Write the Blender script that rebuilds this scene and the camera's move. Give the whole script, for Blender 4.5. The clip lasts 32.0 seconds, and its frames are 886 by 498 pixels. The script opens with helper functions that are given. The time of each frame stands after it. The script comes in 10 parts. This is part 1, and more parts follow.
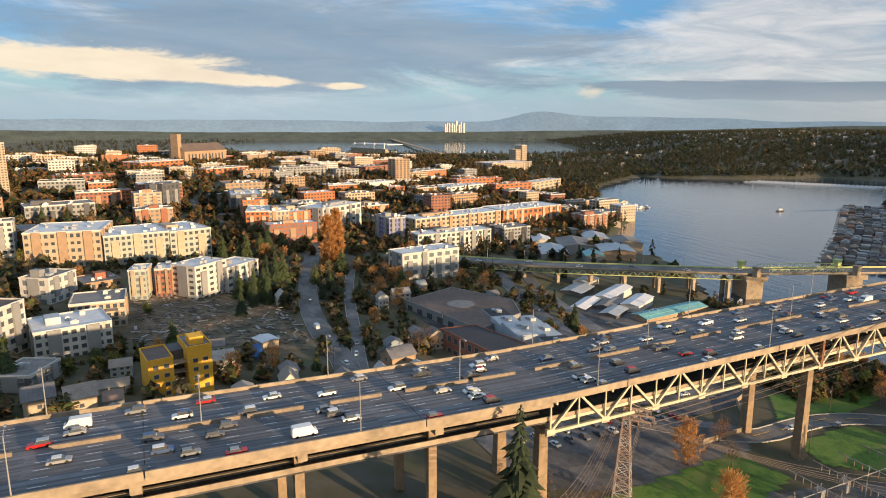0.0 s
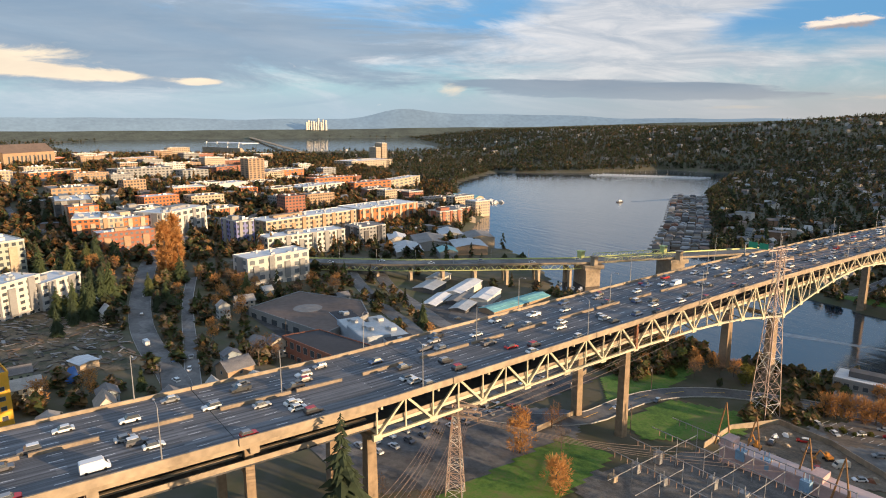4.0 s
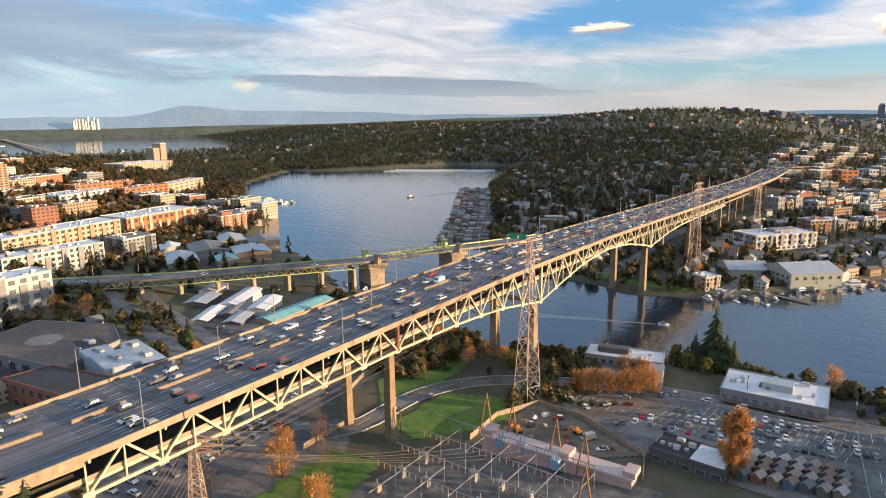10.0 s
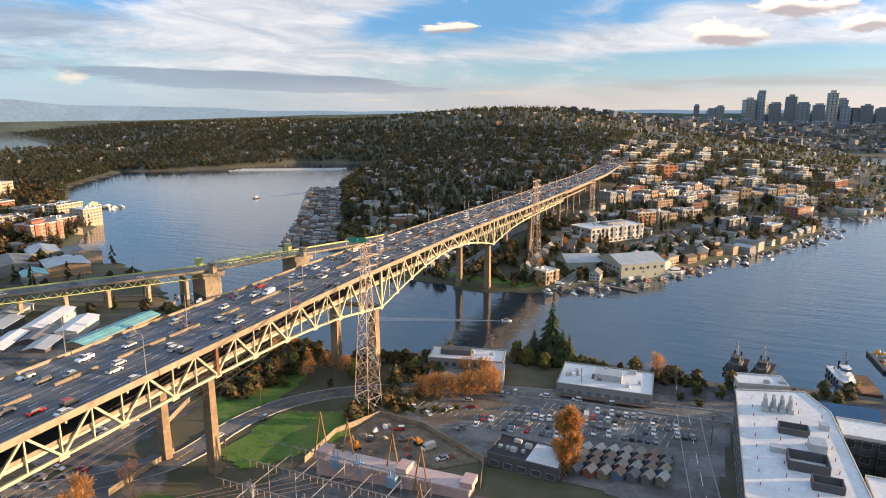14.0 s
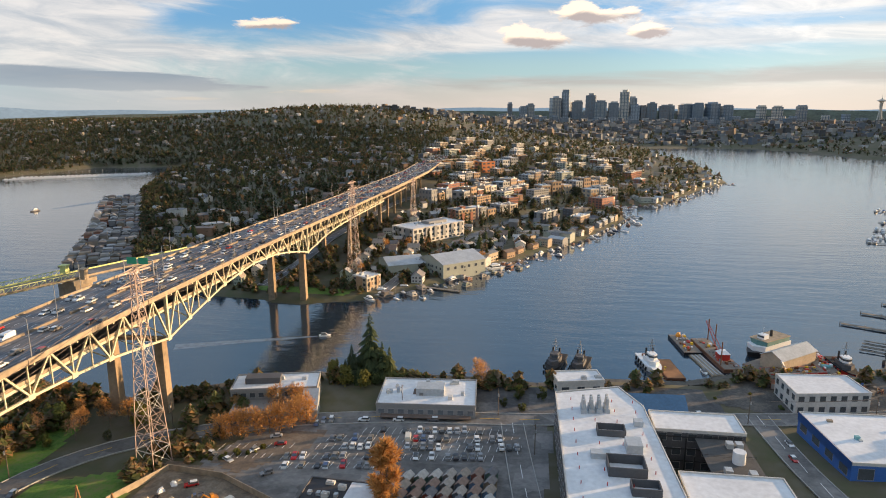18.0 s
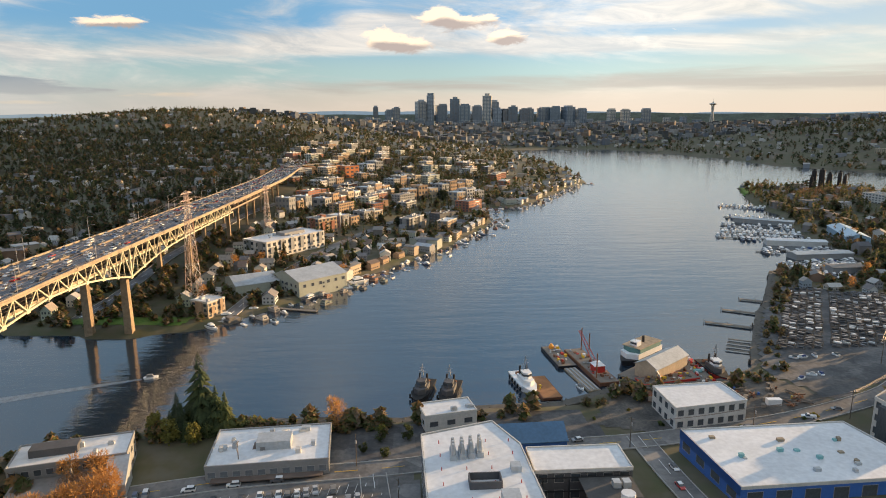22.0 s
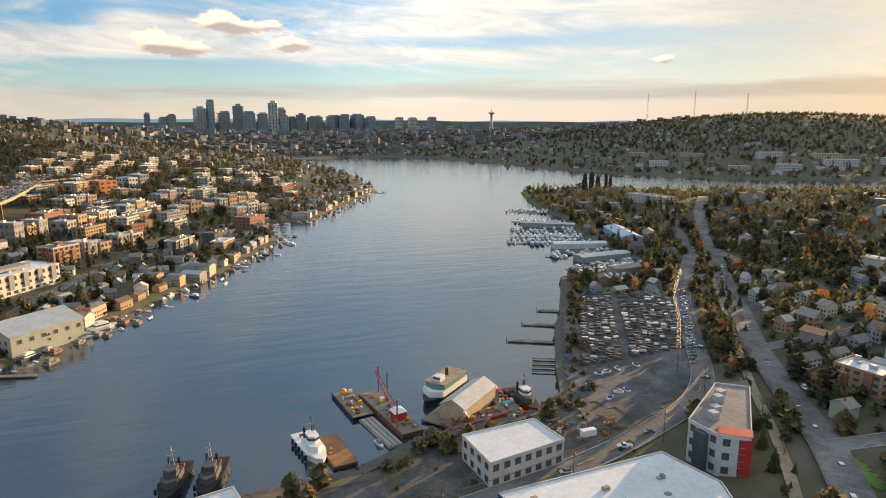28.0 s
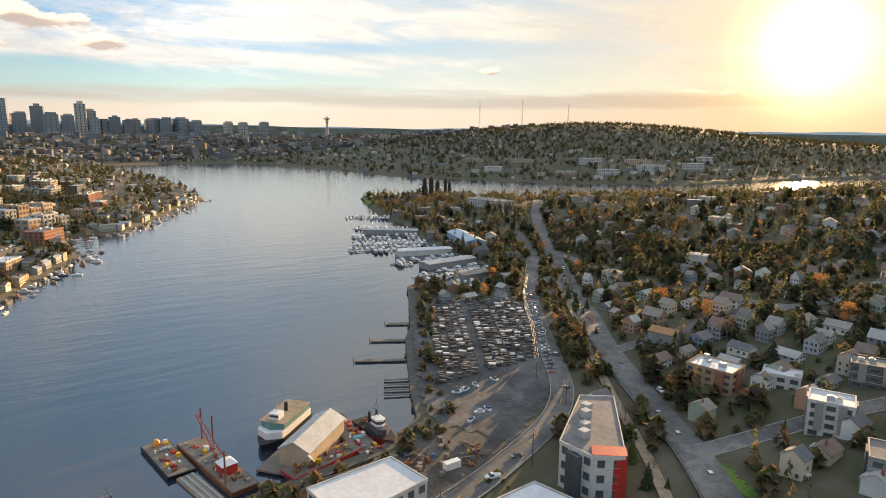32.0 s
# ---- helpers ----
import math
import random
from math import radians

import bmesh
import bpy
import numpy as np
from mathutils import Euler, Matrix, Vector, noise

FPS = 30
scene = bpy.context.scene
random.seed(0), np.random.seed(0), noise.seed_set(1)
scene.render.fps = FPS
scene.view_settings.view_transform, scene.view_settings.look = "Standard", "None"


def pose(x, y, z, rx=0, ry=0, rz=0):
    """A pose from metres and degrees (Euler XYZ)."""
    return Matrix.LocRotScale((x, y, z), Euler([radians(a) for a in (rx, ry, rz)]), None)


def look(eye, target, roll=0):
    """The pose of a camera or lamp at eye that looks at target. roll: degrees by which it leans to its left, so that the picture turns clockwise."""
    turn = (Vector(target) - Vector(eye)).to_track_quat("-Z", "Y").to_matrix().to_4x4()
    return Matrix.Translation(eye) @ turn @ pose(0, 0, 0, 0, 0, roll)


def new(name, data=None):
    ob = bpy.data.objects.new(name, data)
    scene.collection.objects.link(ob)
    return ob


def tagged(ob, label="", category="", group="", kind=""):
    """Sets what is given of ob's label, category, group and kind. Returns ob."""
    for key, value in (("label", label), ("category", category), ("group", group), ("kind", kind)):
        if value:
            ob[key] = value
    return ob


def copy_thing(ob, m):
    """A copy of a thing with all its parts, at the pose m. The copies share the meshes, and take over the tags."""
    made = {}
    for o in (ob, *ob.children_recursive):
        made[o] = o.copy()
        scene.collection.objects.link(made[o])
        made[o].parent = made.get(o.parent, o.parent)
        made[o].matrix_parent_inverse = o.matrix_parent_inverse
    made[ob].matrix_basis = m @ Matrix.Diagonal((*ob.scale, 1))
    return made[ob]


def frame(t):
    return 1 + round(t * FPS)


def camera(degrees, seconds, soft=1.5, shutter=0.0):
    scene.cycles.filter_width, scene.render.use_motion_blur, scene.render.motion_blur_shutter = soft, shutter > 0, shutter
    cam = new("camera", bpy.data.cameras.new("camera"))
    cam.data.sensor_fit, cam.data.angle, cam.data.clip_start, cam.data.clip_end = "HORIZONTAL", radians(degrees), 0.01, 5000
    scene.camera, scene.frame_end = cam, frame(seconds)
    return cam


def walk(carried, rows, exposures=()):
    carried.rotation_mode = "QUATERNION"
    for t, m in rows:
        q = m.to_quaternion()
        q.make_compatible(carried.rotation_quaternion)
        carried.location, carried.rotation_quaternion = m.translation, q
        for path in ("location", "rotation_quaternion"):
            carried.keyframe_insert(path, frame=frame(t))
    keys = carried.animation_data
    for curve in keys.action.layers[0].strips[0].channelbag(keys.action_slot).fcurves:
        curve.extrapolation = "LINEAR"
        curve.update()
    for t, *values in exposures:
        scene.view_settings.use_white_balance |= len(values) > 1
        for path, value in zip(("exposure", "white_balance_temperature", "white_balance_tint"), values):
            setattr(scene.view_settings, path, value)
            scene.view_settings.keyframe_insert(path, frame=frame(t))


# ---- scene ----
EXPOSURES = ((0.0, 0.68, 6500, 11), (6.0, 0.86, 6500, 14), (14.0, 1.0, 6550, 15), (20.0, 0.88, 7200, 13), (25.0, 0.98, 7500, 13), (28.0, 1.0, 7500, 13), (32.0, 1.1, 7800, 15))
cam = camera(68.99, 32.0, soft=1.0)

# seconds, eye east, north, up; heading clockwise from north, tilt, lean (degrees)
PATH = [
    (0.0, -146.53, 396.39, 123.96, 115.202, -11.211, 0.123),
    (1.0, -147.35, 392.99, 124.17, 118.095, -11.278, 0.056),
    (2.0, -148.23, 389.65, 124.38, 121.049, -11.325, 0.014),
    (3.0, -149.17, 386.30, 124.62, 124.007, -11.375, 0.012),
    (4.0, -150.14, 382.88, 124.86, 126.936, -11.431, 0.017),
    (5.0, -151.14, 379.37, 125.12, 129.837, -11.478, -0.004),
    (6.0, -152.17, 375.79, 125.34, 132.725, -11.517, -0.060),
    (7.0, -153.23, 372.19, 125.52, 135.605, -11.567, -0.122),
    (8.0, -154.27, 368.65, 125.68, 138.489, -11.634, -0.176),
    (9.0, -155.24, 365.27, 125.87, 141.379, -11.709, -0.262),
    (10.0, -156.14, 361.99, 126.11, 144.220, -11.784, -0.335),
    (11.0, -156.97, 358.61, 126.40, 146.926, -11.841, -0.284),
    (12.0, -157.74, 354.90, 126.73, 149.632, -11.904, -0.161),
    (12.6, -158.19, 352.46, 126.92, 151.479, -11.959, -0.091),
    (13.2, -158.65, 349.81, 127.10, 153.623, -12.016, -0.011),
    (14.0, -159.30, 345.91, 127.28, 156.864, -12.076, 0.107),
    (15.0, -160.10, 340.29, 127.39, 161.093, -12.138, 0.190),
    (16.0, -160.77, 333.73, 127.34, 165.138, -12.202, 0.160),
    (17.0, -161.26, 326.09, 127.09, 168.787, -12.239, 0.053),
    (18.0, -161.80, 317.45, 126.66, 172.004, -12.210, -0.102),
    (19.0, -162.68, 307.93, 126.07, 174.952, -12.146, -0.239),
    (20.0, -164.04, 297.79, 125.35, 177.810, -12.084, -0.284),
    (21.0, -165.85, 287.51, 124.54, 180.647, -12.006, -0.267),
    (22.0, -168.08, 277.47, 123.70, 183.495, -11.908, -0.248),
    (23.0, -170.62, 267.79, 122.95, 186.359, -11.811, -0.239),
    (24.0, -173.37, 258.52, 122.40, 189.248, -11.724, -0.207),
    (25.0, -176.31, 249.70, 122.06, 192.233, -11.618, -0.196),
    (26.0, -179.48, 241.28, 121.81, 195.326, -11.478, -0.207),
    (27.0, -182.92, 233.23, 121.51, 198.471, -11.349, -0.172),
    (28.0, -186.50, 225.43, 121.02, 201.656, -11.230, -0.067),
    (29.0, -190.10, 217.72, 120.19, 204.958, -11.093, 0.070),
    (30.0, -193.65, 210.00, 119.01, 208.489, -10.932, 0.216),
    (31.0, -197.12, 202.24, 117.56, 212.208, -10.764, 0.428),
    (32.0, -200.54, 194.40, 115.93, 216.045, -10.531, 0.701),
]


def heading(t, x, y, z, h, p, r):
    h, p = radians(h), radians(p)
    way = Vector((math.sin(h) * math.cos(p), math.cos(h) * math.cos(p), math.sin(p)))
    return t, look(Vector((x, y, z)), Vector((x, y, z)) + 100 * way, r)


walk(cam, [heading(*row) for row in PATH], exposures=EXPOSURES)

# ---- world and sun ----
SUN_AZ, SUN_EL = 244.8, 6.6
sun_dir = Vector((math.sin(radians(SUN_AZ)) * math.cos(radians(SUN_EL)), math.cos(radians(SUN_AZ)) * math.cos(radians(SUN_EL)), math.sin(radians(SUN_EL))))
sun = new("sun", bpy.data.lights.new("sun", "SUN"))
sun.data.energy, sun.data.angle, sun.data.color = 5.0, radians(0.6), (1.0, 0.70, 0.40)
sun.matrix_world = look((0, 0, 900), Vector((0, 0, 900)) - sun_dir)

world = bpy.data.worlds.new("world")
scene.world = world
world.use_nodes = True
wt = world.node_tree
wt.nodes.clear()


def wn(kind, **kw):
    n = wt.nodes.new(kind)
    for k, v in kw.items():
        n.inputs[k].default_value = v
    return n


def wl(a, b):
    wt.links.new(a, b)


def wmath(op, a, b=None):
    n = wt.nodes.new("ShaderNodeMath")
    n.operation = op
    for k, v in ((0, a), (1, b)):
        if v is None:
            continue
        if isinstance(v, (int, float)):
            n.inputs[k].default_value = v
        else:
            wl(v, n.inputs[k])
    return n.outputs[0]


def wramp(fac, stops, ease="EASE"):
    n = wt.nodes.new("ShaderNodeValToRGB")
    n.color_ramp.interpolation = ease
    el = n.color_ramp.elements
    while len(el) < len(stops):
        el.new(0.5)
    for e, (p, c) in zip(el, stops):
        e.position, e.color = p, (*c, 1) if isinstance(c, tuple) else (c, c, c, 1)
    wl(fac, n.inputs[0])
    return n.outputs[0]


def wmix(fac, a, b, how="MIX"):
    n = wt.nodes.new("ShaderNodeMixRGB")
    n.blend_type = how
    for k, v in ((0, fac), (1, a), (2, b)):
        if isinstance(v, (int, float)):
            n.inputs[k].default_value = v if k == 0 else (v, v, v, 1)
        elif isinstance(v, tuple):
            n.inputs[k].default_value = (*v, 1)
        else:
            wl(v, n.inputs[k])
    return n.outputs[0]


coord = wn("ShaderNodeTexCoord").outputs["Generated"]
sep = wn("ShaderNodeSeparateXYZ")
wl(coord, sep.inputs[0])
up = wmath("MAXIMUM", sep.outputs[2], 0.0)
# bearing from south (east negative) and height over the horizon, in degrees
bearing = wmath("MULTIPLY", wmath("ARCTAN2", wmath("MULTIPLY", sep.outputs[0], -1.0), wmath("MULTIPLY", sep.outputs[1], -1.0)), 57.2958)
height = wmath("MULTIPLY", wmath("ARCSINE", sep.outputs[2]), 57.2958)


def layer(su, se, detail, rough, tilt, off, twist=0.5):
    """Cloud noise drawn out along the horizon."""
    c = wt.nodes.new("ShaderNodeCombineXYZ")
    wl(wmath("MULTIPLY", bearing, su), c.inputs[0])
    wl(wmath("ADD", wmath("MULTIPLY", height, se), wmath("MULTIPLY", bearing, tilt)), c.inputs[1])
    c.inputs[2].default_value = off
    n = wn("ShaderNodeTexNoise", Scale=1.0, Detail=detail, Roughness=rough, Distortion=twist)
    wl(c.outputs[0], n.inputs["Vector"])
    return n.outputs["Fac"]


def swell(b0, h0, sb, sh, tilt=0.0):
    """A soft bank of cloud round one bearing and height."""
    db = wmath("SUBTRACT", bearing, b0)
    q = wmath("POWER", wmath("ABSOLUTE", wmath("DIVIDE", db, sb)), 2.0)
    rise = wmath("SUBTRACT", wmath("SUBTRACT", height, h0), wmath("MULTIPLY", db, tilt))
    r = wmath("POWER", wmath("ABSOLUTE", wmath("DIVIDE", rise, sh)), 2.0)
    return wmath("POWER", 2.71828, wmath("MULTIPLY", wmath("ADD", q, r), -1.0))


def total(parts):
    """Sum of cloud layers."""
    out = parts[0]
    for p in parts[1:]:
        out = wmath("ADD", out, p)
    return out


nishita = wt.nodes.new("ShaderNodeTexSky")
nishita.sky_type = "NISHITA"
nishita.sun_disc = False
nishita.sun_elevation, nishita.sun_rotation = radians(SUN_EL), radians(SUN_AZ)
nishita.altitude, nishita.air_density, nishita.dust_density, nishita.ozone_density = 100, 1.0, 1.2, 1.6
dot = wn("ShaderNodeVectorMath")
dot.operation = "DOT_PRODUCT"
wl(coord, dot.inputs[0])
dot.inputs[1].default_value = sun_dir
near_sun = wmath("MAXIMUM", dot.outputs["Value"], 0.0)
glow_wide = wmath("POWER", near_sun, 34.0)
glow_mid = wmath("POWER", near_sun, 230.0)
glow_tight = wmath("POWER", near_sun, 620.0)

base = wmix(1.0, nishita.outputs[0], (0.115, 0.115, 0.115), "MULTIPLY")
# clear sky between the clouds: blue overhead, pale turquoise low down
clear = wramp(up, [(0.0, (0.46, 0.55, 0.56)), (0.05, (0.36, 0.56, 0.62)), (0.13, (0.15, 0.40, 0.70)), (0.30, (0.19, 0.40, 0.66)), (0.60, (0.20, 0.38, 0.66))])
sky = wmix(0.88, base, clear)
streaks = layer(0.055, 0.32, 9, 0.62, 0.035, 2.3, 0.55)
veil = total([streaks] + [wmath("MULTIPLY", swell(*q), k) for q, k in (((-38, 7.4, 11, 3.6), 0.32), ((30, 8.6, 34, 1.5, 0.02), 0.16), ((18, 5.5, 18, 0.6, 0.012), 0.26), ((-8, 5.6, 20, 1.3, 0.06), 0.20),
                                                                  ((62, 6.0, 20, 5.0), 0.08), ((-19, 8.8, 8, 2.2), -0.26), ((-29, 6.6, 3.5, 1.0), -0.20), ((-50, 9.0, 4, 1.2), -0.2), ((0, 3.9, 24, 0.8), -0.16), ((30, 6.6, 20, 0.7), -0.14))])
cirrus = wramp(veil, [(0.40, 0.0), (0.70, 1.0)])
bright = wmix(wramp(layer(0.12, 0.6, 9, 0.66, 0.03, 6.1, 0.9), [(0.30, 0.0), (0.70, 1.0)]), (0.48, 0.53, 0.58), wmix(glow_wide, (0.80, 0.79, 0.77), (0.78, 0.60, 0.40)))
sky = wmix(wmath("MULTIPLY", cirrus, wramp(up, [(0.25, 0.9), (0.6, 0.8)])), sky, bright)
# milky light towards the sun
sky = wmix(wmath("MULTIPLY", wramp(wmath("ADD", wmath("DIVIDE", bearing, 200.0), 0.5), [(0.53, 0.0), (0.74, 1.0)]), 0.5), sky, (0.60, 0.63, 0.58))
# the grey deck over the eastern hills
deck = total([wmath("MULTIPLY", swell(-76, 6.0, 29, 4.8), 1.0), wmath("MULTIPLY", wmath("SUBTRACT", layer(0.05, 0.34, 10, 0.66, 0.0, 7.7, 0.9), 0.5), 1.5)])
stratus = wramp(deck, [(0.30, 0.0), (0.75, 1.0)])
shade = wmix(layer(0.09, 0.55, 6, 0.6, 0.01, 4.1), (0.17, 0.25, 0.34), (0.33, 0.42, 0.50))
sky = wmix(wmath("MULTIPLY", stratus, 0.92), sky, shade)
# the long dark wedge that ends it in the south-east
wedge = total([wmath("MULTIPLY", swell(-39, 2.35, 16, 0.95, -0.03), 1.0), wmath("MULTIPLY", wmath("SUBTRACT", layer(0.10, 1.1, 7, 0.6, 0.0, 8.8), 0.5), 0.9)])
sky = wmix(wmath("MULTIPLY", wramp(wedge, [(0.40, 0.0), (0.58, 1.0)]), 0.88), sky, wmix(layer(0.12, 0.8, 5, 0.6, 0.0, 4.9), (0.19, 0.26, 0.34), (0.29, 0.36, 0.43)))
# sunlit cream banks under the deck, with a flat lower edge
bank = total([wmath("MULTIPLY", swell(-92, 4.3, 12, 1.5, -0.02), 1.15), wmath("MULTIPLY", swell(-81, 3.25, 5, 0.42, -0.03), 0.95), wmath("MULTIPLY", swell(-73, 2.9, 2.0, 0.34), 1.05), wmath("MULTIPLY", swell(-85, 1.95, 1.1, 0.2), 0.9), wmath("MULTIPLY", swell(-52, 2.3, 2.0, 0.8), 0.7),
              wmath("MULTIPLY", swell(-20, 1.5, 5, 0.35), 0.75), wmath("MULTIPLY", swell(-30, 0.9, 6, 0.25), 0.75), wmath("MULTIPLY", wmath("SUBTRACT", layer(0.2, 0.8, 9, 0.66, 0.0, 1.4), 0.5), 1.5)])
flat = wramp(wmath("DIVIDE", wmath("ADD", height, wmath("MULTIPLY", wmath("ADD", bearing, 90.0), 0.02)), 10.0), [(0.16, 0.0), (0.31, 1.0)])
bank = wmath("MULTIPLY", bank, wmath("MAXIMUM", flat, wramp(wmath("DIVIDE", wmath("ADD", bearing, 90.0), 30.0), [(0.0, 0.0), (0.5, 1.0)])))
sky = wmix(wmath("MULTIPLY", wramp(bank, [(0.42, 0.0), (0.85, 1.0)]), 0.92), sky, wmix(layer(0.2, 0.9, 7, 0.6, 0.0, 3.1), (0.72, 0.60, 0.46), (1.0, 0.86, 0.62)))
low = wramp(up, [(0.0, 1.0), (0.02, 0.85), (0.055, 0.0)])
haze = wmix(glow_wide, wmix(wramp(wmath("ADD", wmath("DIVIDE", bearing, 120.0), 0.7), [(0.2, 0.0), (0.75, 1.0)]), (0.34, 0.46, 0.54), (0.62, 0.54, 0.47)), (0.58, 0.42, 0.26))
sky = wmix(wmath("MULTIPLY", low, 0.8), sky, haze)
# a thin grey-peach bank low over the western hills
west_bank = total([wmath("MULTIPLY", swell(30, 2.4, 50, 0.9), 0.85), wmath("MULTIPLY", wmath("SUBTRACT", layer(0.06, 0.7, 7, 0.6, 0.0, 3.3), 0.5), 1.4)])
sky = wmix(wmath("MULTIPLY", wramp(west_bank, [(0.3, 0.0), (0.8, 1.0)]), 0.75), sky, wmix(glow_wide, (0.40, 0.39, 0.38), (0.50, 0.38, 0.25)))
# small sunlit cumulus in the south
PUFFS = tuple((b, h, sb * 1.05, sh * 1.35) for b, h, sb, sh in ((3.0, 7.75, 1.7, 0.55), (4.9, 7.45, 1.7, 0.5), (3.4, 8.2, 0.8, 0.45), (-1.9, 6.35, 1.15, 0.6), (0.9, 5.65, 2.2, 0.5), (-1.0, 5.9, 1.6, 0.5), (9.2, 6.2, 1.9, 0.42), (8.6, 6.4, 0.9, 0.4), (7.4, 7.6, 1.0, 0.35), (-21.4, 6.9, 1.7, 0.36), (-23.4, 6.75, 1.6, 0.28), (40.0, 4.9, 1.0, 0.3), (59.4, 3.1, 1.0, 0.22), (56.4, 3.2, 1.2, 0.16)))
curl = wmath("MULTIPLY", wmath("SUBTRACT", layer(0.55, 1.3, 10, 0.68, 0.0, 5.9, 0.6), 0.5), 2.4)
puffs = total([swell(*q) for q in PUFFS] + [curl])
cumulus = wramp(puffs, [(0.36, 0.0), (0.95, 1.0)])
over = total([swell(b + 0.35, h - 0.38, sb, sh) for b, h, sb, sh in PUFFS])
under = total([swell(b - 0.15, h + 0.30, sb, sh) for b, h, sb, sh in PUFFS])
lit = wramp(total([wmath("MULTIPLY", wmath("SUBTRACT", under, over), 0.5), wmath("MULTIPLY", curl, 0.35), 0.5]), [(0.22, 0.0), (0.74, 1.0)])
sky = wmix(wmath("MULTIPLY", cumulus, 0.95), sky, wmix(lit, (0.42, 0.38, 0.38), (1.08, 0.92, 0.74)))
sky = wmix(wmath("MULTIPLY", glow_wide, 0.28), sky, (0.95, 0.70, 0.42))
sky = wmix(wmath("MULTIPLY", glow_mid, 0.75), sky, (1.1, 0.78, 0.42))
sky = wmix(wmath("MINIMUM", glow_tight, 1.0), sky, (3.0, 2.4, 1.55))
# the deck dims the east, thin cloud brightens the south-west
sky = wmix(1.0, sky, wramp(wmath("ADD", wmath("DIVIDE", bearing, 200.0), 0.5), [(0.18, 0.83), (0.32, 0.69), (0.42, 0.66), (0.50, 0.74), (0.59, 0.90), (0.66, 0.84), (0.76, 0.72)]), "MULTIPLY")
bg = wn("ShaderNodeBackground", Strength=0.88)
wl(sky, bg.inputs[0])
wo = wt.nodes.new("ShaderNodeOutputWorld")
wl(bg.outputs[0], wo.inputs[0])

# ---- materials ----
MATS = {}


def mat(name, col, rough=0.8, var=0.25, scale=0.5, bump=0.0, bscale=None, metal=0.0, rand=None, fine=6.0, spec=0.5, leaf=0.0):
    """A surface of one base colour with stains at two scales; rand: colours picked from per object."""
    if name in MATS:
        return MATS[name]
    m = bpy.data.materials.new(name)
    m.use_nodes = True
    t = m.node_tree
    b = t.nodes["Principled BSDF"]
    b.inputs["Roughness"].default_value, b.inputs["Metallic"].default_value = rough, metal
    b.inputs["Specular IOR Level"].default_value = spec
    tc = t.nodes.new("ShaderNodeTexCoord")
    big, small = t.nodes.new("ShaderNodeTexNoise"), t.nodes.new("ShaderNodeTexNoise")
    big.inputs["Scale"].default_value, small.inputs["Scale"].default_value = scale, scale * fine
    big.inputs["Detail"].default_value, small.inputs["Detail"].default_value = 6, 8
    add = t.nodes.new("ShaderNodeMath")
    add.operation = "ADD"
    t.links.new(tc.outputs["Object"], big.inputs["Vector"])
    t.links.new(tc.outputs["Object"], small.inputs["Vector"])
    t.links.new(big.outputs["Fac"], add.inputs[0])
    t.links.new(small.outputs["Fac"], add.inputs[1])
    mr = t.nodes.new("ShaderNodeMapRange")
    mr.inputs["From Min"].default_value, mr.inputs["From Max"].default_value = 0.6, 1.4
    mr.inputs["To Min"].default_value, mr.inputs["To Max"].default_value = 1 - var, 1 + var
    t.links.new(add.outputs[0], mr.inputs["Value"])
    mul = t.nodes.new("ShaderNodeVectorMath")
    mul.operation = "SCALE"
    if rand:
        oi, ramp = t.nodes.new("ShaderNodeObjectInfo"), t.nodes.new("ShaderNodeValToRGB")
        ramp.color_ramp.interpolation = "CONSTANT"
        el = ramp.color_ramp.elements
        while len(el) < len(rand):
            el.new(0.5)
        for k, c in enumerate(rand):
            el[k].position, el[k].color = k / len(rand), (*c, 1)
        t.links.new(oi.outputs["Random"], ramp.inputs[0])
        t.links.new(ramp.outputs[0], mul.inputs[0])
    else:
        mul.inputs[0].default_value = col
    t.links.new(mr.outputs[0], mul.inputs["Scale"])
    t.links.new(mul.outputs[0], b.inputs["Base Color"])
    if bump:
        bn = t.nodes.new("ShaderNodeBump")
        bn.inputs["Strength"].default_value, bn.inputs["Distance"].default_value = bump, 0.1
        nz = t.nodes.new("ShaderNodeTexNoise")
        nz.inputs["Scale"].default_value, nz.inputs["Detail"].default_value = bscale or scale * 8, 5
        t.links.new(tc.outputs["Object"], nz.inputs["Vector"])
        t.links.new(nz.outputs["Fac"], bn.inputs["Height"])
        t.links.new(bn.outputs[0], b.inputs["Normal"])
    if leaf:
        thin_leaf(t, b, mul.outputs[0], leaf)
    MATS[name] = m
    return m


def thin_leaf(t, b, colour, share):
    """Lets part of the light through, as leaves do."""
    tl, mx = t.nodes.new("ShaderNodeBsdfTranslucent"), t.nodes.new("ShaderNodeMixShader")
    mx.inputs[0].default_value = share
    t.links.new(colour, tl.inputs["Color"])
    t.links.new(b.outputs[0], mx.inputs[1])
    t.links.new(tl.outputs[0], mx.inputs[2])
    t.links.new(mx.outputs[0], t.nodes["Material Output"].inputs["Surface"])


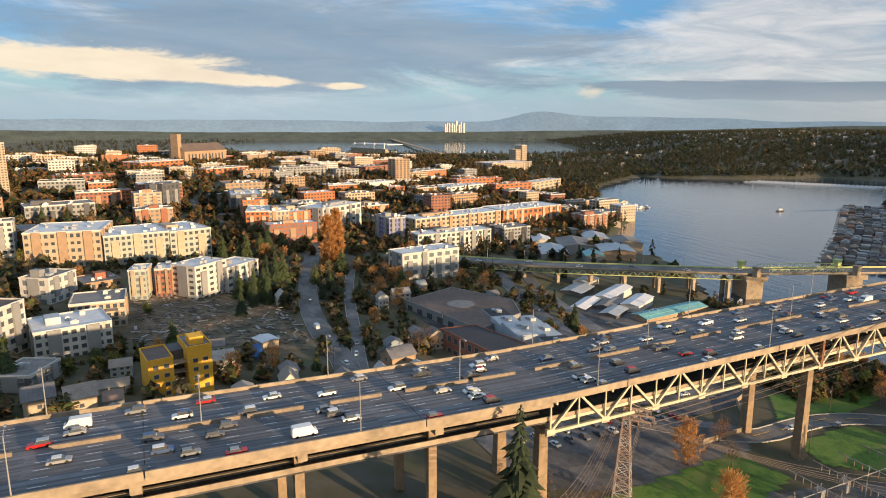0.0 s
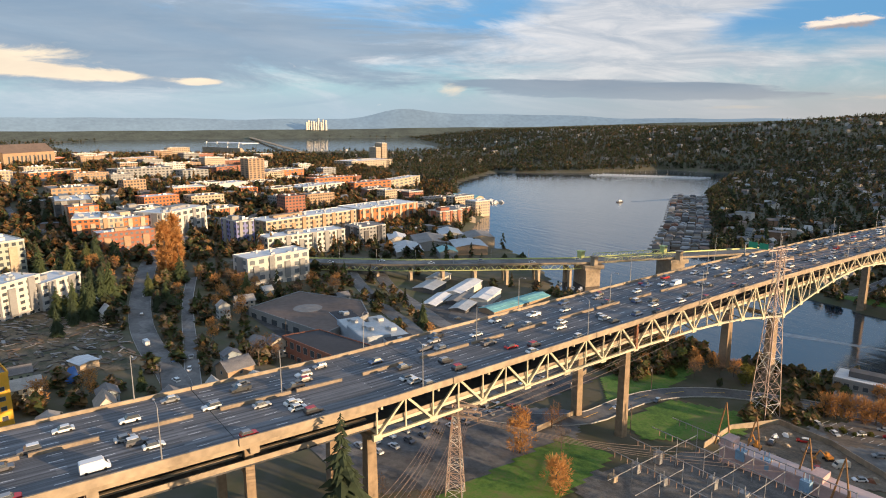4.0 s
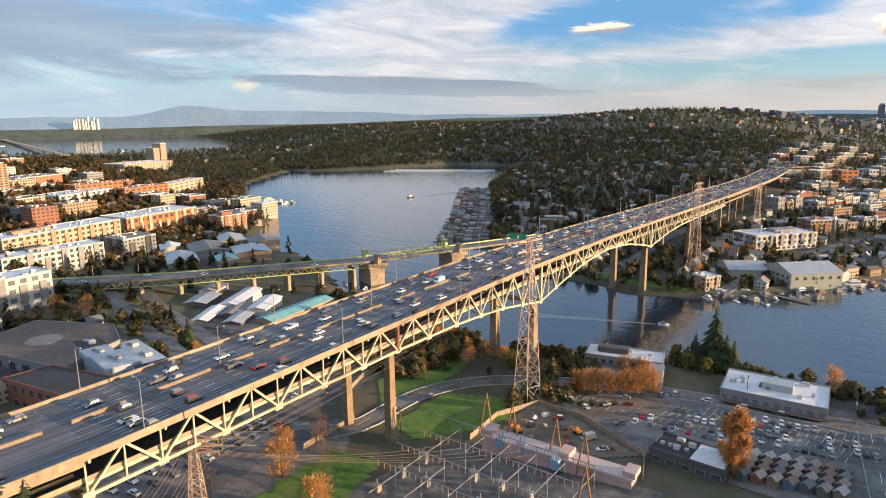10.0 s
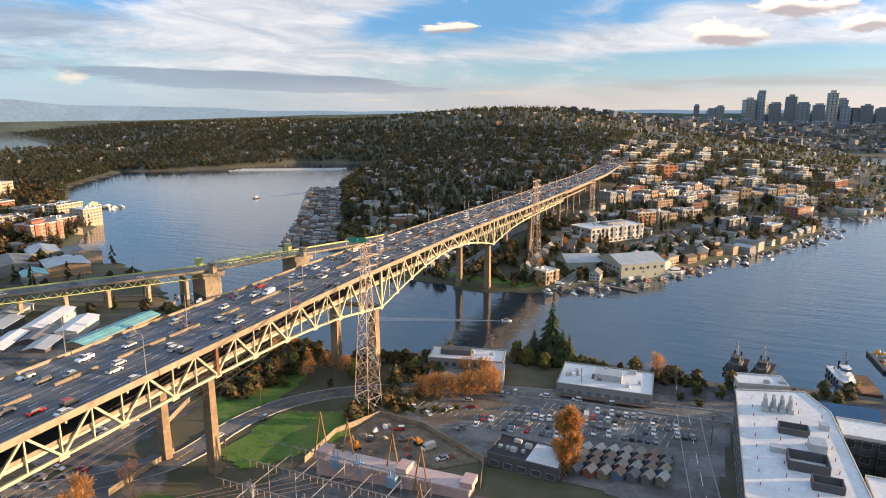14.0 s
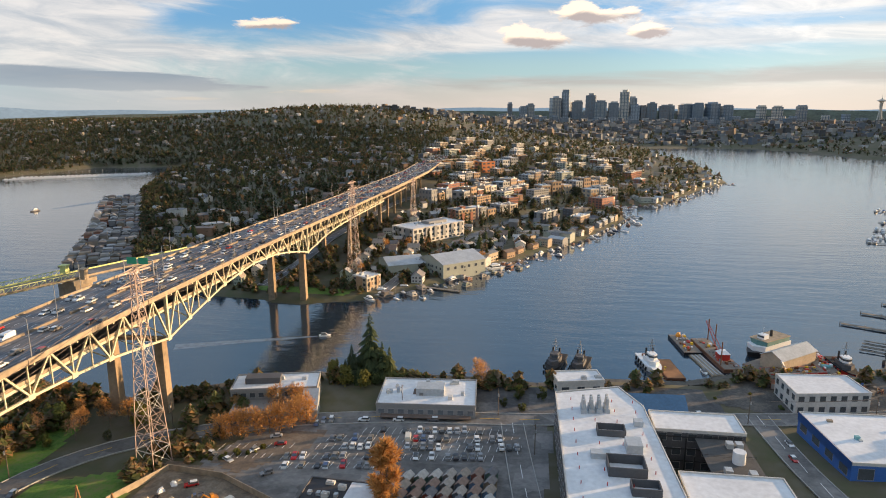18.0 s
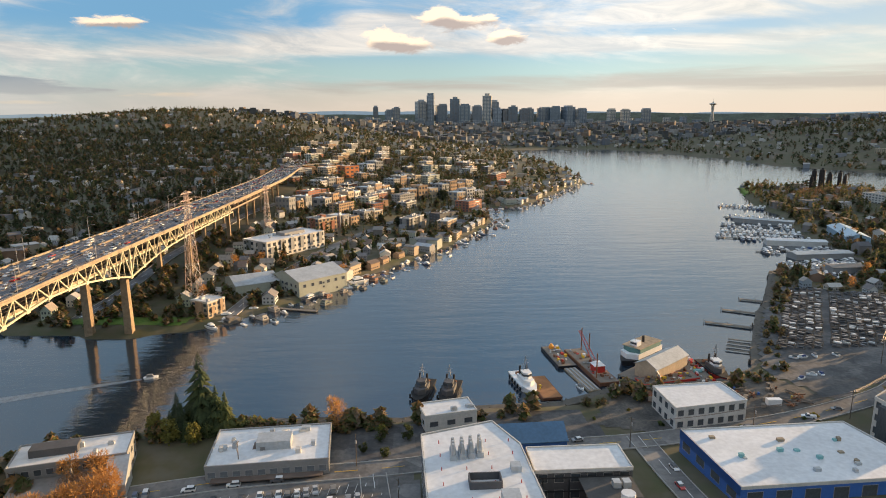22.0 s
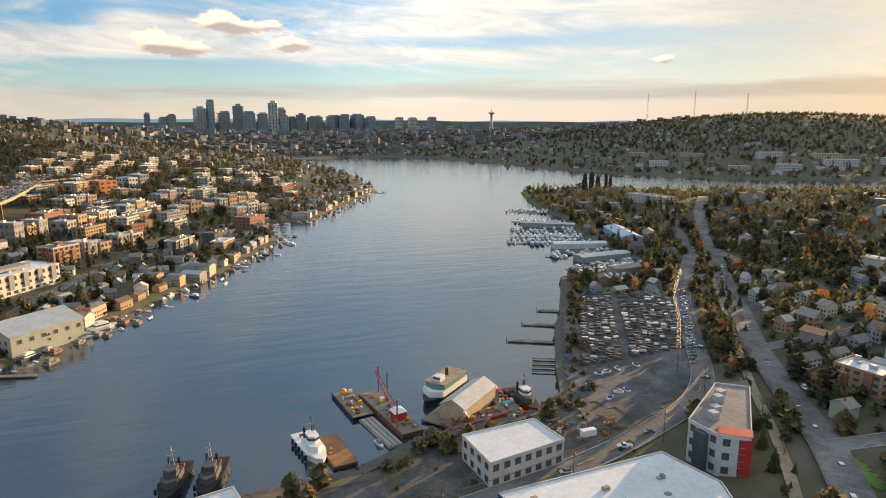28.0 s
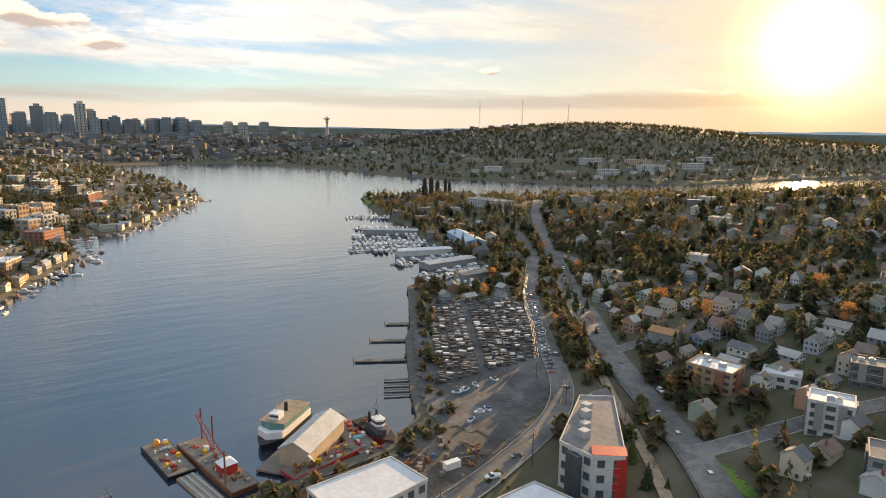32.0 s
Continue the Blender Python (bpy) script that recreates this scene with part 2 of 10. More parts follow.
concrete = mat("concrete", (0.33, 0.262, 0.185), 0.88, 0.42, 0.08, 0.2)
pier_concrete = mat("pier_concrete", (0.27, 0.195, 0.125), 0.9, 0.4, 0.1, 0.2)
steel_pale = mat("pale_green_steel", (0.54, 0.50, 0.36), 0.55, 0.22, 0.15, 0.05)
steel_grey = mat("galvanised_steel", (0.36, 0.36, 0.36), 0.5, 0.2, 0.3, metal=0.4)
steel_red = mat("red_white_steel", (0.45, 0.33, 0.27), 0.6, 0.3, 0.12)
steel_green = mat("green_steel", (0.52, 0.56, 0.22), 0.6, 0.2, 0.15)
dark = mat("dark_gap", (0.02, 0.02, 0.022), 0.7, 0.2, 0.5)
glass = mat("window_glass", (0.075, 0.085, 0.095), 0.08, 0.3, 0.2, spec=0.9)
glass_lit = mat("pale_window_glass", (0.17, 0.19, 0.21), 0.1, 0.3, 0.2, spec=0.9)
white_wall = mat("white_render", (0.55, 0.525, 0.485), 0.8, 0.2, 0.15)
cream_wall = mat("cream_render", (0.44, 0.35, 0.25), 0.85, 0.22, 0.15)
tan_wall = mat("tan_brick", (0.36, 0.245, 0.155), 0.9, 0.25, 0.2)
brick_wall = mat("red_brick", (0.30, 0.125, 0.08), 0.9, 0.25, 0.2, 0.1)
orange_wall = mat("orange_brick", (0.44, 0.155, 0.06), 0.9, 0.2, 0.2)
grey_wall = mat("grey_cladding", (0.26, 0.26, 0.255), 0.75, 0.15, 0.15)
dark_wall = mat("dark_cladding", (0.09, 0.09, 0.095), 0.75, 0.2, 0.2)
yellow_wall = mat("yellow_render", (0.80, 0.42, 0.04), 0.8, 0.12, 0.15)
green_wall = mat("sage_render", (0.36, 0.38, 0.32), 0.8, 0.12, 0.15)
blue_wall = mat("violet_cladding", (0.16, 0.17, 0.36), 0.7, 0.15, 0.15)
roof_white = mat("white_roof_membrane", (0.66, 0.67, 0.68), 0.7, 0.2, 0.06, fine=9)
roof_grey = mat("grey_roof_gravel", (0.22, 0.21, 0.20), 0.9, 0.3, 0.08, 0.1)
roof_brown = mat("brown_roof_felt", (0.15, 0.11, 0.09), 0.9, 0.3, 0.06)
roof_blue = mat("blue_metal_roof", (0.06, 0.15, 0.26), 0.5, 0.25, 0.15)
roof_teal = mat("teal_metal_roof", (0.18, 0.42, 0.42), 0.5, 0.25, 0.15)
roof_metal = mat("metal_roof", (0.42, 0.44, 0.45), 0.45, 0.25, 0.15, metal=0.2)
shingle = mat("shingle_roof", (0.15, 0.13, 0.12), 0.95, 0.3, 0.3, 0.2, rand=[(0.20, 0.185, 0.18), (0.30, 0.26, 0.22), (0.16, 0.16, 0.17), (0.34, 0.31, 0.28), (0.24, 0.17, 0.14), (0.42, 0.41, 0.39)])
house_wall = mat("house_siding", (0.5, 0.5, 0.5), 0.85, 0.12, 0.3, rand=[(0.68, 0.66, 0.62), (0.40, 0.42, 0.42), (0.50, 0.45, 0.37), (0.26, 0.31, 0.35), (0.70, 0.66, 0.55), (0.42, 0.26, 0.18), (0.36, 0.40, 0.31), (0.62, 0.62, 0.61), (0.24, 0.24, 0.25), (0.64, 0.54, 0.41)])
town_wall = mat("town_render", (0.5, 0.5, 0.5), 0.85, 0.14, 0.1, rand=[(0.62, 0.57, 0.50), (0.50, 0.42, 0.33), (0.42, 0.20, 0.12), (0.56, 0.50, 0.40), (0.34, 0.31, 0.29), (0.66, 0.63, 0.58), (0.48, 0.27, 0.15), (0.40, 0.38, 0.36)])
wood_dock = mat("weathered_planks", (0.20, 0.17, 0.14), 0.9, 0.3, 0.4, 0.2)
rust = mat("rusty_steel", (0.20, 0.085, 0.045), 0.85, 0.35, 0.3, 0.2)
paint_white = mat("white_paint", (0.78, 0.78, 0.77), 0.45, 0.08, 0.4)
paint_red = mat("red_paint", (0.48, 0.035, 0.025), 0.45, 0.15, 0.4)
paint_blue = mat("blue_paint", (0.04, 0.14, 0.42), 0.45, 0.15, 0.4)
paint_yellow = mat("yellow_paint", (0.75, 0.45, 0.03), 0.5, 0.1, 0.4)
paint_lime = mat("lime_paint", (0.55, 0.60, 0.05), 0.6, 0.1, 0.4)
paint_black = mat("black_paint", (0.018, 0.018, 0.02), 0.5, 0.2, 0.4)
car_paint = mat("car_paint", (0.5, 0.5, 0.5), 0.28, 0.04, 0.5, rand=[(0.75, 0.75, 0.74), (0.03, 0.03, 0.035), (0.72, 0.72, 0.70), (0.22, 0.23, 0.24), (0.40, 0.41, 0.42), (0.05, 0.055, 0.06), (0.78, 0.78, 0.78), (0.45, 0.02, 0.02), (0.30, 0.30, 0.31), (0.06, 0.10, 0.20), (0.12, 0.12, 0.13), (0.70, 0.70, 0.70), (0.20, 0.18, 0.15)], spec=0.7)
rubber = mat("tyre_rubber", (0.02, 0.02, 0.02), 0.9, 0.2, 2)
bark = mat("bark", (0.13, 0.10, 0.075), 0.95, 0.3, 1.2, 0.3)
fir_leaf = mat("fir_needles", (0.03, 0.05, 0.022), 0.95, 0.5, 0.25, rand=[(0.045, 0.066, 0.026), (0.06, 0.082, 0.030), (0.040, 0.058, 0.028), (0.085, 0.10, 0.032)], leaf=0.25)
green_leaf = mat("green_leaves", (0.07, 0.09, 0.03), 0.9, 0.45, 0.3, rand=[(0.10, 0.125, 0.034), (0.085, 0.10, 0.034), (0.16, 0.15, 0.034), (0.075, 0.10, 0.034)], leaf=0.35)
brown_leaf = mat("bare_twigs", (0.17, 0.10, 0.06), 0.95, 0.4, 0.4, rand=[(0.20, 0.13, 0.08), (0.27, 0.145, 0.065), (0.17, 0.115, 0.08), (0.32, 0.155, 0.06), (0.19, 0.13, 0.095)], leaf=0.3)
orange_leaf = mat("orange_leaves", (0.50, 0.26, 0.09), 0.95, 0.35, 0.4, leaf=0.35)
wire_mat = mat("wire", (0.20, 0.15, 0.12), 0.6, 0.1, 1.0)


def cover(name, cols, scale, patches=0.0, rough=0.92, bump=0.25):
    """Ground cover: three tones by noise at two scales, and repair patches with straight edges."""
    m = bpy.data.materials.new(name)
    m.use_nodes = True
    t = m.node_tree
    b = t.nodes["Principled BSDF"]
    b.inputs["Roughness"].default_value = rough
    tc, ramp, add = t.nodes.new("ShaderNodeTexCoord"), t.nodes.new("ShaderNodeValToRGB"), t.nodes.new("ShaderNodeMath")
    vals = []
    for sc, det in ((scale, 8), (scale * 9, 10)):
        n = t.nodes.new("ShaderNodeTexNoise")
        n.inputs["Scale"].default_value, n.inputs["Detail"].default_value, n.inputs["Roughness"].default_value = sc, det, 0.68
        t.links.new(tc.outputs["Object"], n.inputs["Vector"])
        vals.append(n.outputs["Fac"])
    add.operation = "MULTIPLY_ADD"
    add.inputs[1].default_value = 0.55
    t.links.new(vals[1], add.inputs[0])
    t.links.new(vals[0], add.inputs[2])
    el = ramp.color_ramp.elements
    el.new(0.5)
    for e, q, c in zip(el, (0.62, 0.77, 0.92), cols):
        e.position, e.color = q, (*c, 1)
    t.links.new(add.outputs[0], ramp.inputs[0])
    out = ramp.outputs[0]
    if patches:
        vo, mr, sc_ = t.nodes.new("ShaderNodeTexVoronoi"), t.nodes.new("ShaderNodeMapRange"), t.nodes.new("ShaderNodeVectorMath")
        vo.distance, vo.inputs["Scale"].default_value = "CHEBYCHEV", 0.07
        t.links.new(tc.outputs["Object"], vo.inputs["Vector"])
        mr.inputs["To Min"].default_value, mr.inputs["To Max"].default_value = 1 - patches, 1 + patches
        sp = t.nodes.new("ShaderNodeSeparateColor")
        t.links.new(vo.outputs["Color"], sp.inputs[0])
        t.links.new(sp.outputs[0], mr.inputs["Value"])
        sc_.operation = "SCALE"
        t.links.new(out, sc_.inputs[0])
        t.links.new(mr.outputs[0], sc_.inputs["Scale"])
        out = sc_.outputs[0]
    t.links.new(out, b.inputs["Base Color"])
    bn = t.nodes.new("ShaderNodeBump")
    bn.inputs["Strength"].default_value, bn.inputs["Distance"].default_value = bump, 0.15
    t.links.new(vals[1], bn.inputs["Height"])
    t.links.new(bn.outputs[0], b.inputs["Normal"])
    MATS[name] = m
    return m


asphalt = cover("asphalt", ((0.045, 0.045, 0.048), (0.075, 0.074, 0.075), (0.12, 0.115, 0.11)), 0.06, 0.3)
asphalt_old = cover("asphalt_old", ((0.095, 0.092, 0.09), (0.15, 0.145, 0.14), (0.215, 0.205, 0.195)), 0.05, 0.22)
grass_mat = cover("grass", ((0.055, 0.13, 0.018), (0.11, 0.22, 0.03), (0.18, 0.19, 0.065)), 0.09, 0.0, 0.95, 0.6)


def streaked(name, col, var, across, along, rough=0.8):
    """Worn concrete whose stains run along the roadway."""
    m = mat(name, col, rough, 0.2, 0.05, 0.1)
    t = m.node_tree
    b = t.nodes["Principled BSDF"]
    mp, n, mr, sc, tc = (t.nodes.new("ShaderNode" + k) for k in ("Mapping", "TexNoise", "MapRange", "VectorMath", "TexCoord"))
    mp.inputs["Scale"].default_value = (across, along, 1)
    n.inputs["Scale"].default_value, n.inputs["Detail"].default_value, n.inputs["Roughness"].default_value = 1.0, 6, 0.7
    mr.inputs["From Min"].default_value, mr.inputs["From Max"].default_value = 0.36, 0.64
    mr.inputs["To Min"].default_value, mr.inputs["To Max"].default_value = 1 - var, 1 + var
    sc.operation = "SCALE"
    old = b.inputs["Base Color"].links[0].from_socket
    t.links.new(tc.outputs["Object"], mp.inputs[0])
    t.links.new(mp.outputs[0], n.inputs["Vector"])
    t.links.new(n.outputs["Fac"], mr.inputs["Value"])
    t.links.new(old, sc.inputs[0])
    t.links.new(mr.outputs[0], sc.inputs["Scale"])
    t.links.new(sc.outputs[0], b.inputs["Base Color"])
    return m


deck_mat = streaked("deck_concrete", (0.135, 0.138, 0.148), 0.5, 0.95, 0.008)
def ground_material():
    m = bpy.data.materials.new("town_ground")
    m.use_nodes = True
    t = m.node_tree
    b = t.nodes["Principled BSDF"]
    b.inputs["Roughness"].default_value = 0.95
    tc = t.nodes.new("ShaderNodeTexCoord")
    cols = []
    for sc, stops in ((0.018, ((0.062, 0.072, 0.028), (0.10, 0.088, 0.050), (0.135, 0.118, 0.088))), (0.11, ((0.066, 0.080, 0.030), (0.105, 0.092, 0.052), (0.14, 0.125, 0.098)))):
        n, r = t.nodes.new("ShaderNodeTexNoise"), t.nodes.new("ShaderNodeValToRGB")
        n.inputs["Scale"].default_value, n.inputs["Detail"].default_value = sc, 8
        el = r.color_ramp.elements
        el.new(0.5)
        for e, p, c in zip(el, (0.35, 0.5, 0.66), stops):
            e.position, e.color = p, (*c, 1)
        t.links.new(tc.outputs["Object"], n.inputs["Vector"])
        t.links.new(n.outputs["Fac"], r.inputs[0])
        cols.append(r.outputs[0])
    mx = t.nodes.new("ShaderNodeMixRGB")
    mx.inputs[0].default_value = 0.5
    t.links.new(cols[0], mx.inputs[1])
    t.links.new(cols[1], mx.inputs[2])
    t.links.new(mx.outputs[0], b.inputs["Base Color"])
    return m


def water_material():
    m = bpy.data.materials.new("lake_water")
    m.use_nodes = True
    t = m.node_tree
    b = t.nodes["Principled BSDF"]
    b.inputs["Base Color"].default_value = (0.02, 0.036, 0.055, 1)
    b.inputs["Roughness"].default_value = 0.08
    b.inputs["IOR"].default_value = 2.15
    tc = t.nodes.new("ShaderNodeTexCoord")
    last = None
    for sc, st, strength, turn in ((0.11, 0.22, 0.42, 25), (0.5, 0.4, 0.26, 50), (0.012, 0.4, 0.20, 20), (0.045, 0.16, 0.34, 12)):
        mp, n, bp = t.nodes.new("ShaderNodeMapping"), t.nodes.new("ShaderNodeTexNoise"), t.nodes.new("ShaderNodeBump")
        mp.inputs["Rotation"].default_value = (0, 0, radians(turn))
        mp.inputs["Scale"].default_value = (st, 1, 1)
        n.inputs["Scale"].default_value, n.inputs["Detail"].default_value = sc, 4
        bp.inputs["Strength"].default_value, bp.inputs["Distance"].default_value = strength, 0.6 if sc == 0.11 else 0.3
        t.links.new(tc.outputs["Object"], mp.inputs[0])
        t.links.new(mp.outputs[0], n.inputs["Vector"])
        t.links.new(n.outputs["Fac"], bp.inputs["Height"])
        if last:
            t.links.new(last, bp.inputs["Normal"])
        last = bp.outputs[0]
    t.links.new(last, b.inputs["Normal"])
    return m


ground_mat, water_mat = ground_material(), water_material()


# ---- mesh helpers ----
class Mesh:
    def __init__(self):
        self.v, self.f, self.m = [], [], []

    def add(self, vs, fs, mi=0):
        n = len(self.v)
        self.v += [tuple(p) for p in vs]
        self.f += [tuple(i + n for i in f) for f in fs]
        self.m += [mi] * len(fs)
        return self

    def box(self, x0, y0, z0, x1, y1, z1, mi=0):
        return self.add([(x0, y0, z0), (x1, y0, z0), (x1, y1, z0), (x0, y1, z0), (x0, y0, z1), (x1, y0, z1), (x1, y1, z1), (x0, y1, z1)],
                        [(0, 3, 2, 1), (4, 5, 6, 7), (0, 1, 5, 4), (1, 2, 6, 5), (2, 3, 7, 6), (3, 0, 4, 7)], mi)

    def beam(self, a, b, w, h=None, mi=0):
        a, b, h = Vector(a), Vector(b), h or w
        d = (b - a).normalized()
        s = d.cross(Vector((0, 0, 1)))
        s = s.normalized() if s.length > 1e-4 else Vector((1, 0, 0))
        u = s.cross(d)
        q = [a + s * i * w / 2 + u * j * h / 2 for i, j in ((-1, -1), (1, -1), (1, 1), (-1, 1))]
        q += [p + (b - a) for p in q]
        return self.add(q, [(0, 1, 2, 3), (7, 6, 5, 4), (0, 4, 5, 1), (1, 5, 6, 2), (2, 6, 7, 3), (3, 7, 4, 0)], mi)

    def prism(self, poly, z0, z1, mi=0, top=None):
        n = len(poly)
        top = top or poly
        vs = [(x, y, z0) for x, y in poly] + [(x, y, z1) for x, y in top]
        fs = [tuple(range(n - 1, -1, -1)), tuple(range(n, 2 * n))] + [(i, (i + 1) % n, n + (i + 1) % n, n + i) for i in range(n)]
        return self.add(vs, fs, mi)

    def tube(self, a, b, r0, r1=None, n=8, mi=0):
        a, b, r1 = Vector(a), Vector(b), r0 if r1 is None else r1
        d = (b - a).normalized()
        s = d.cross(Vector((0, 0, 1)))
        s = s.normalized() if s.length > 1e-4 else Vector((1, 0, 0))
        u = s.cross(d)
        vs = [c + (s * math.cos(k * 2 * math.pi / n) + u * math.sin(k * 2 * math.pi / n)) * r for c, r in ((a, r0), (b, r1)) for k in range(n)]
        fs = [(k, (k + 1) % n, n + (k + 1) % n, n + k) for k in range(n)] + [tuple(range(n - 1, -1, -1)), tuple(range(n, 2 * n))]
        return self.add(vs, fs, mi)

    def pipe(self, pts, rs, n=4, mi=0):
        """One bent tube through all the points."""
        pts, vs = [Vector(p) for p in pts], []
        for k, p in enumerate(pts):
            d = (pts[min(k + 1, len(pts) - 1)] - pts[max(k - 1, 0)]).normalized()
            s = d.cross(Vector((0, 0, 1)))
            s = s.normalized() if s.length > 1e-4 else Vector((1, 0, 0))
            u, r = s.cross(d), rs[k] if isinstance(rs, (list, tuple)) else rs
            vs += [p + (s * math.cos(j * 2 * math.pi / n) + u * math.sin(j * 2 * math.pi / n)) * r for j in range(n)]
        fs = [(k * n + j, k * n + (j + 1) % n, (k + 1) * n + (j + 1) % n, (k + 1) * n + j) for k in range(len(pts) - 1) for j in range(n)]
        return self.add(vs, fs + [tuple(range(n - 1, -1, -1)), tuple(range(len(vs) - n, len(vs)))], mi)

    def data(self, name, *mats):
        me = bpy.data.meshes.new(name)
        me.from_pydata(self.v, [], self.f)
        for m in mats:
            me.materials.append(m)
        if any(self.m):
            me.polygons.foreach_set("material_index", self.m)
        me.update()
        return me


def part(name, mesh, material, parent=None, label="", at=None):
    """Links a mesh as one object, under parent if given."""
    me = mesh.data(name, *(material if isinstance(material, (list, tuple)) else (material,))) if isinstance(mesh, Mesh) else mesh
    ob = new(name, me)
    if parent:
        ob.parent = parent
    if at is not None:
        ob.matrix_basis = at
    if label:
        tagged(ob, label)
    return ob


def thing(name, at, label, category, group="", kind=""):
    ob = new(name)
    ob.empty_display_size = 0.5
    ob.matrix_basis = at
    return tagged(ob, label, category, group, kind)


def inside(x, y, poly):
    hit = False
    for (ax, ay), (bx, by) in zip(poly, poly[1:] + poly[:1]):
        if (ay > y) != (by > y) and x < (bx - ax) * (y - ay) / (by - ay) + ax:
            hit = not hit
    return hit


# ---- the lake and the lie of the land ----
LAKE = [(1040, -690), (863, -415), (663, -259), (575, -175), (487, -163), (430, -95), (350, -12), (302, -34), (236, -12), (165, 44), (107, 46), (60, 66),
        (12, 76), (-23, 55), (-66, 36), (-98, 33), (-142, 33), (-166, 36), (-196, 27), (-235, 25), (-262, 12), (-311, 8), (-337, -5), (-350, -30),
        (-387, -92), (-402, -110), (-455, -195), (-500, -165), (-548, -215), (-560, -300), (-590, -395), (-625, -470), (-640, -560), (-690, -680), (-720, -760),
        (-820, -760), (-930, -660), (-1200, -560), (-1500, -480), (-2300, -300), (-2300, -520), (-1495, -653), (-1255, -808), (-1060, -1113),
        (-1010, -1500), (-928, -1830), (-700, -1960), (-481, -1930), (-530, -1214), (-505, -950), (-498, -864), (-466, -822), (-330, -576),
        (-268, -560), (-270, -450), (-213, -322), (-155, -236), (-122, -185), (-90, -138), (-52, -94), (-12, -78), (28, -85), (100, -100),
        (178, -178), (272, -338), (428, -584), (520, -800), (593, -1076), (805, -1017), (855, -806), (953, -678), (1024, -650)]
EAST_LAKE = [(2576, 10), (2421, -441), (2193, -851), (1956, -1135), (2249, -1412), (3459, -2040), (3933, -1255), (4186, -371), (3433, 17)]


def shore_gap(x, y):
    """Signed distance to the water's edge, positive on land (numpy arrays)."""
    best, wet = np.full(x.shape, 1e9), np.zeros(x.shape, bool)
    for poly in (LAKE, EAST_LAKE):
        hit = np.zeros(x.shape, bool)
        for (ax, ay), (bx, by) in zip(poly, poly[1:] + poly[:1]):
            dx, dy = bx - ax, by - ay
            u = np.clip(((x - ax) * dx + (y - ay) * dy) / (dx * dx + dy * dy), 0, 1)
            best = np.minimum(best, np.hypot(x - ax - u * dx, y - ay - u * dy))
            if dy:
                hit ^= ((ay > y) != (by > y)) & (x < dx * (y - ay) / dy + ax)
        wet |= hit
    return np.where(wet, -best, best)


def sstep(a, b, v):
    u = np.clip((v - a) / (b - a), 0, 1)
    return u * u * (3 - 2 * u)


def land(x, y):
    """Height of the ground (numpy arrays or numbers)."""
    x, y = np.asarray(x, float), np.asarray(y, float)
    d = shore_gap(x, y)
    north = sstep(-300, 300, y + 0.75 * np.minimum(x, 0) * 0 + 0.8 * np.maximum(-x - 300, 0))
    slope = 0.085 + 0.05 * sstep(-260, -480, x) * sstep(-350, 100, y)
    h = 2.2 + np.maximum(d - 45, 0) * slope * sstep(0, 160, d)
    cap = 62.0
    h = np.where(h > cap - 20, cap - 20 * np.exp(-(h - cap + 20) / 20), h)
    h += 75 * np.exp(-(((x - 560) / 620) ** 2 + ((y + 2050) / 800) ** 2))
    h += 84 * np.exp(-(((x + 2500) / 800) ** 2 + ((y + 1750) / 700) ** 2))
    h += 22 * np.exp(-(((x - 1900) / 600) ** 2 + ((y + 2300) / 700) ** 2))
    # the campus ridge falls away to the eastern lake
    h = h * (1 - 0.93 * sstep(1150, 1800, x) * sstep(-1500, -1000, y))
    r = np.hypot(x, y)
    h = h * (1 - 0.35 * sstep(2600, 4200, r) * sstep(-2500, -3200, y))
    h = np.where(d < 0, np.maximum(-4, d * 0.35), np.minimum(h, 1.6 + d * 0.9))
    return h


def lz(x, y):
    return float(land(np.array([x]), np.array([y]))[0])


def ground_sheet():
    def axis(lo, hi, near_lo, near_hi):
        out, v = [], lo
        while v < hi:
            out.append(v)
            far = max(near_lo - v, v - near_hi, 0)
            v += 10 + far * 0.07
        return np.array(out + [hi])
    xs, ys = axis(-5200, 5200, -620, 560), axis(-5200, 2600, -620, 620)
    gx, gy = np.meshgrid(xs, ys)
    gz = land(gx, gy)
    nx, ny = len(xs), len(ys)
    idx = np.arange(nx * ny).reshape(ny, nx)
    quads = np.stack([idx[:-1, :-1], idx[:-1, 1:], idx[1:, 1:], idx[1:, :-1]], -1).reshape(-1, 4)
    me = bpy.data.meshes.new("ground")
    me.from_pydata(np.stack([gx, gy, gz], -1).reshape(-1, 3).tolist(), [], quads.tolist())
    me.materials.append(ground_mat)
    me.shade_smooth()
    return tagged(new("ground", me), "brown and green winter ground of a hilly lakeside city", "ground", kind="structure")


ground_sheet()
tagged(part("water", Mesh().add([(-5200, -5200, 0), (5200, -5200, 0), (5200, 2600, 0), (-5200, 2600, 0)], [(0, 1, 2, 3)]), water_mat),
       "calm blue-grey lake water with small ripples", "water", kind="structure")


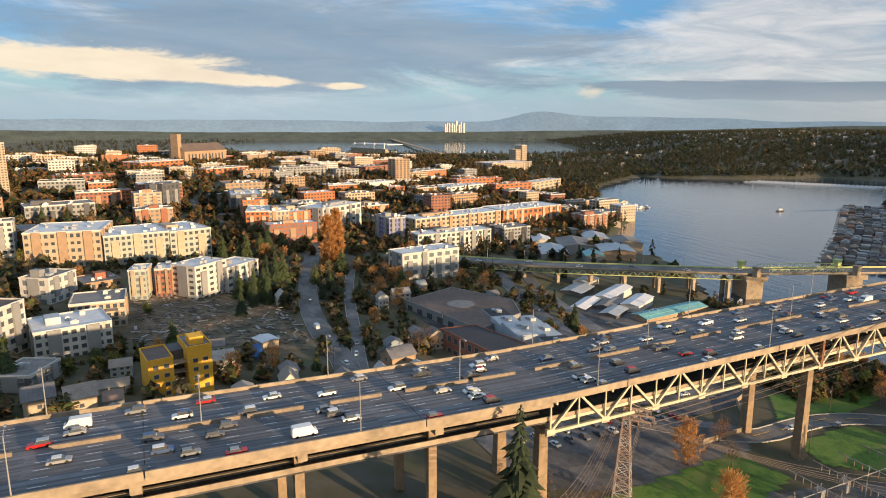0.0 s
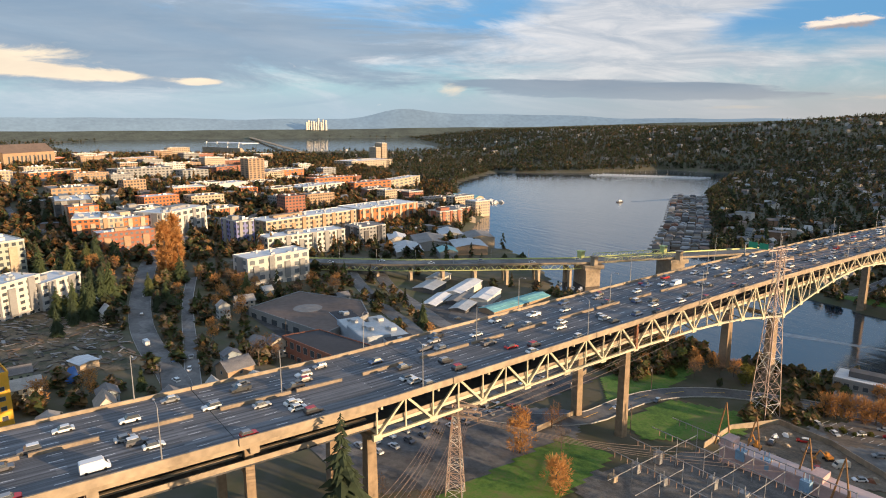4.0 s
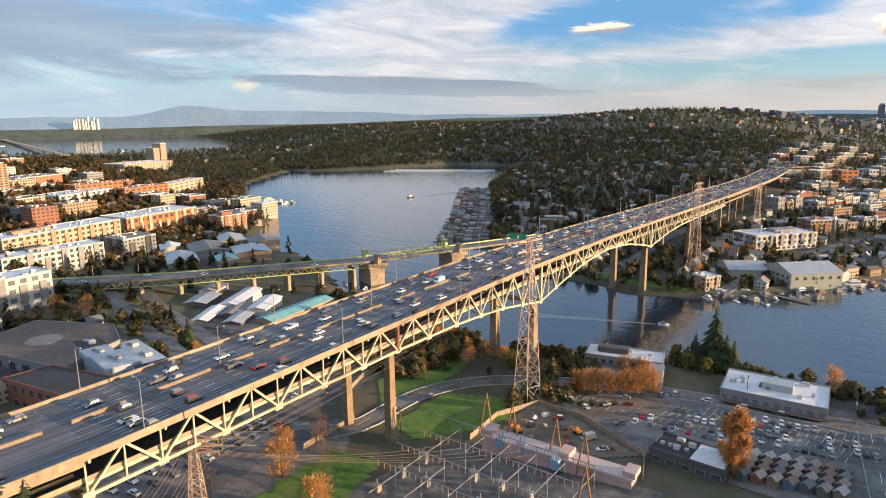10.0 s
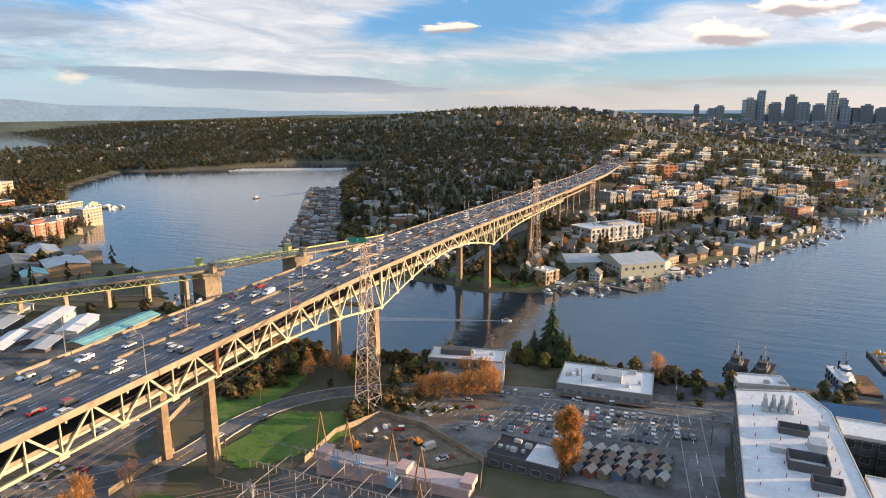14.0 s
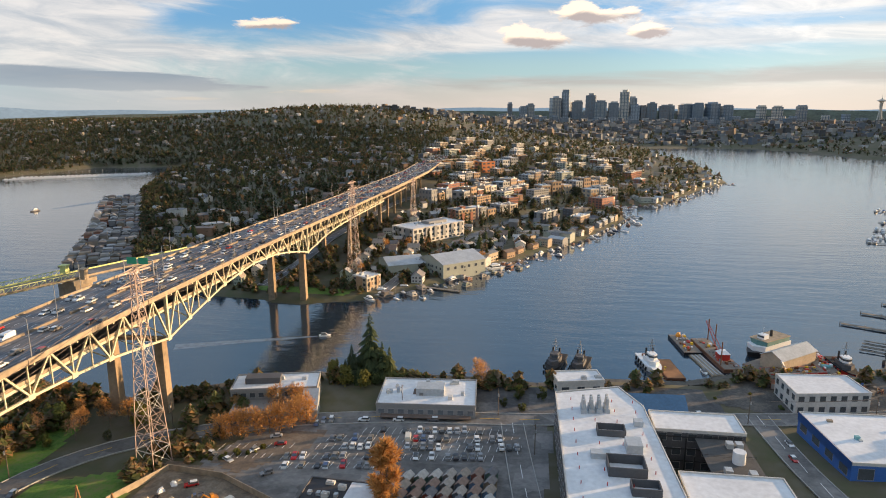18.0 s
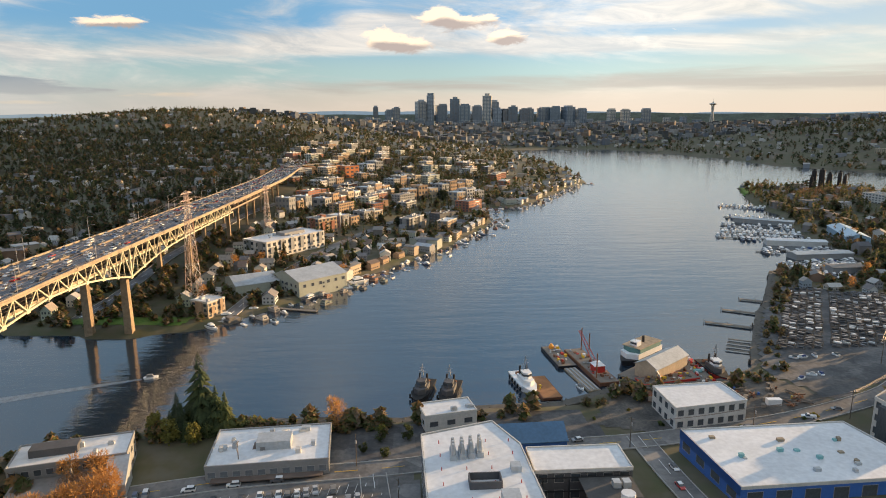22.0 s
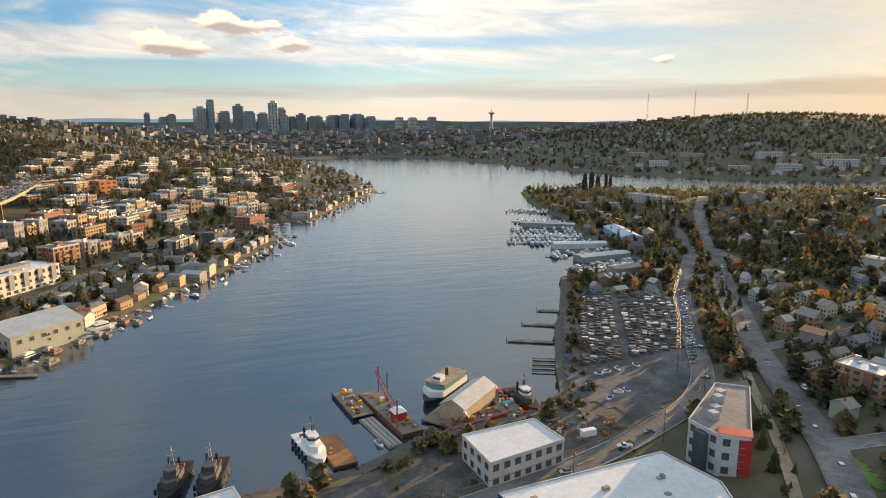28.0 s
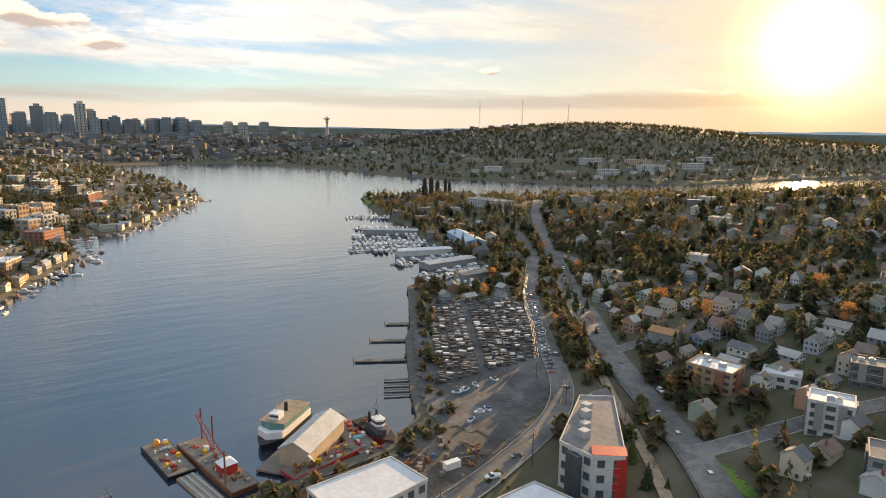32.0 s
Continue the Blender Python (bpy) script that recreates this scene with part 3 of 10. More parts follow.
def far_ridges():
    """Distant wooded hills that close the view all round."""
    rng = random.Random(5)
    # haze over the back ridge, put in as blue base colour and faint glow
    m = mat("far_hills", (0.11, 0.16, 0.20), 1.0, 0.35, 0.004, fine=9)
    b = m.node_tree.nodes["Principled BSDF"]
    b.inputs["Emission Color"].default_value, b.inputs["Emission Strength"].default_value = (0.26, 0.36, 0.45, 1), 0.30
    near = mat("far_shore", (0.085, 0.10, 0.075), 1.0, 0.6, 0.012, fine=7)
    for rad, base, amp, seed in ((4560, 112, 16, 1.3), (4760, 128, 30, 7.7)):
        me, n = Mesh(), 360
        tops = []
        for k in range(n + 1):
            a = k * 2 * math.pi / n
            v = noise.noise(Vector((math.sin(a) * 3 + seed, math.cos(a) * 3, seed))) + 0.4 * noise.noise(Vector((math.sin(a) * 14 + seed, math.cos(a) * 14, seed)))
            peak = 66 * math.exp(-((math.degrees(a) - 122.5) / 3.2) ** 2) + 34 * math.exp(-((math.degrees(a) - 131) / 7) ** 2) if rad > 4700 else 0
            low = 62 * math.exp(-((math.degrees(a) - 104) / 36) ** 4) if rad < 4700 else 0
            tops.append(base - low + amp * v + peak)
        vs, fs = [], []
        for k in range(n + 1):
            a = k * 2 * math.pi / n
            for rr, z in ((rad - 260, 0), (rad - 120, tops[k] * 0.6), (rad, tops[k])):
                vs.append((math.sin(a) * rr - 165, math.cos(a) * rr + 300, z))
        for k in range(n):
            for j in range(2):
                i = k * 3 + j
                fs.append((i, i + 1, i + 4, i + 3))
        me.add(vs, fs)
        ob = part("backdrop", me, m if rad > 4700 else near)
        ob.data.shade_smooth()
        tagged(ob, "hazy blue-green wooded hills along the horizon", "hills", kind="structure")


far_ridges()


# ---- the high motorway bridge ----
DECK = [(640, 57.5), (420, 56.5), (303, 53.6), (200, 55.0), (100, 55.4), (0, 54.6), (-90, 52.6), (-200, 49.5), (-400, 45.5), (-560, 43.0), (-700, 46.0), (-900, 52.0)]
WEST, EAST = -18.0, 17.5
PIERS_Y = (303.0, 194.5, 84.0, -83.0, -194.0, -303.0)
CHORD = [(303, 43.0), (194.5, 43.6), (150, 43.0), (120, 40.6), (84, 35.0), (60, 40.0), (30, 45.0), (0, 46.8), (-30, 45.0), (-60, 40.0), (-83, 34.6), (-120, 38.5), (-150, 40.0), (-194, 39.8), (-303, 38.0)]


def on_line(table, y):
    for (ya, za), (yb, zb) in zip(table, table[1:]):
        if yb <= y <= ya:
            return za + (zb - za) * (ya - y) / (ya - yb)
    return table[0][1] if y > table[0][0] else table[-1][1]


def deck_z(y):
    return on_line(DECK, y)


bridge = thing("motorway_bridge", pose(0, 0, 0), "pale steel truss motorway bridge on tall concrete piers", "bridge", kind="structure")


def strip(x0, x1, ya, yb, lift, thick, step=20):
    m, y = Mesh(), ya
    while y > yb:
        e = max(y - step, yb)
        za, zb = deck_z(y) + lift, deck_z(e) + lift
        q = [(x0, y, za - thick), (x1, y, za - thick), (x1, y, za), (x0, y, za), (x0, e, zb - thick), (x1, e, zb - thick), (x1, e, zb), (x0, e, zb)]
        m.add(q, [(0, 4, 5, 1), (3, 2, 6, 7), (0, 3, 7, 4), (1, 5, 6, 2), (0, 1, 2, 3), (4, 7, 6, 5)])
        y = e
    return m


for k in range(22):
    ya = 640 - k * 60
    part("deck_slab", strip(WEST, EAST, ya, ya - 59.8, 0, 0.9), deck_mat, bridge)
    part("parapet", strip(WEST - 0.25, WEST + 0.2, ya, ya - 59.7, 0.95, 1.9), concrete, bridge)
    part("parapet", strip(EAST - 0.2, EAST + 0.25, ya, ya - 59.7, 0.95, 1.9), concrete, bridge)
for k in range(66):
    ya = 638 - k * 20
    part("median_barrier", strip(0.4, 1.1, ya, ya - (13.5 if k % 3 else 18.5), 0.9, 0.9), mat("weathered_barrier", (0.24, 0.19, 0.14), 0.9, 0.35, 0.2), bridge)
part("lower_deck", strip(-14.2, 14.2, 640, -420, -7.6, 0.9), asphalt, bridge, "shaded lower roadway inside the truss")
part("lower_rail", strip(-14.5, -14.2, 640, -420, -6.6, 1.3), concrete, bridge)
marks = Mesh()
for x in (-14.6, -11.2, -7.8, -4.4, -1.0, 4.6, 8.0, 11.4, 14.6):
    y = 636.0
    while y > -800:
        z0, z1 = deck_z(y) + 0.012, deck_z(y - 3) + 0.012
        marks.add([(x - 0.08, y, z0), (x + 0.08, y, z0), (x + 0.08, y - 3, z1), (x - 0.08, y - 3, z1)], [(0, 3, 2, 1)])
        y -= 9
tagged(part("lane_marking", marks, paint_white, bridge), kind="stuff")
# dark drainage grooves along the lanes
worn = Mesh()
rng = random.Random(3)
for x in (-16.2, -12.9, -9.5, -6.1, -2.7, 2.9, 6.3, 9.7, 13.0):
    for dx in (-0.75, 0.75):
        for y in range(636, -780, -24):
            if rng.random() < 0.8:
                z0, z1 = deck_z(y) + 0.006, deck_z(y - 22) + 0.006
                worn.add([(x + dx - 0.3, y, z0), (x + dx + 0.3, y, z0), (x + dx + 0.3, y - 22, z1), (x + dx - 0.3, y - 22, z1)], [(0, 3, 2, 1)])
tagged(part("tyre_track", worn, streaked("worn_track", (0.085, 0.088, 0.096), 0.4, 2.0, 0.01, 0.75), bridge), kind="stuff")

# piers with caps
for y in PIERS_Y:
    top = on_line(CHORD, y) - 1.2
    for x in (-11.0, 11.0):
        g = min(lz(x, y) - 2, -3 if abs(y) < 90 else 99)
        s = 2.2 if abs(y) < 90 else 1.65
        part("pier", Mesh().prism([(x - s, y - s), (x + s, y - s), (x + s, y + s), (x - s, y + s)], g, top, 0,
                                  [(x - s * 0.8, y - s * 0.8), (x + s * 0.8, y - s * 0.8), (x + s * 0.8, y + s * 0.8), (x - s * 0.8, y + s * 0.8)]), pier_concrete, bridge, "tan concrete column")
    part("pier_cap", Mesh().box(-13.5, y - 1.6, top, 13.5, y + 1.6, top + 1.2), pier_concrete, bridge)
    if abs(y) < 200:
        part("bearing_frame", Mesh().beam((-15.2, y, top + 1), (-15.2, y, deck_z(y) - 1), 1.1).beam((15.2, y, top + 1), (15.2, y, deck_z(y) - 1), 1.1), steel_pale if abs(y) < 90 else rust, bridge)

# two trusses: chords, posts and diagonals, one mesh a member
nodes = []
for (ya, yb), n in zip(zip(PIERS_Y, PIERS_Y[1:]), (6, 6, 10, 6, 6)):
    nodes += [ya + (yb - ya) * k / n for k in range(n)]
nodes.append(PIERS_Y[-1])
for x in (-15.2, 15.2):
    for a, b in zip(nodes, nodes[1:]):
        mid = (a + b) / 2
        pa, pb, pm = (x, a, on_line(CHORD, a)), (x, b, on_line(CHORD, b)), (x, mid, on_line(CHORD, mid))
        ta, tb, tm = (x, a, deck_z(a) - 1.6), (x, b, deck_z(b) - 1.6), (x, mid, deck_z(mid) - 1.6)
        part("bottom_chord", Mesh().beam(pa, pb, 0.75, 0.85), steel_pale, bridge)
        part("top_chord", Mesh().beam(ta, tb, 0.8, 1.2), steel_pale, bridge)
        part("diagonal", Mesh().beam(pa, tm, 0.62), steel_pale, bridge)
        part("diagonal", Mesh().beam(pb, tm, 0.62), steel_pale, bridge)
        part("post", Mesh().beam(pm, tm, 0.4), steel_pale, bridge)
        part("post", Mesh().beam(pa, ta, 0.4), steel_pale, bridge)
        if x < 0:
            part("gusset_plate", Mesh().box(x - 0.5, a - 1.3, pa[2] - 0.9, x + 0.5, a + 1.3, pa[2] + 0.9), steel_pale, bridge)
for a in nodes:
    part("floor_beam", Mesh().beam((-15, a, deck_z(a) - 9.2), (15, a, deck_z(a) - 9.2), 0.6, 1.1), steel_pale, bridge)
    part("deck_bracket", Mesh().beam((WEST, a, deck_z(a) - 1.3), (EAST, a, deck_z(a) - 1.3), 0.5, 0.9), steel_pale, bridge)
for a, b in zip(nodes, nodes[1:]):
    part("wind_brace", Mesh().beam((-15, a, on_line(CHORD, a)), (15, b, on_line(CHORD, b)), 0.4), steel_pale, bridge)
# side girder in front of the lower roadway
for k in range(11):
    ya = 303 - k * 55.0
    part("side_girder", strip(-14.7, -14.52, ya, ya - 54.8, -7.7, 0.9), steel_pale, bridge)

# concrete approaches
for y in list(range(336, 640, 33)) + list(range(-336, -560, -33)):
    zt = deck_z(y) - 2.6
    part("crossbeam", Mesh().box(-16.5, y - 1.1, zt - 1.9, 16.0, y + 1.1, zt), concrete, bridge)
    for x in (-11.5, 11.0):
        part("column", Mesh().box(x - 1.0, y - 1.1, lz(x, y) - 1.5, x + 1.0, y + 1.1, zt - 1.9), pier_concrete, bridge)
    part("lower_beam", Mesh().box(-11, y - 0.9, zt - 9.6, 11, y + 0.9, zt - 8.2), concrete, bridge)
for x in (-16.6, -9, 0, 9, 15.8):
    part("girder", strip(x - 0.4, x + 0.4, 640, 303.5, -0.9, 1.7), concrete, bridge)
    part("girder", strip(x - 0.4, x + 0.4, -303.5, -640, -0.9, 1.7), concrete, bridge)
for x in (-10.2, 10.2):
    part("lower_girder", strip(x - 0.4, x + 0.4, 640, 303.5, -7.0, 2.2), concrete, bridge)


def street_lamp(height=11.5):
    t = thing("street_lamp", pose(0, 0, 0), "tall grey steel street lamp on the bridge parapet", "lamp", "lamps along the bridge")
    part("pole", Mesh().tube((0, 0, 0), (0, 0, height), 0.16, 0.09, 6), steel_grey, t)
    arm = part("arm", Mesh().tube((0, 0, height), (1.2, 0, height + 0.7), 0.07, 0.06, 5).tube((1.2, 0, height + 0.7), (2.8, 0, height + 0.8), 0.06, 0.05, 5), steel_grey, t)
    part("lamp_head", Mesh().box(2.5, -0.18, height + 0.68, 3.4, 0.18, height + 0.9), steel_grey, arm)
    return t


lamp = street_lamp()
spots = [(WEST + 0.3, y, 0) for y in range(422, -420, -66)] + [(0.75, y, 180) for y in range(388, -420, -66)] + [(EAST - 0.3, y, 180) for y in range(420, -420, -66)]
for k, (x, y, r) in enumerate(spots):
    m = pose(x, y, deck_z(y) + 0.85, 0, 0, r)
    if k:
        copy_thing(lamp, m)
    else:
        lamp.matrix_basis = m
sign = thing("sign_gantry", pose(0, 62, deck_z(62)), "green overhead motorway sign on a steel gantry", "sign")
part("leg", Mesh().beam((3, 0, 0), (3, 0, 7), 0.4), steel_grey, sign)
part("leg", Mesh().beam((17, 0, 0), (17, 0, 7), 0.4), steel_grey, sign)
part("truss", Mesh().beam((3, 0, 7), (17, 0, 7), 0.5).beam((3, 0, 6), (17, 0, 6), 0.2), steel_grey, sign)
for x in (5, 10.5):
    part("sign_board", Mesh().box(x, 0.3, 5.2, x + 4.6, 0.42, 8.2), mat("sign_green", (0.02, 0.30, 0.16), 0.5, 0.05), sign)

# ---- the low drawbridge ----
UB = [(330.0, 225.0, 18.5), (298.0, 179.0, 18.3), (246.0, 120.7, 18.2), (173.0, 12.3, 18.2), (139.0, -76.0, 17.6), (112.0, -150.0, 16.5), (85.0, -230.0, 17.0)]
drawbridge = thing("drawbridge", pose(0, 0, 0), "low city drawbridge with green steel trusses and a concrete tower", "bridge", kind="structure")


def ub_at(u):
    """Place and side vector u metres along the drawbridge."""
    for a, b in zip(UB, UB[1:]):
        a, b = Vector(a), Vector(b)
        n = (b - a).length
        if u <= n or b == Vector(UB[-1]):
            d = (b - a) / n
            return a + d * u, Vector((d.y, -d.x, 0)).normalized()
        u -= n


def ub_strip(s0, s1, u0, u1, lift, thick):
    m, u = Mesh(), u0
    while u < u1 - 0.01:
        e = min(u + 12, u1)
        (p, s), (q, r) = ub_at(u), ub_at(e)
        z, up = Vector((0, 0, lift)), Vector((0, 0, thick))
        v = [p + s * s0 + z - up, p + s * s1 + z - up, p + s * s1 + z, p + s * s0 + z, q + r * s0 + z - up, q + r * s1 + z - up, q + r * s1 + z, q + r * s0 + z]
        m.add(v, [(0, 1, 5, 4), (3, 7, 6, 2), (0, 4, 7, 3), (1, 2, 6, 5), (0, 3, 2, 1), (4, 5, 6, 7)])
        u = e
    return m


for k in range(9):
    u0 = k * 50
    part("deck_slab", ub_strip(-9, 9, u0, u0 + 49.8, 0, 0.8), asphalt_old, drawbridge)
    for s in (-9.2, 9.0):
        part("railing", ub_strip(s, s + 0.25, u0, u0 + 49.7, 1.0, 1.1), steel_green if s < 0 else concrete, drawbridge)
u = 66.0
k = 0
while u < 262:
    (p, s), (q, r) = ub_at(u), ub_at(u + 24)
    low = 238 > u > 225
    for side in (-7.5, 7.5):
        a, b, dn = p + s * side, q + r * side, Vector((0, 0, -4.4))
        part("bottom_chord", Mesh().beam(a + dn, b + dn, 0.5), steel_green, drawbridge)
        for i in range(4):
            m0, m1, mm = a.lerp(b, i / 4), a.lerp(b, (i + 1) / 4), a.lerp(b, (i + 0.5) / 4)
            part("web_member", Mesh().beam(m0 + Vector((0, 0, -0.8)), mm + dn, 0.3).beam(mm + dn, m1 + Vector((0, 0, -0.8)), 0.3), steel_green, drawbridge)
        if side > 0 and u < 320:
            g = max(lz(a.x, a.y), -3) - 1.5
            for sd in (-7, 7):
                c = p + s * sd
                part("pier", Mesh().box(c.x - 1.2, c.y - 1.2, g, c.x + 1.2, c.y + 1.2, 13.4), concrete, drawbridge)
            part("pier_cap", Mesh().beam(p + s * -8.4 + Vector((0, 0, -5.2)), p + s * 8.4 + Vector((0, 0, -5.2)), 2.2, 1.2), concrete, drawbridge)
    u += 24
for u0 in (274.0, 348.0):
    p, s = ub_at(u0)
    d = Vector((-s.y, s.x, 0))
    part("lift_pier", Mesh().prism([(p + s * a + d * b).to_2d()[:] for a, b in ((-10, -6), (10, -6), (10, 6), (-10, 6))], -4, 14), concrete, drawbridge, "massive concrete lift pier")
    part("lift_pier_top", Mesh().prism([(p + s * a + d * b).to_2d()[:] for a, b in ((-12, -8), (12, -8), (12, 8), (-12, 8))], 13.5, 16.8), concrete, drawbridge)
    for sd in (-10.5, 10.5):
        c = p + s * sd
        part("control_tower", Mesh().box(c.x - 2, c.y - 2, 16.5, c.x + 2, c.y + 2, 23).box(c.x - 2.5, c.y - 2.5, 23, c.x + 2.5, c.y + 2.5, 23.8), concrete if sd > 0 else steel_green, drawbridge)
for sd in (-9.0, 9.0):
    for k in range(12):
        (p, s), (q, r) = ub_at(284 + k * 5.0), ub_at(284 + (k + 1) * 5.0)
        a, b = p + s * sd, q + r * sd
        hi = Vector((0, 0, 3.4))
        part("lift_truss_member", Mesh().beam(a, b, 0.45).beam(a + hi, b + hi, 0.35).beam(a, b + hi, 0.22).beam(a, a + hi, 0.25), steel_green, drawbridge)
for k in range(8):
    p, s = ub_at(30 + k * 28)
    lp = copy_thing(lamp, Matrix.Translation(p + s * 8.8) @ pose(0, 0, 0, 0, 0, 150))
    tagged(lp, "tall grey steel street lamp on the drawbridge", "lamp", "lamps along the drawbridge")


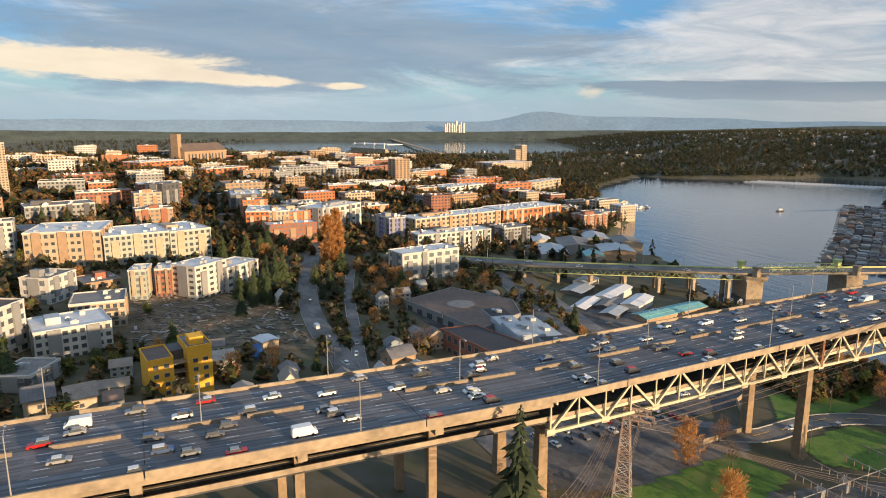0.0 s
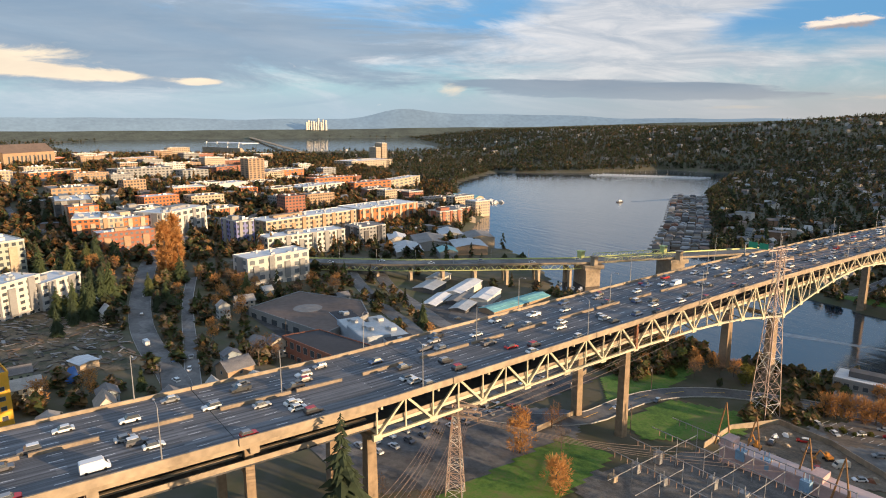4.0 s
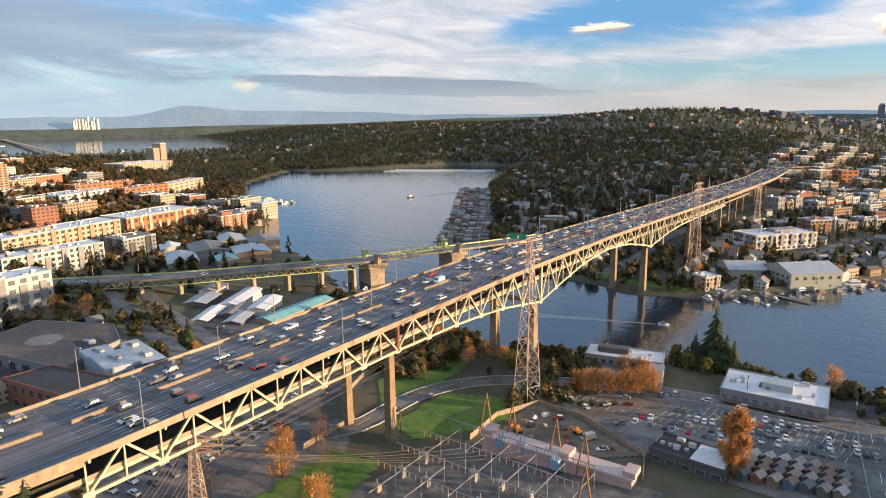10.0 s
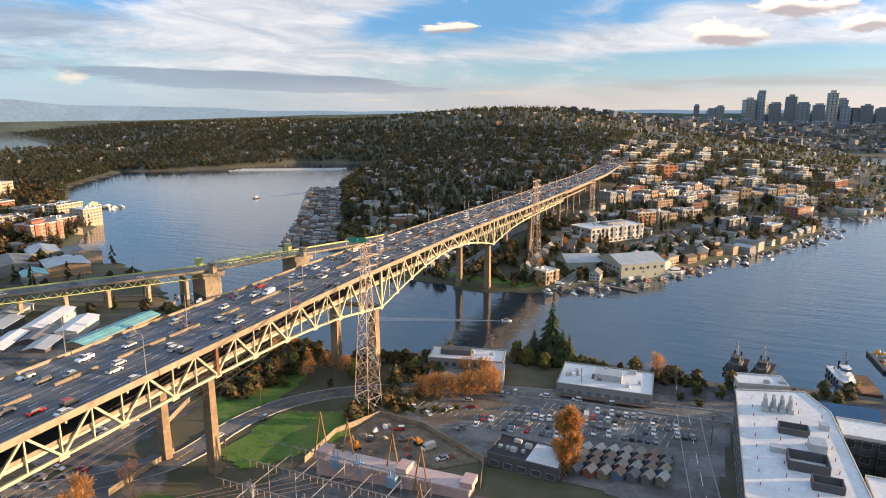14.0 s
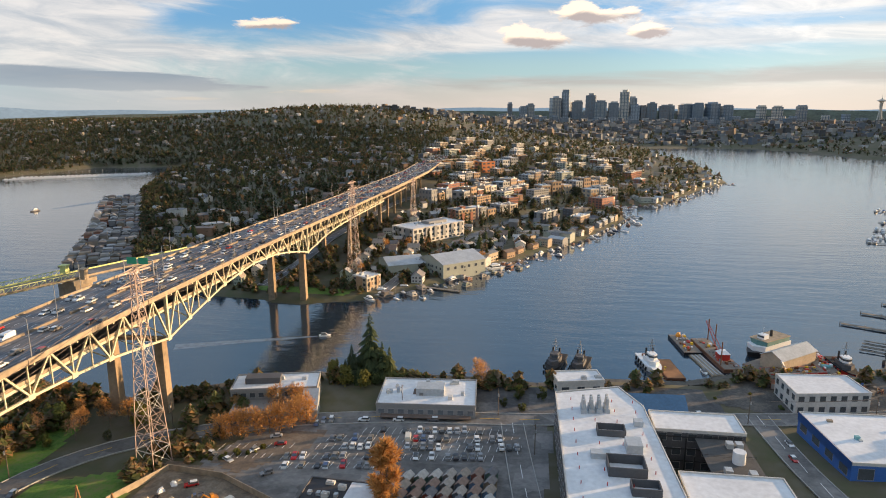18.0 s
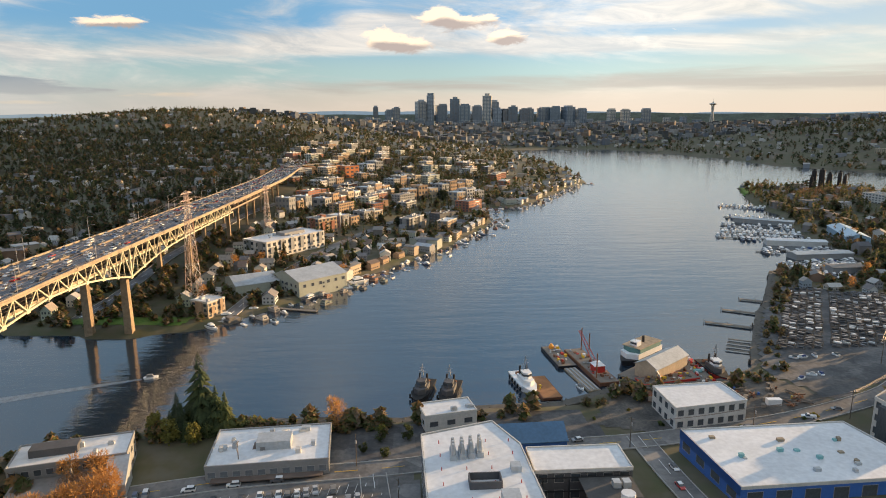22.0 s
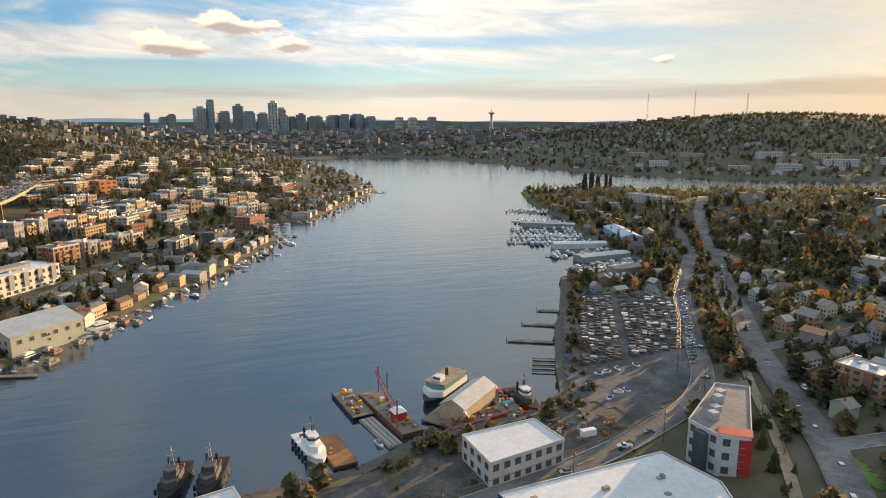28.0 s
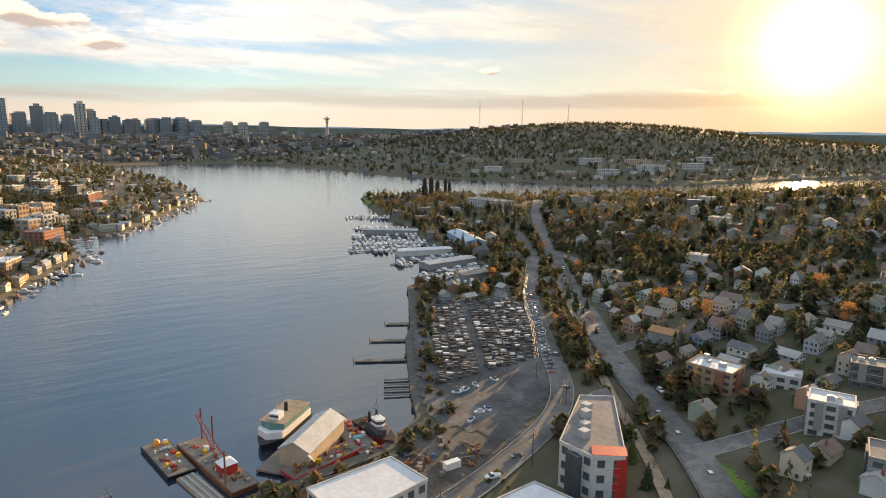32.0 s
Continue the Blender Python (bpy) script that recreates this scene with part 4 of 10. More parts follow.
# east, north, base, turn, width, depth, height, storeys, window columns, wall, roof
BLOCKS = [
    ('apartment_building', 314, 464, 32.6, -98, 43, 42, 23.9, 5, 12, 'cream', 'white'),
    ('apartment_building', 306, 420, 29.6, -81, 39, 40, 23.0, 6, 12, 'sage', 'white'),
    ('apartment_building', 312, 381, 27.9, -72, 28, 40, 23.9, 6, 7, 'sage', 'white'),
    ('apartment_building', 462, 482, 37.5, -78, 51, 28, 18.4, 4, 14, 'grey', 'grey'),
    ('apartment_tower', 488, 402, 33.6, -83, 23, 18, 27.1, 9, 4, 'cream', 'grey'),
    ('apartment_building', 529, 377, 34.0, -47, 22, 22, 30.2, 5, 4, 'dark', 'grey'),
    ('apartment_building', 430, 315, 25.2, -102, 20, 40, 21.7, 5, 5, 'orange', 'white'),
    ('apartment_building', 426, 296, 23.8, -88, 18, 40, 22.5, 5, 5, 'cream', 'white'),
    ('apartment_building', 427, 278, 22.3, -72, 22, 40, 21.9, 5, 5, 'orange', 'white'),
    ('apartment_building', 422, 249, 18.6, -56, 56, 30, 28.1, 5, 7, 'white', 'white'),
    ('apartment_building', 380, 201, 15.4, -85, 16, 30, 25.3, 6, 4, 'violet', 'grey'),
    ('apartment_building', 348, 187, 8.3, -87, 73, 20, 21.5, 5, 16, 'white', 'white'),
    ('apartment_building', 408, 164, 6.1, -78, 108, 28, 27.5, 6, 18, 'cream', 'white'),
    ('office_tower', 821, 25, 23.7, -81, 27, 24, 40.9, 12, 4, 'tan', 'grey'),
    ('office_building', 738, 103, 23.0, -68, 57, 30, 14.0, 2, 0, 'white', 'white'),
    ('apartment_building', 772, -61, 13.2, -83, 73, 26, 20.1, 4, 9, 'orange', 'grey'),
    ('apartment_building', 731, -108, 6.8, -79, 77, 24, 20.1, 4, 8, 'orange', 'grey'),
    ('apartment_building', 760, -192, 3.5, -61, 111, 24, 20.6, 4, 7, 'cream', 'white'),
    ('apartment_building', 850, 203, 33.9, -78, 81, 36, 20.8, 5, 14, 'grey', 'grey'),
    ('apartment_building', 844, 116, 30.0, -80, 40, 30, 19.8, 5, 6, 'grey', 'grey'),
    ('office_building', 880, 393, 49.3, -50, 79, 36, 16.4, 3, 9, 'orange', 'white'),
    ('office_building', 742, 489, 48.2, -70, 70, 30, 11.2, 2, 10, 'brick', 'grey'),
    ('hospital_tower', 1189, -424, 20.5, -83, 37, 30, 60.1, 14, 4, 'cream', 'grey'),
    ('apartment_building', 1079, -296, 13.4, -79, 120, 60, 21.6, 5, 16, 'cream', 'white'),
    ('office_building', 718, -16, 13.4, -68, 94, 40, 14.1, 3, 9, 'white', 'white'),
    ('office_building', 473, 30, 3.2, -80, 90, 40, 23.4, 3, 12, 'orange', 'white'),
    ('office_tower', 644, 533, 48.8, -52, 17, 30, 52.8, 20, 5, 'cream', 'grey'),
    ('apartment_building', 255, 238, 13.1, -82, 47, 20, 22.0, 4, 7, 'white', 'white'),
    ('apartment_building', 127, 459, 31.2, -29, 33, 30, 21.6, 5, 6, 'white', 'brown'),
    ('apartment_building', 140, 439, 28.5, -78, 28, 24, 13.9, 4, 9, 'white', 'white'),
    ('office_building', 103, 436, 29.4, -27, 17, 14, 8.5, 3, 4, 'dark', 'grey'),
    ('office_building', 180, 430, 29.0, -91, 23, 22, 13.3, 3, 8, 'cream', 'grey'),
    ('office_building', 222, 442, 31.7, -32, 21, 16, 14.7, 3, 4, 'white', 'grey'),
    ('office_building', 240, 428, 30.0, -72, 19, 22, 7.9, 2, 6, 'tan', 'grey'),
    ('apartment_building', 227, 406, 28.8, -102, 9, 16, 17.2, 5, 3, 'sage', 'white'),
    ('apartment_building', 231, 393, 27.8, -99, 8, 16, 16.8, 5, 3, 'brick', 'white'),
    ('apartment_building', 222, 373, 25.3, -50, 24, 18, 20.4, 6, 5, 'white', 'white'),
    ('apartment_building', 234, 355, 24.0, -48, 28, 18, 16.9, 4, 5, 'white', 'white'),
    ('apartment_building', 667, 303, 33.7, -85, 48, 40, 16.2, 4, 9, 'tan', 'grey'),
    ('apartment_building', 519, 316, 26.9, -95, 30, 50, 25.2, 5, 6, 'dark', 'white'),
    ('office_building', 833, 544, 53.2, -77, 50, 30, 9.2, 3, 9, 'tan', 'grey'),
    ('office_building', 825, 310, 41.8, -58, 76, 30, 15.6, 3, 8, 'orange', 'grey'),
    ('office_building', 1057, 187, 44.2, -65, 118, 30, 13.1, 3, 9, 'tan', 'white'),
    ('apartment_building', 869, -29, 21.4, -67, 80, 40, 19.4, 4, 7, 'orange', 'grey'),
    ('apartment_building', 924, 48, 30.1, -63, 73, 40, 16.2, 4, 6, 'brick', 'grey'),
    ('warehouse', -38, 80, 1.8, -167, 36, 16, 10.0, 2, 10, 'grey', 'white'),
    ('restaurant', -100, 77, 2.0, -176, 41, 26, 6.4, 1, 10, 'grey', 'white'),
    ('workshop', -94, 154, 6.2, 177, 25, 14, 6.7, 1, 5, 'dark', 'dark'),
    ('apartment_building', -54, -254, 4.6, -128, 67, 30, 15.0, 3, 12, 'white', 'white'),
    ('dock_house', -49, -104, 2.2, -120, 14, 14, 10.5, 3, 4, 'cream', 'white'),
    ('office_building', -49, -658, 19.9, -127, 53, 30, 14.6, 3, 6, 'tan', 'grey'),
    ('office_building', -43, -432, 15.6, -119, 44, 20, 21.1, 3, 6, 'grey', 'grey'),
    ('office_building', -77, -476, 12.1, -114, 91, 20, 21.3, 3, 8, 'brick', 'grey'),
    ('apartment_building', -120, -590, 11.3, -121, 59, 22, 21.8, 4, 6, 'tan', 'grey'),
    ('apartment_building', -154, -679, 13.5, -131, 67, 22, 21.4, 5, 6, 'grey', 'grey'),
    ('office_building', -174, -603, 5.5, -141, 59, 20, 23.0, 3, 8, 'tan', 'grey'),
    ('apartment_building', -225, -661, 7.1, -134, 75, 22, 21.0, 4, 7, 'tan', 'grey'),
    ('office_building', -243, -615, 3.2, -139, 59, 20, 17.7, 3, 7, 'orange', 'grey'),
    ('apartment_building', -85, -349, 7.6, -132, 24, 18, 16.0, 4, 5, 'tan', 'grey'),
    ('apartment_building', -103, -380, 7.7, -123, 36, 18, 16.0, 4, 5, 'tan', 'grey'),
    ('office_building', -125, -421, 6.9, -129, 34, 18, 15.8, 3, 5, 'grey', 'grey'),
    ('office_building', -77, -753, 23.5, -136, 28, 20, 18.4, 3, 3, 'orange', 'grey'),
    ('office_building', -103, -737, 20.6, -138, 36, 20, 13.6, 3, 4, 'tan', 'grey'),
    ('office_building', -108, -821, 26.3, -137, 39, 30, 19.8, 3, 5, 'cream', 'white'),
    ('office_building', -175, 47, 1.8, -168, 21, 12, 7.4, 1, 3, 'white', 'white'),
    ('apartment_building', -436, 46, 8.5, 99, 19, 14, 12.5, 4, 5, 'tan', 'white'),
]

WALLS = {"cream": cream_wall, "sage": green_wall, "grey": grey_wall, "dark": dark_wall, "orange": orange_wall, "white": white_wall, "violet": blue_wall,
         "tan": tan_wall, "brick": brick_wall, "yellow": yellow_wall, "blue": paint_blue, "town": town_wall, "house": house_wall}
ROOFS = {"white": roof_white, "grey": roof_grey, "brown": roof_brown, "dark": mat("black_roof", (0.04, 0.04, 0.045), 0.8, 0.3, 0.1), "metal": roof_metal, "blue": roof_blue}
WORDS = {"cream": "cream rendered", "sage": "sage and cream", "grey": "grey clad", "dark": "dark clad", "orange": "orange brick", "white": "white", "violet": "violet and grey",
         "tan": "tan brick", "brick": "red brick", "yellow": "yellow", "blue": "blue", "town": "pale rendered"}
PANES = {}


def pane_mesh(w, h, m):
    key = (round(w, 1), round(h, 1), m.name)
    if key not in PANES:
        w, h = key[0], key[1]
        me = Mesh().box(-w / 2, -0.03, -h / 2, w / 2, 0.12, h / 2, 0)
        for a, b, c, e in ((-w / 2 - 0.1, -h / 2 - 0.1, w / 2 + 0.1, -h / 2), (-w / 2 - 0.1, h / 2, w / 2 + 0.1, h / 2 + 0.1), (-w / 2 - 0.1, -h / 2, -w / 2, h / 2), (w / 2, -h / 2, w / 2 + 0.1, h / 2)):
            me.box(a, -0.1, b, c, 0.12, e, 1)
        PANES[key] = me.data("window", m, mat("window_frame", (0.34, 0.33, 0.32), 0.5, 0.1, 0.5))
    return PANES[key]


def roof_units(t, w, d, z, rng, n):
    for _ in range(n):
        a, b, c = rng.uniform(1.2, 3.2), rng.uniform(1.2, 2.6), rng.uniform(0.8, 2.0)
        x, y = rng.uniform(0.12, 0.85) * w, rng.uniform(0.15, 0.8) * d
        m = Mesh().box(x, y, z, x + a, y + b, z + c)
        m.box(x + a * 0.2, y + b * 0.2, z + c, x + a * 0.8, y + b * 0.8, z + c + 0.25)
        part("roof_unit", m, roof_metal if rng.random() < 0.6 else white_wall, t)


ACCENT = {"cream": "tan", "white": "grey", "sage": "cream", "grey": "dark", "dark": "grey", "orange": "cream", "tan": "brick", "brick": "tan", "violet": "grey"}


def facade(body, t, w, d, z, h, storeys, cols, wall, rng):
    """Projecting bays or balconies and a set-back penthouse, as parts of t, or joined in the mesh body for far buildings."""
    accent = WALLS[ACCENT.get(wall, "grey")]
    sh = (h - 0.6) / storeys

    def lay(name, material, *boxes):
        m = Mesh() if t else body
        for q in boxes:
            m.box(*q)
        if t:
            part(name, m, material, t)
    if storeys > 2 and cols:
        n = max(2, int(w / 11))
        bw, style = w / n, rng.random()
        for k in range(n):
            a = bw * (k + 0.5)
            if style < 0.5 or not t:
                lay("bay", accent, (a - bw * 0.17, -0.9, z + sh * 0.9, a + bw * 0.17, 0.0, z + h - 0.4 - sh * rng.choice([0, 0, 1])))
            else:
                for s in range(1, storeys):
                    lay("balcony", dark_wall, (a - bw * 0.22, -1.4, z + sh * s, a + bw * 0.22, 0.0, z + sh * s + 0.18), (a - bw * 0.22, -1.4, z + sh * s + 0.18, a + bw * 0.22, -1.32, z + sh * s + 1.15))
        n = max(1, int(d / 12))
        for k in range(n):
            a = d / n * (k + 0.5)
            for e in (-0.7, w):
                lay("side_bay", accent, (e, a - d / n * 0.2, z + sh * 0.9, e + 0.7, a + d / n * 0.2, z + h - 0.5))
    if min(w, d) > 15 and rng.random() < 0.7:
        a, b, pw, pd = w * rng.uniform(0.1, 0.45), d * rng.uniform(0.25, 0.45), w * rng.uniform(0.18, 0.42), d * rng.uniform(0.25, 0.4)
        lay("penthouse", rng.choice([accent, white_wall, roof_metal]), (a, b, z + h - 0.6, a + pw, b + pd, z + h + rng.uniform(1.8, 3.0)))


def block(kind, x, y, z, turn, w, d, h, storeys, cols, wall, roof, single=True, group="", label=""):
    """A flat-roofed building; its front runs from (x, y) along turn, its depth lies to the left of that."""
    rng = random.Random(int(x * 7 + y * 13))
    base = min(z, lz(x, y))
    wm = WALLS[wall]
    g = base - 6
    body = Mesh().box(0, 0, g, w, d, z + h - 0.9)
    label = label or "%s flat-roofed building of %d storeys" % (WORDS[wall], storeys)
    if single:
        t = thing(kind, pose(x, y, 0, 0, 0, turn), label, "building", group)
        part("wall", body, wm, t)
        facade(body, t, w, d, z, h, storeys, cols, wall, rng)
    else:
        t = tagged(part(kind, body, wm, at=pose(x, y, 0, 0, 0, turn)), label, "building", group)
        if math.hypot(x + 150, y - 330) < 720:
            bays = Mesh()
            facade(bays, None, w, d, z, h, storeys, cols, wall, rng)
            if bays.v:
                tagged(part("bay", bays, WALLS[ACCENT.get(wall, "grey")], t), kind="stuff")
    p = Mesh()
    for a in ((-0.15, -0.15, w + 0.15, 0.3), (-0.15, d - 0.3, w + 0.15, d + 0.15), (-0.15, 0.3, 0.3, d - 0.3), (w - 0.3, 0.3, w + 0.15, d - 0.3)):
        p.box(a[0], a[1], z + h - 1.1, a[2], a[3], z + h)
    pm = wm if rng.random() < 0.5 else white_wall
    if single:
        part("parapet", p, pm, t)
        part("roof", Mesh().box(0.3, 0.3, z + h - 0.95, w - 0.3, d - 0.3, z + h - 0.55), ROOFS[roof], t)
        roof_units(t, w, d, z + h - 0.6, rng, 2 + int(w * d / 260))
    else:
        p.box(0.3, 0.3, z + h - 0.95, w - 0.3, d - 0.3, z + h - 0.55, 1)
        for _ in range(2 + int(w * d / 200)):
            a, b = rng.uniform(0.1, 0.8) * w, rng.uniform(0.1, 0.75) * d
            p.box(a, b, z + h - 0.6, a + rng.uniform(1.2, 3.4), b + rng.uniform(1.2, 2.6), z + h + rng.uniform(0.3, 1.8), 2)
        part("roof", p, (pm, ROOFS[roof], roof_metal), t)
    if not cols:
        return t
    sh = (h - 0.6) / storeys
    gm = glass if rng.random() < 0.7 else glass_lit
    rows = max(2, int(cols * d / w * 0.8))
    if single:
        for s in range(storeys):
            zc = z + sh * (s + 0.5)
            me = pane_mesh(max(0.8, min(w / cols * 0.58, 3.2)), min(sh * 0.52, 2.0), gm)
            for c in range(cols):
                part("window", me, None, t, at=pose(w * (c + 0.5) / cols, -0.02, zc))
            me = pane_mesh(max(0.8, min(d / rows * 0.5, 2.6)), min(sh * 0.5, 1.9), gm)
            for c in range(rows):
                part("window", me, None, t, at=pose(w + 0.02, d * (c + 0.5) / rows, zc, 0, 0, 90))
                if w < 40:
                    part("window", me, None, t, at=pose(-0.02, d * (c + 0.5) / rows, zc, 0, 0, -90))
        if storeys > 2:
            for s in range(1, storeys):
                part("floor_band", Mesh().box(-0.08, -0.08, z + sh * s - 0.12, w + 0.08, 0.0, z + sh * s + 0.1), white_wall, t)
    else:
        m = Mesh()
        for s in range(storeys):
            zc, hh = z + sh * (s + 0.5), sh * (0.19 + 0.1 * rng.random())
            for c in range(cols):
                a = w * (c + 0.22) / cols
                m.box(a, -0.06, zc - hh, a + w / cols * 0.56, 0.05, zc + hh)
            for c in range(rows):
                a = d * (c + 0.25) / rows
                m.box(-0.06, a, zc - hh, 0.05, a + d / rows * 0.5, zc + hh)
                m.box(w - 0.05, a, zc - hh, w + 0.06, a + d / rows * 0.5, zc + hh)
        tagged(part("glazing", m, gm, t), kind="stuff")
    return t


TAKEN = []
ROWS = []
for row in BLOCKS:
    kind, x, y, z, turn, w, d, h, storeys, cols, wall, roof = row
    if y < -300 and w > 30:
        n, a = int(w / 20) + 1, radians(turn)
        for k in range(n):
            v = (0.86, 0.62, 0.78, 0.7)[(k + int(w)) % 4]
            ROWS.append((kind, x + math.cos(a) * w * k / n, y + math.sin(a) * w * k / n, z, turn, w / n - 3.5, d * (0.7 + 0.3 * v), h * v, max(2, round(storeys * v)), max(3, cols // n), (wall, "grey", "cream", "tan", "white")[(k * 2 + int(h)) % 5], roof if k % 2 else "white"))
    else:
        ROWS.append(row)
for row in ROWS:
    far = math.hypot(row[1] + 150, row[2] - 330)
    block(*row, single=far < 350 and row[7] > 0)
    a = radians(row[4])
    TAKEN.append((row[1] + math.cos(a) * row[5] / 2 - math.sin(a) * row[6] / 2, row[2] + math.sin(a) * row[5] / 2 + math.cos(a) * row[6] / 2, math.hypot(row[5], row[6]) / 2))


shop = next(o for o in bpy.data.objects if o.name.startswith("workshop"))
part("roof_section", Mesh().box(13.5, 0.4, 12.3, 24.6, 13.6, 12.55), roof_white, shop, "white membrane half of the roof")
for k in range(4):
    part("roof_vent", Mesh().box(2 + k * 2.8, 5, 12.3, 3.2 + k * 2.8, 6.4, 13.3), roof_metal, shop)

# ---- roads, lots and lawns, laid on the ground ----
ROADS = {
    "avenue": ([(98, 324), (112, 321), (146, 322), (183, 319), (230, 310), (287, 295), (338, 280), (380, 262)], 11),
    "side road": ([(100, 318), (120, 313), (150, 305), (190, 295), (240, 281), (287, 265)], 6),
    "ramp": ([(300, 135), (282, 151), (239, 165), (178, 182), (135, 191), (90, 205), (40, 215)], 9),
    "slip road": ([(287, 124), (229, 147), (177, 158), (132, 170), (80, 178), (40, 182)], 9),
    "shore road": ([(60, 260), (20, 225), (4, 196), (12, 159), (9, 137), (-6, 115), (-24, 104), (-63, 86), (-110, 76), (-167, 72), (-215, 62), (-256, 60), (-315, 49), (-341, 41), (-381, 26), (-400, 12), (-420, -13), (-445, -47), (-489, -103), (-562, -179), (-611, -228), (-680, -330)], 10),
    "arterial": ([(-340, 150), (-355, 122), (-373, 101), (-394, 78), (-417, 43), (-452, -9), (-522, -93), (-612, -200), (-647, -249), (-760, -380), (-900, -520)], 12),
    "trail": ([(-345, 108), (-364, 88), (-385, 64), (-418, 20), (-460, -31), (-530, -114), (-600, -191)], 4),
    "cross street": ([(-156, 76), (-160, 110), (-166, 160)], 9),
    "lane": ([(-256, 56), (-258, 102), (-262, 150)], 9),
    "hill street": ([(-640, -240), (-600, -130), (-560, -20), (-540, 120)], 8),
    "house street": ([(-394, 80), (-430, 95), (-480, 120), (-560, 150)], 8),
    "house street two": ([(-452, -5), (-500, 10), (-570, 40), (-700, 90)], 7),
    "campus street": ([(380, 262), (470, 330), (600, 350), (760, 350)], 12),
    "campus way": ([(330, 430), (430, 370), (520, 340)], 10),
    "east way": ([(-60, -110), (-70, -200), (-100, -300), (-150, -420), (-230, -560), (-330, -700), (-420, -900)], 9),
    "upper way": ([(30, -110), (20, -250), (0, -420), (-60, -640), (-140, -900)], 9),
}


def ribbon(pts, width, lift=0.12):
    out = []
    for (ax, ay), (bx, by) in zip(pts, pts[1:]):
        n = max(1, int(math.hypot(bx - ax, by - ay) / 8))
        out += [(ax + (bx - ax) * k / n, ay + (by - ay) * k / n) for k in range(n)]
    out.append(pts[-1])
    p = np.array(out)
    for _ in range(3):
        p[1:-1] = (p[:-2] + 2 * p[1:-1] + p[2:]) / 4
    d = np.gradient(p, axis=0)
    d /= np.linalg.norm(d, axis=1)[:, None] + 1e-9
    side = np.stack([d[:, 1], -d[:, 0]], 1) * width / 2
    rows = []
    for k in (-1, -0.33, 0.33, 1):
        q = p + side * k
        rows.append(np.c_[q, np.maximum.reduce([land(*(p + side * j).T) for j in (-1, 0, 1)]) + lift])
    m, n = Mesh(), len(p)
    m.add(np.concatenate(rows).tolist(), [(k * n + i, k * n + i + 1, (k + 1) * n + i + 1, (k + 1) * n + i) for k in range(3) for i in range(n - 1)])
    return m, p, side


ROAD_LINES = []
kerb_mat = mat("kerb_stone", (0.38, 0.37, 0.35), 0.85, 0.2, 0.5)
for name, (pts, width) in ROADS.items():
    m, p, side = ribbon(pts, width, 0.3)
    road = tagged(part("road" if width > 5 else "footpath", m, asphalt_old if width > 5 else concrete), "grey asphalt %s" % name, "road", kind="structure")
    ROAD_LINES.append((p, width / 2))
    if width > 5:
        km = Mesh()
        for s in (-1, 1):
            q = p + side * s
            z = land(*p.T) + 0.42
            for i in range(len(q) - 1):
                km.beam((q[i][0], q[i][1], z[i]), (q[i + 1][0], q[i + 1][1], z[i + 1]), 0.3, 0.5)
        tagged(part("kerb", km, kerb_mat, road), kind="stuff")
    if width > 8:
        lm = Mesh()
        z = land(*p.T)
        for i in range(0, len(p) - 1, 2):
            a, b = Vector((*p[i], max(z[i], z[i + 1]) + 0.5)), Vector((*p[i + 1], max(z[i], z[i + 1]) + 0.5))
            lm.beam(a, b, 0.2, 0.04)
        tagged(part("lane_marking", lm, paint_yellow if name in ("arterial", "shore road") else paint_white, road), kind="stuff")


def patch(poly, material, name, label, lift=0.2, kind="structure", category="ground"):
    """A flat-lying patch of ground cover that follows the land."""
    xs, ys = [p[0] for p in poly], [p[1] for p in poly]
    step = 2.0 if max(max(xs) - min(xs), max(ys) - min(ys)) < 140 else 4.0
    m, idx, vs, fs = Mesh(), {}, [], []

    def vert(i, j):
        if (i, j) not in idx:
            idx[i, j] = len(vs)
            vs.append((i * step, j * step))
        return idx[i, j]
    for i in range(int(min(xs) // step), int(max(xs) // step) + 1):
        for j in range(int(min(ys) // step), int(max(ys) // step) + 1):
            if inside((i + 0.5) * step, (j + 0.5) * step, poly):
                fs.append((vert(i, j), vert(i + 1, j), vert(i + 1, j + 1), vert(i, j + 1)))
    xy = np.array(vs)
    vs = np.c_[xy, land(xy[:, 0], xy[:, 1]) + lift].tolist()
    m.add(vs, fs)
    return tagged(part(name, m, material), label, category, kind=kind)


patch([(-240, 44), (-262, 16), (-300, 14), (-338, 2), (-350, 32), (-312, 44), (-262, 54)], cover("wharf_dirt", ((0.05, 0.047, 0.043), (0.085, 0.078, 0.07), (0.15, 0.13, 0.11)), 0.1, 0.15), "wharf_yard", "worn asphalt and dirt wharf yard", 0.18)
patch([(-100, 36), (-142, 37), (-170, 40), (-196, 31), (-238, 30), (-246, 60), (-170, 68), (-110, 66)], asphalt, "quay", "dark worn asphalt quay beside the lake", 0.16)
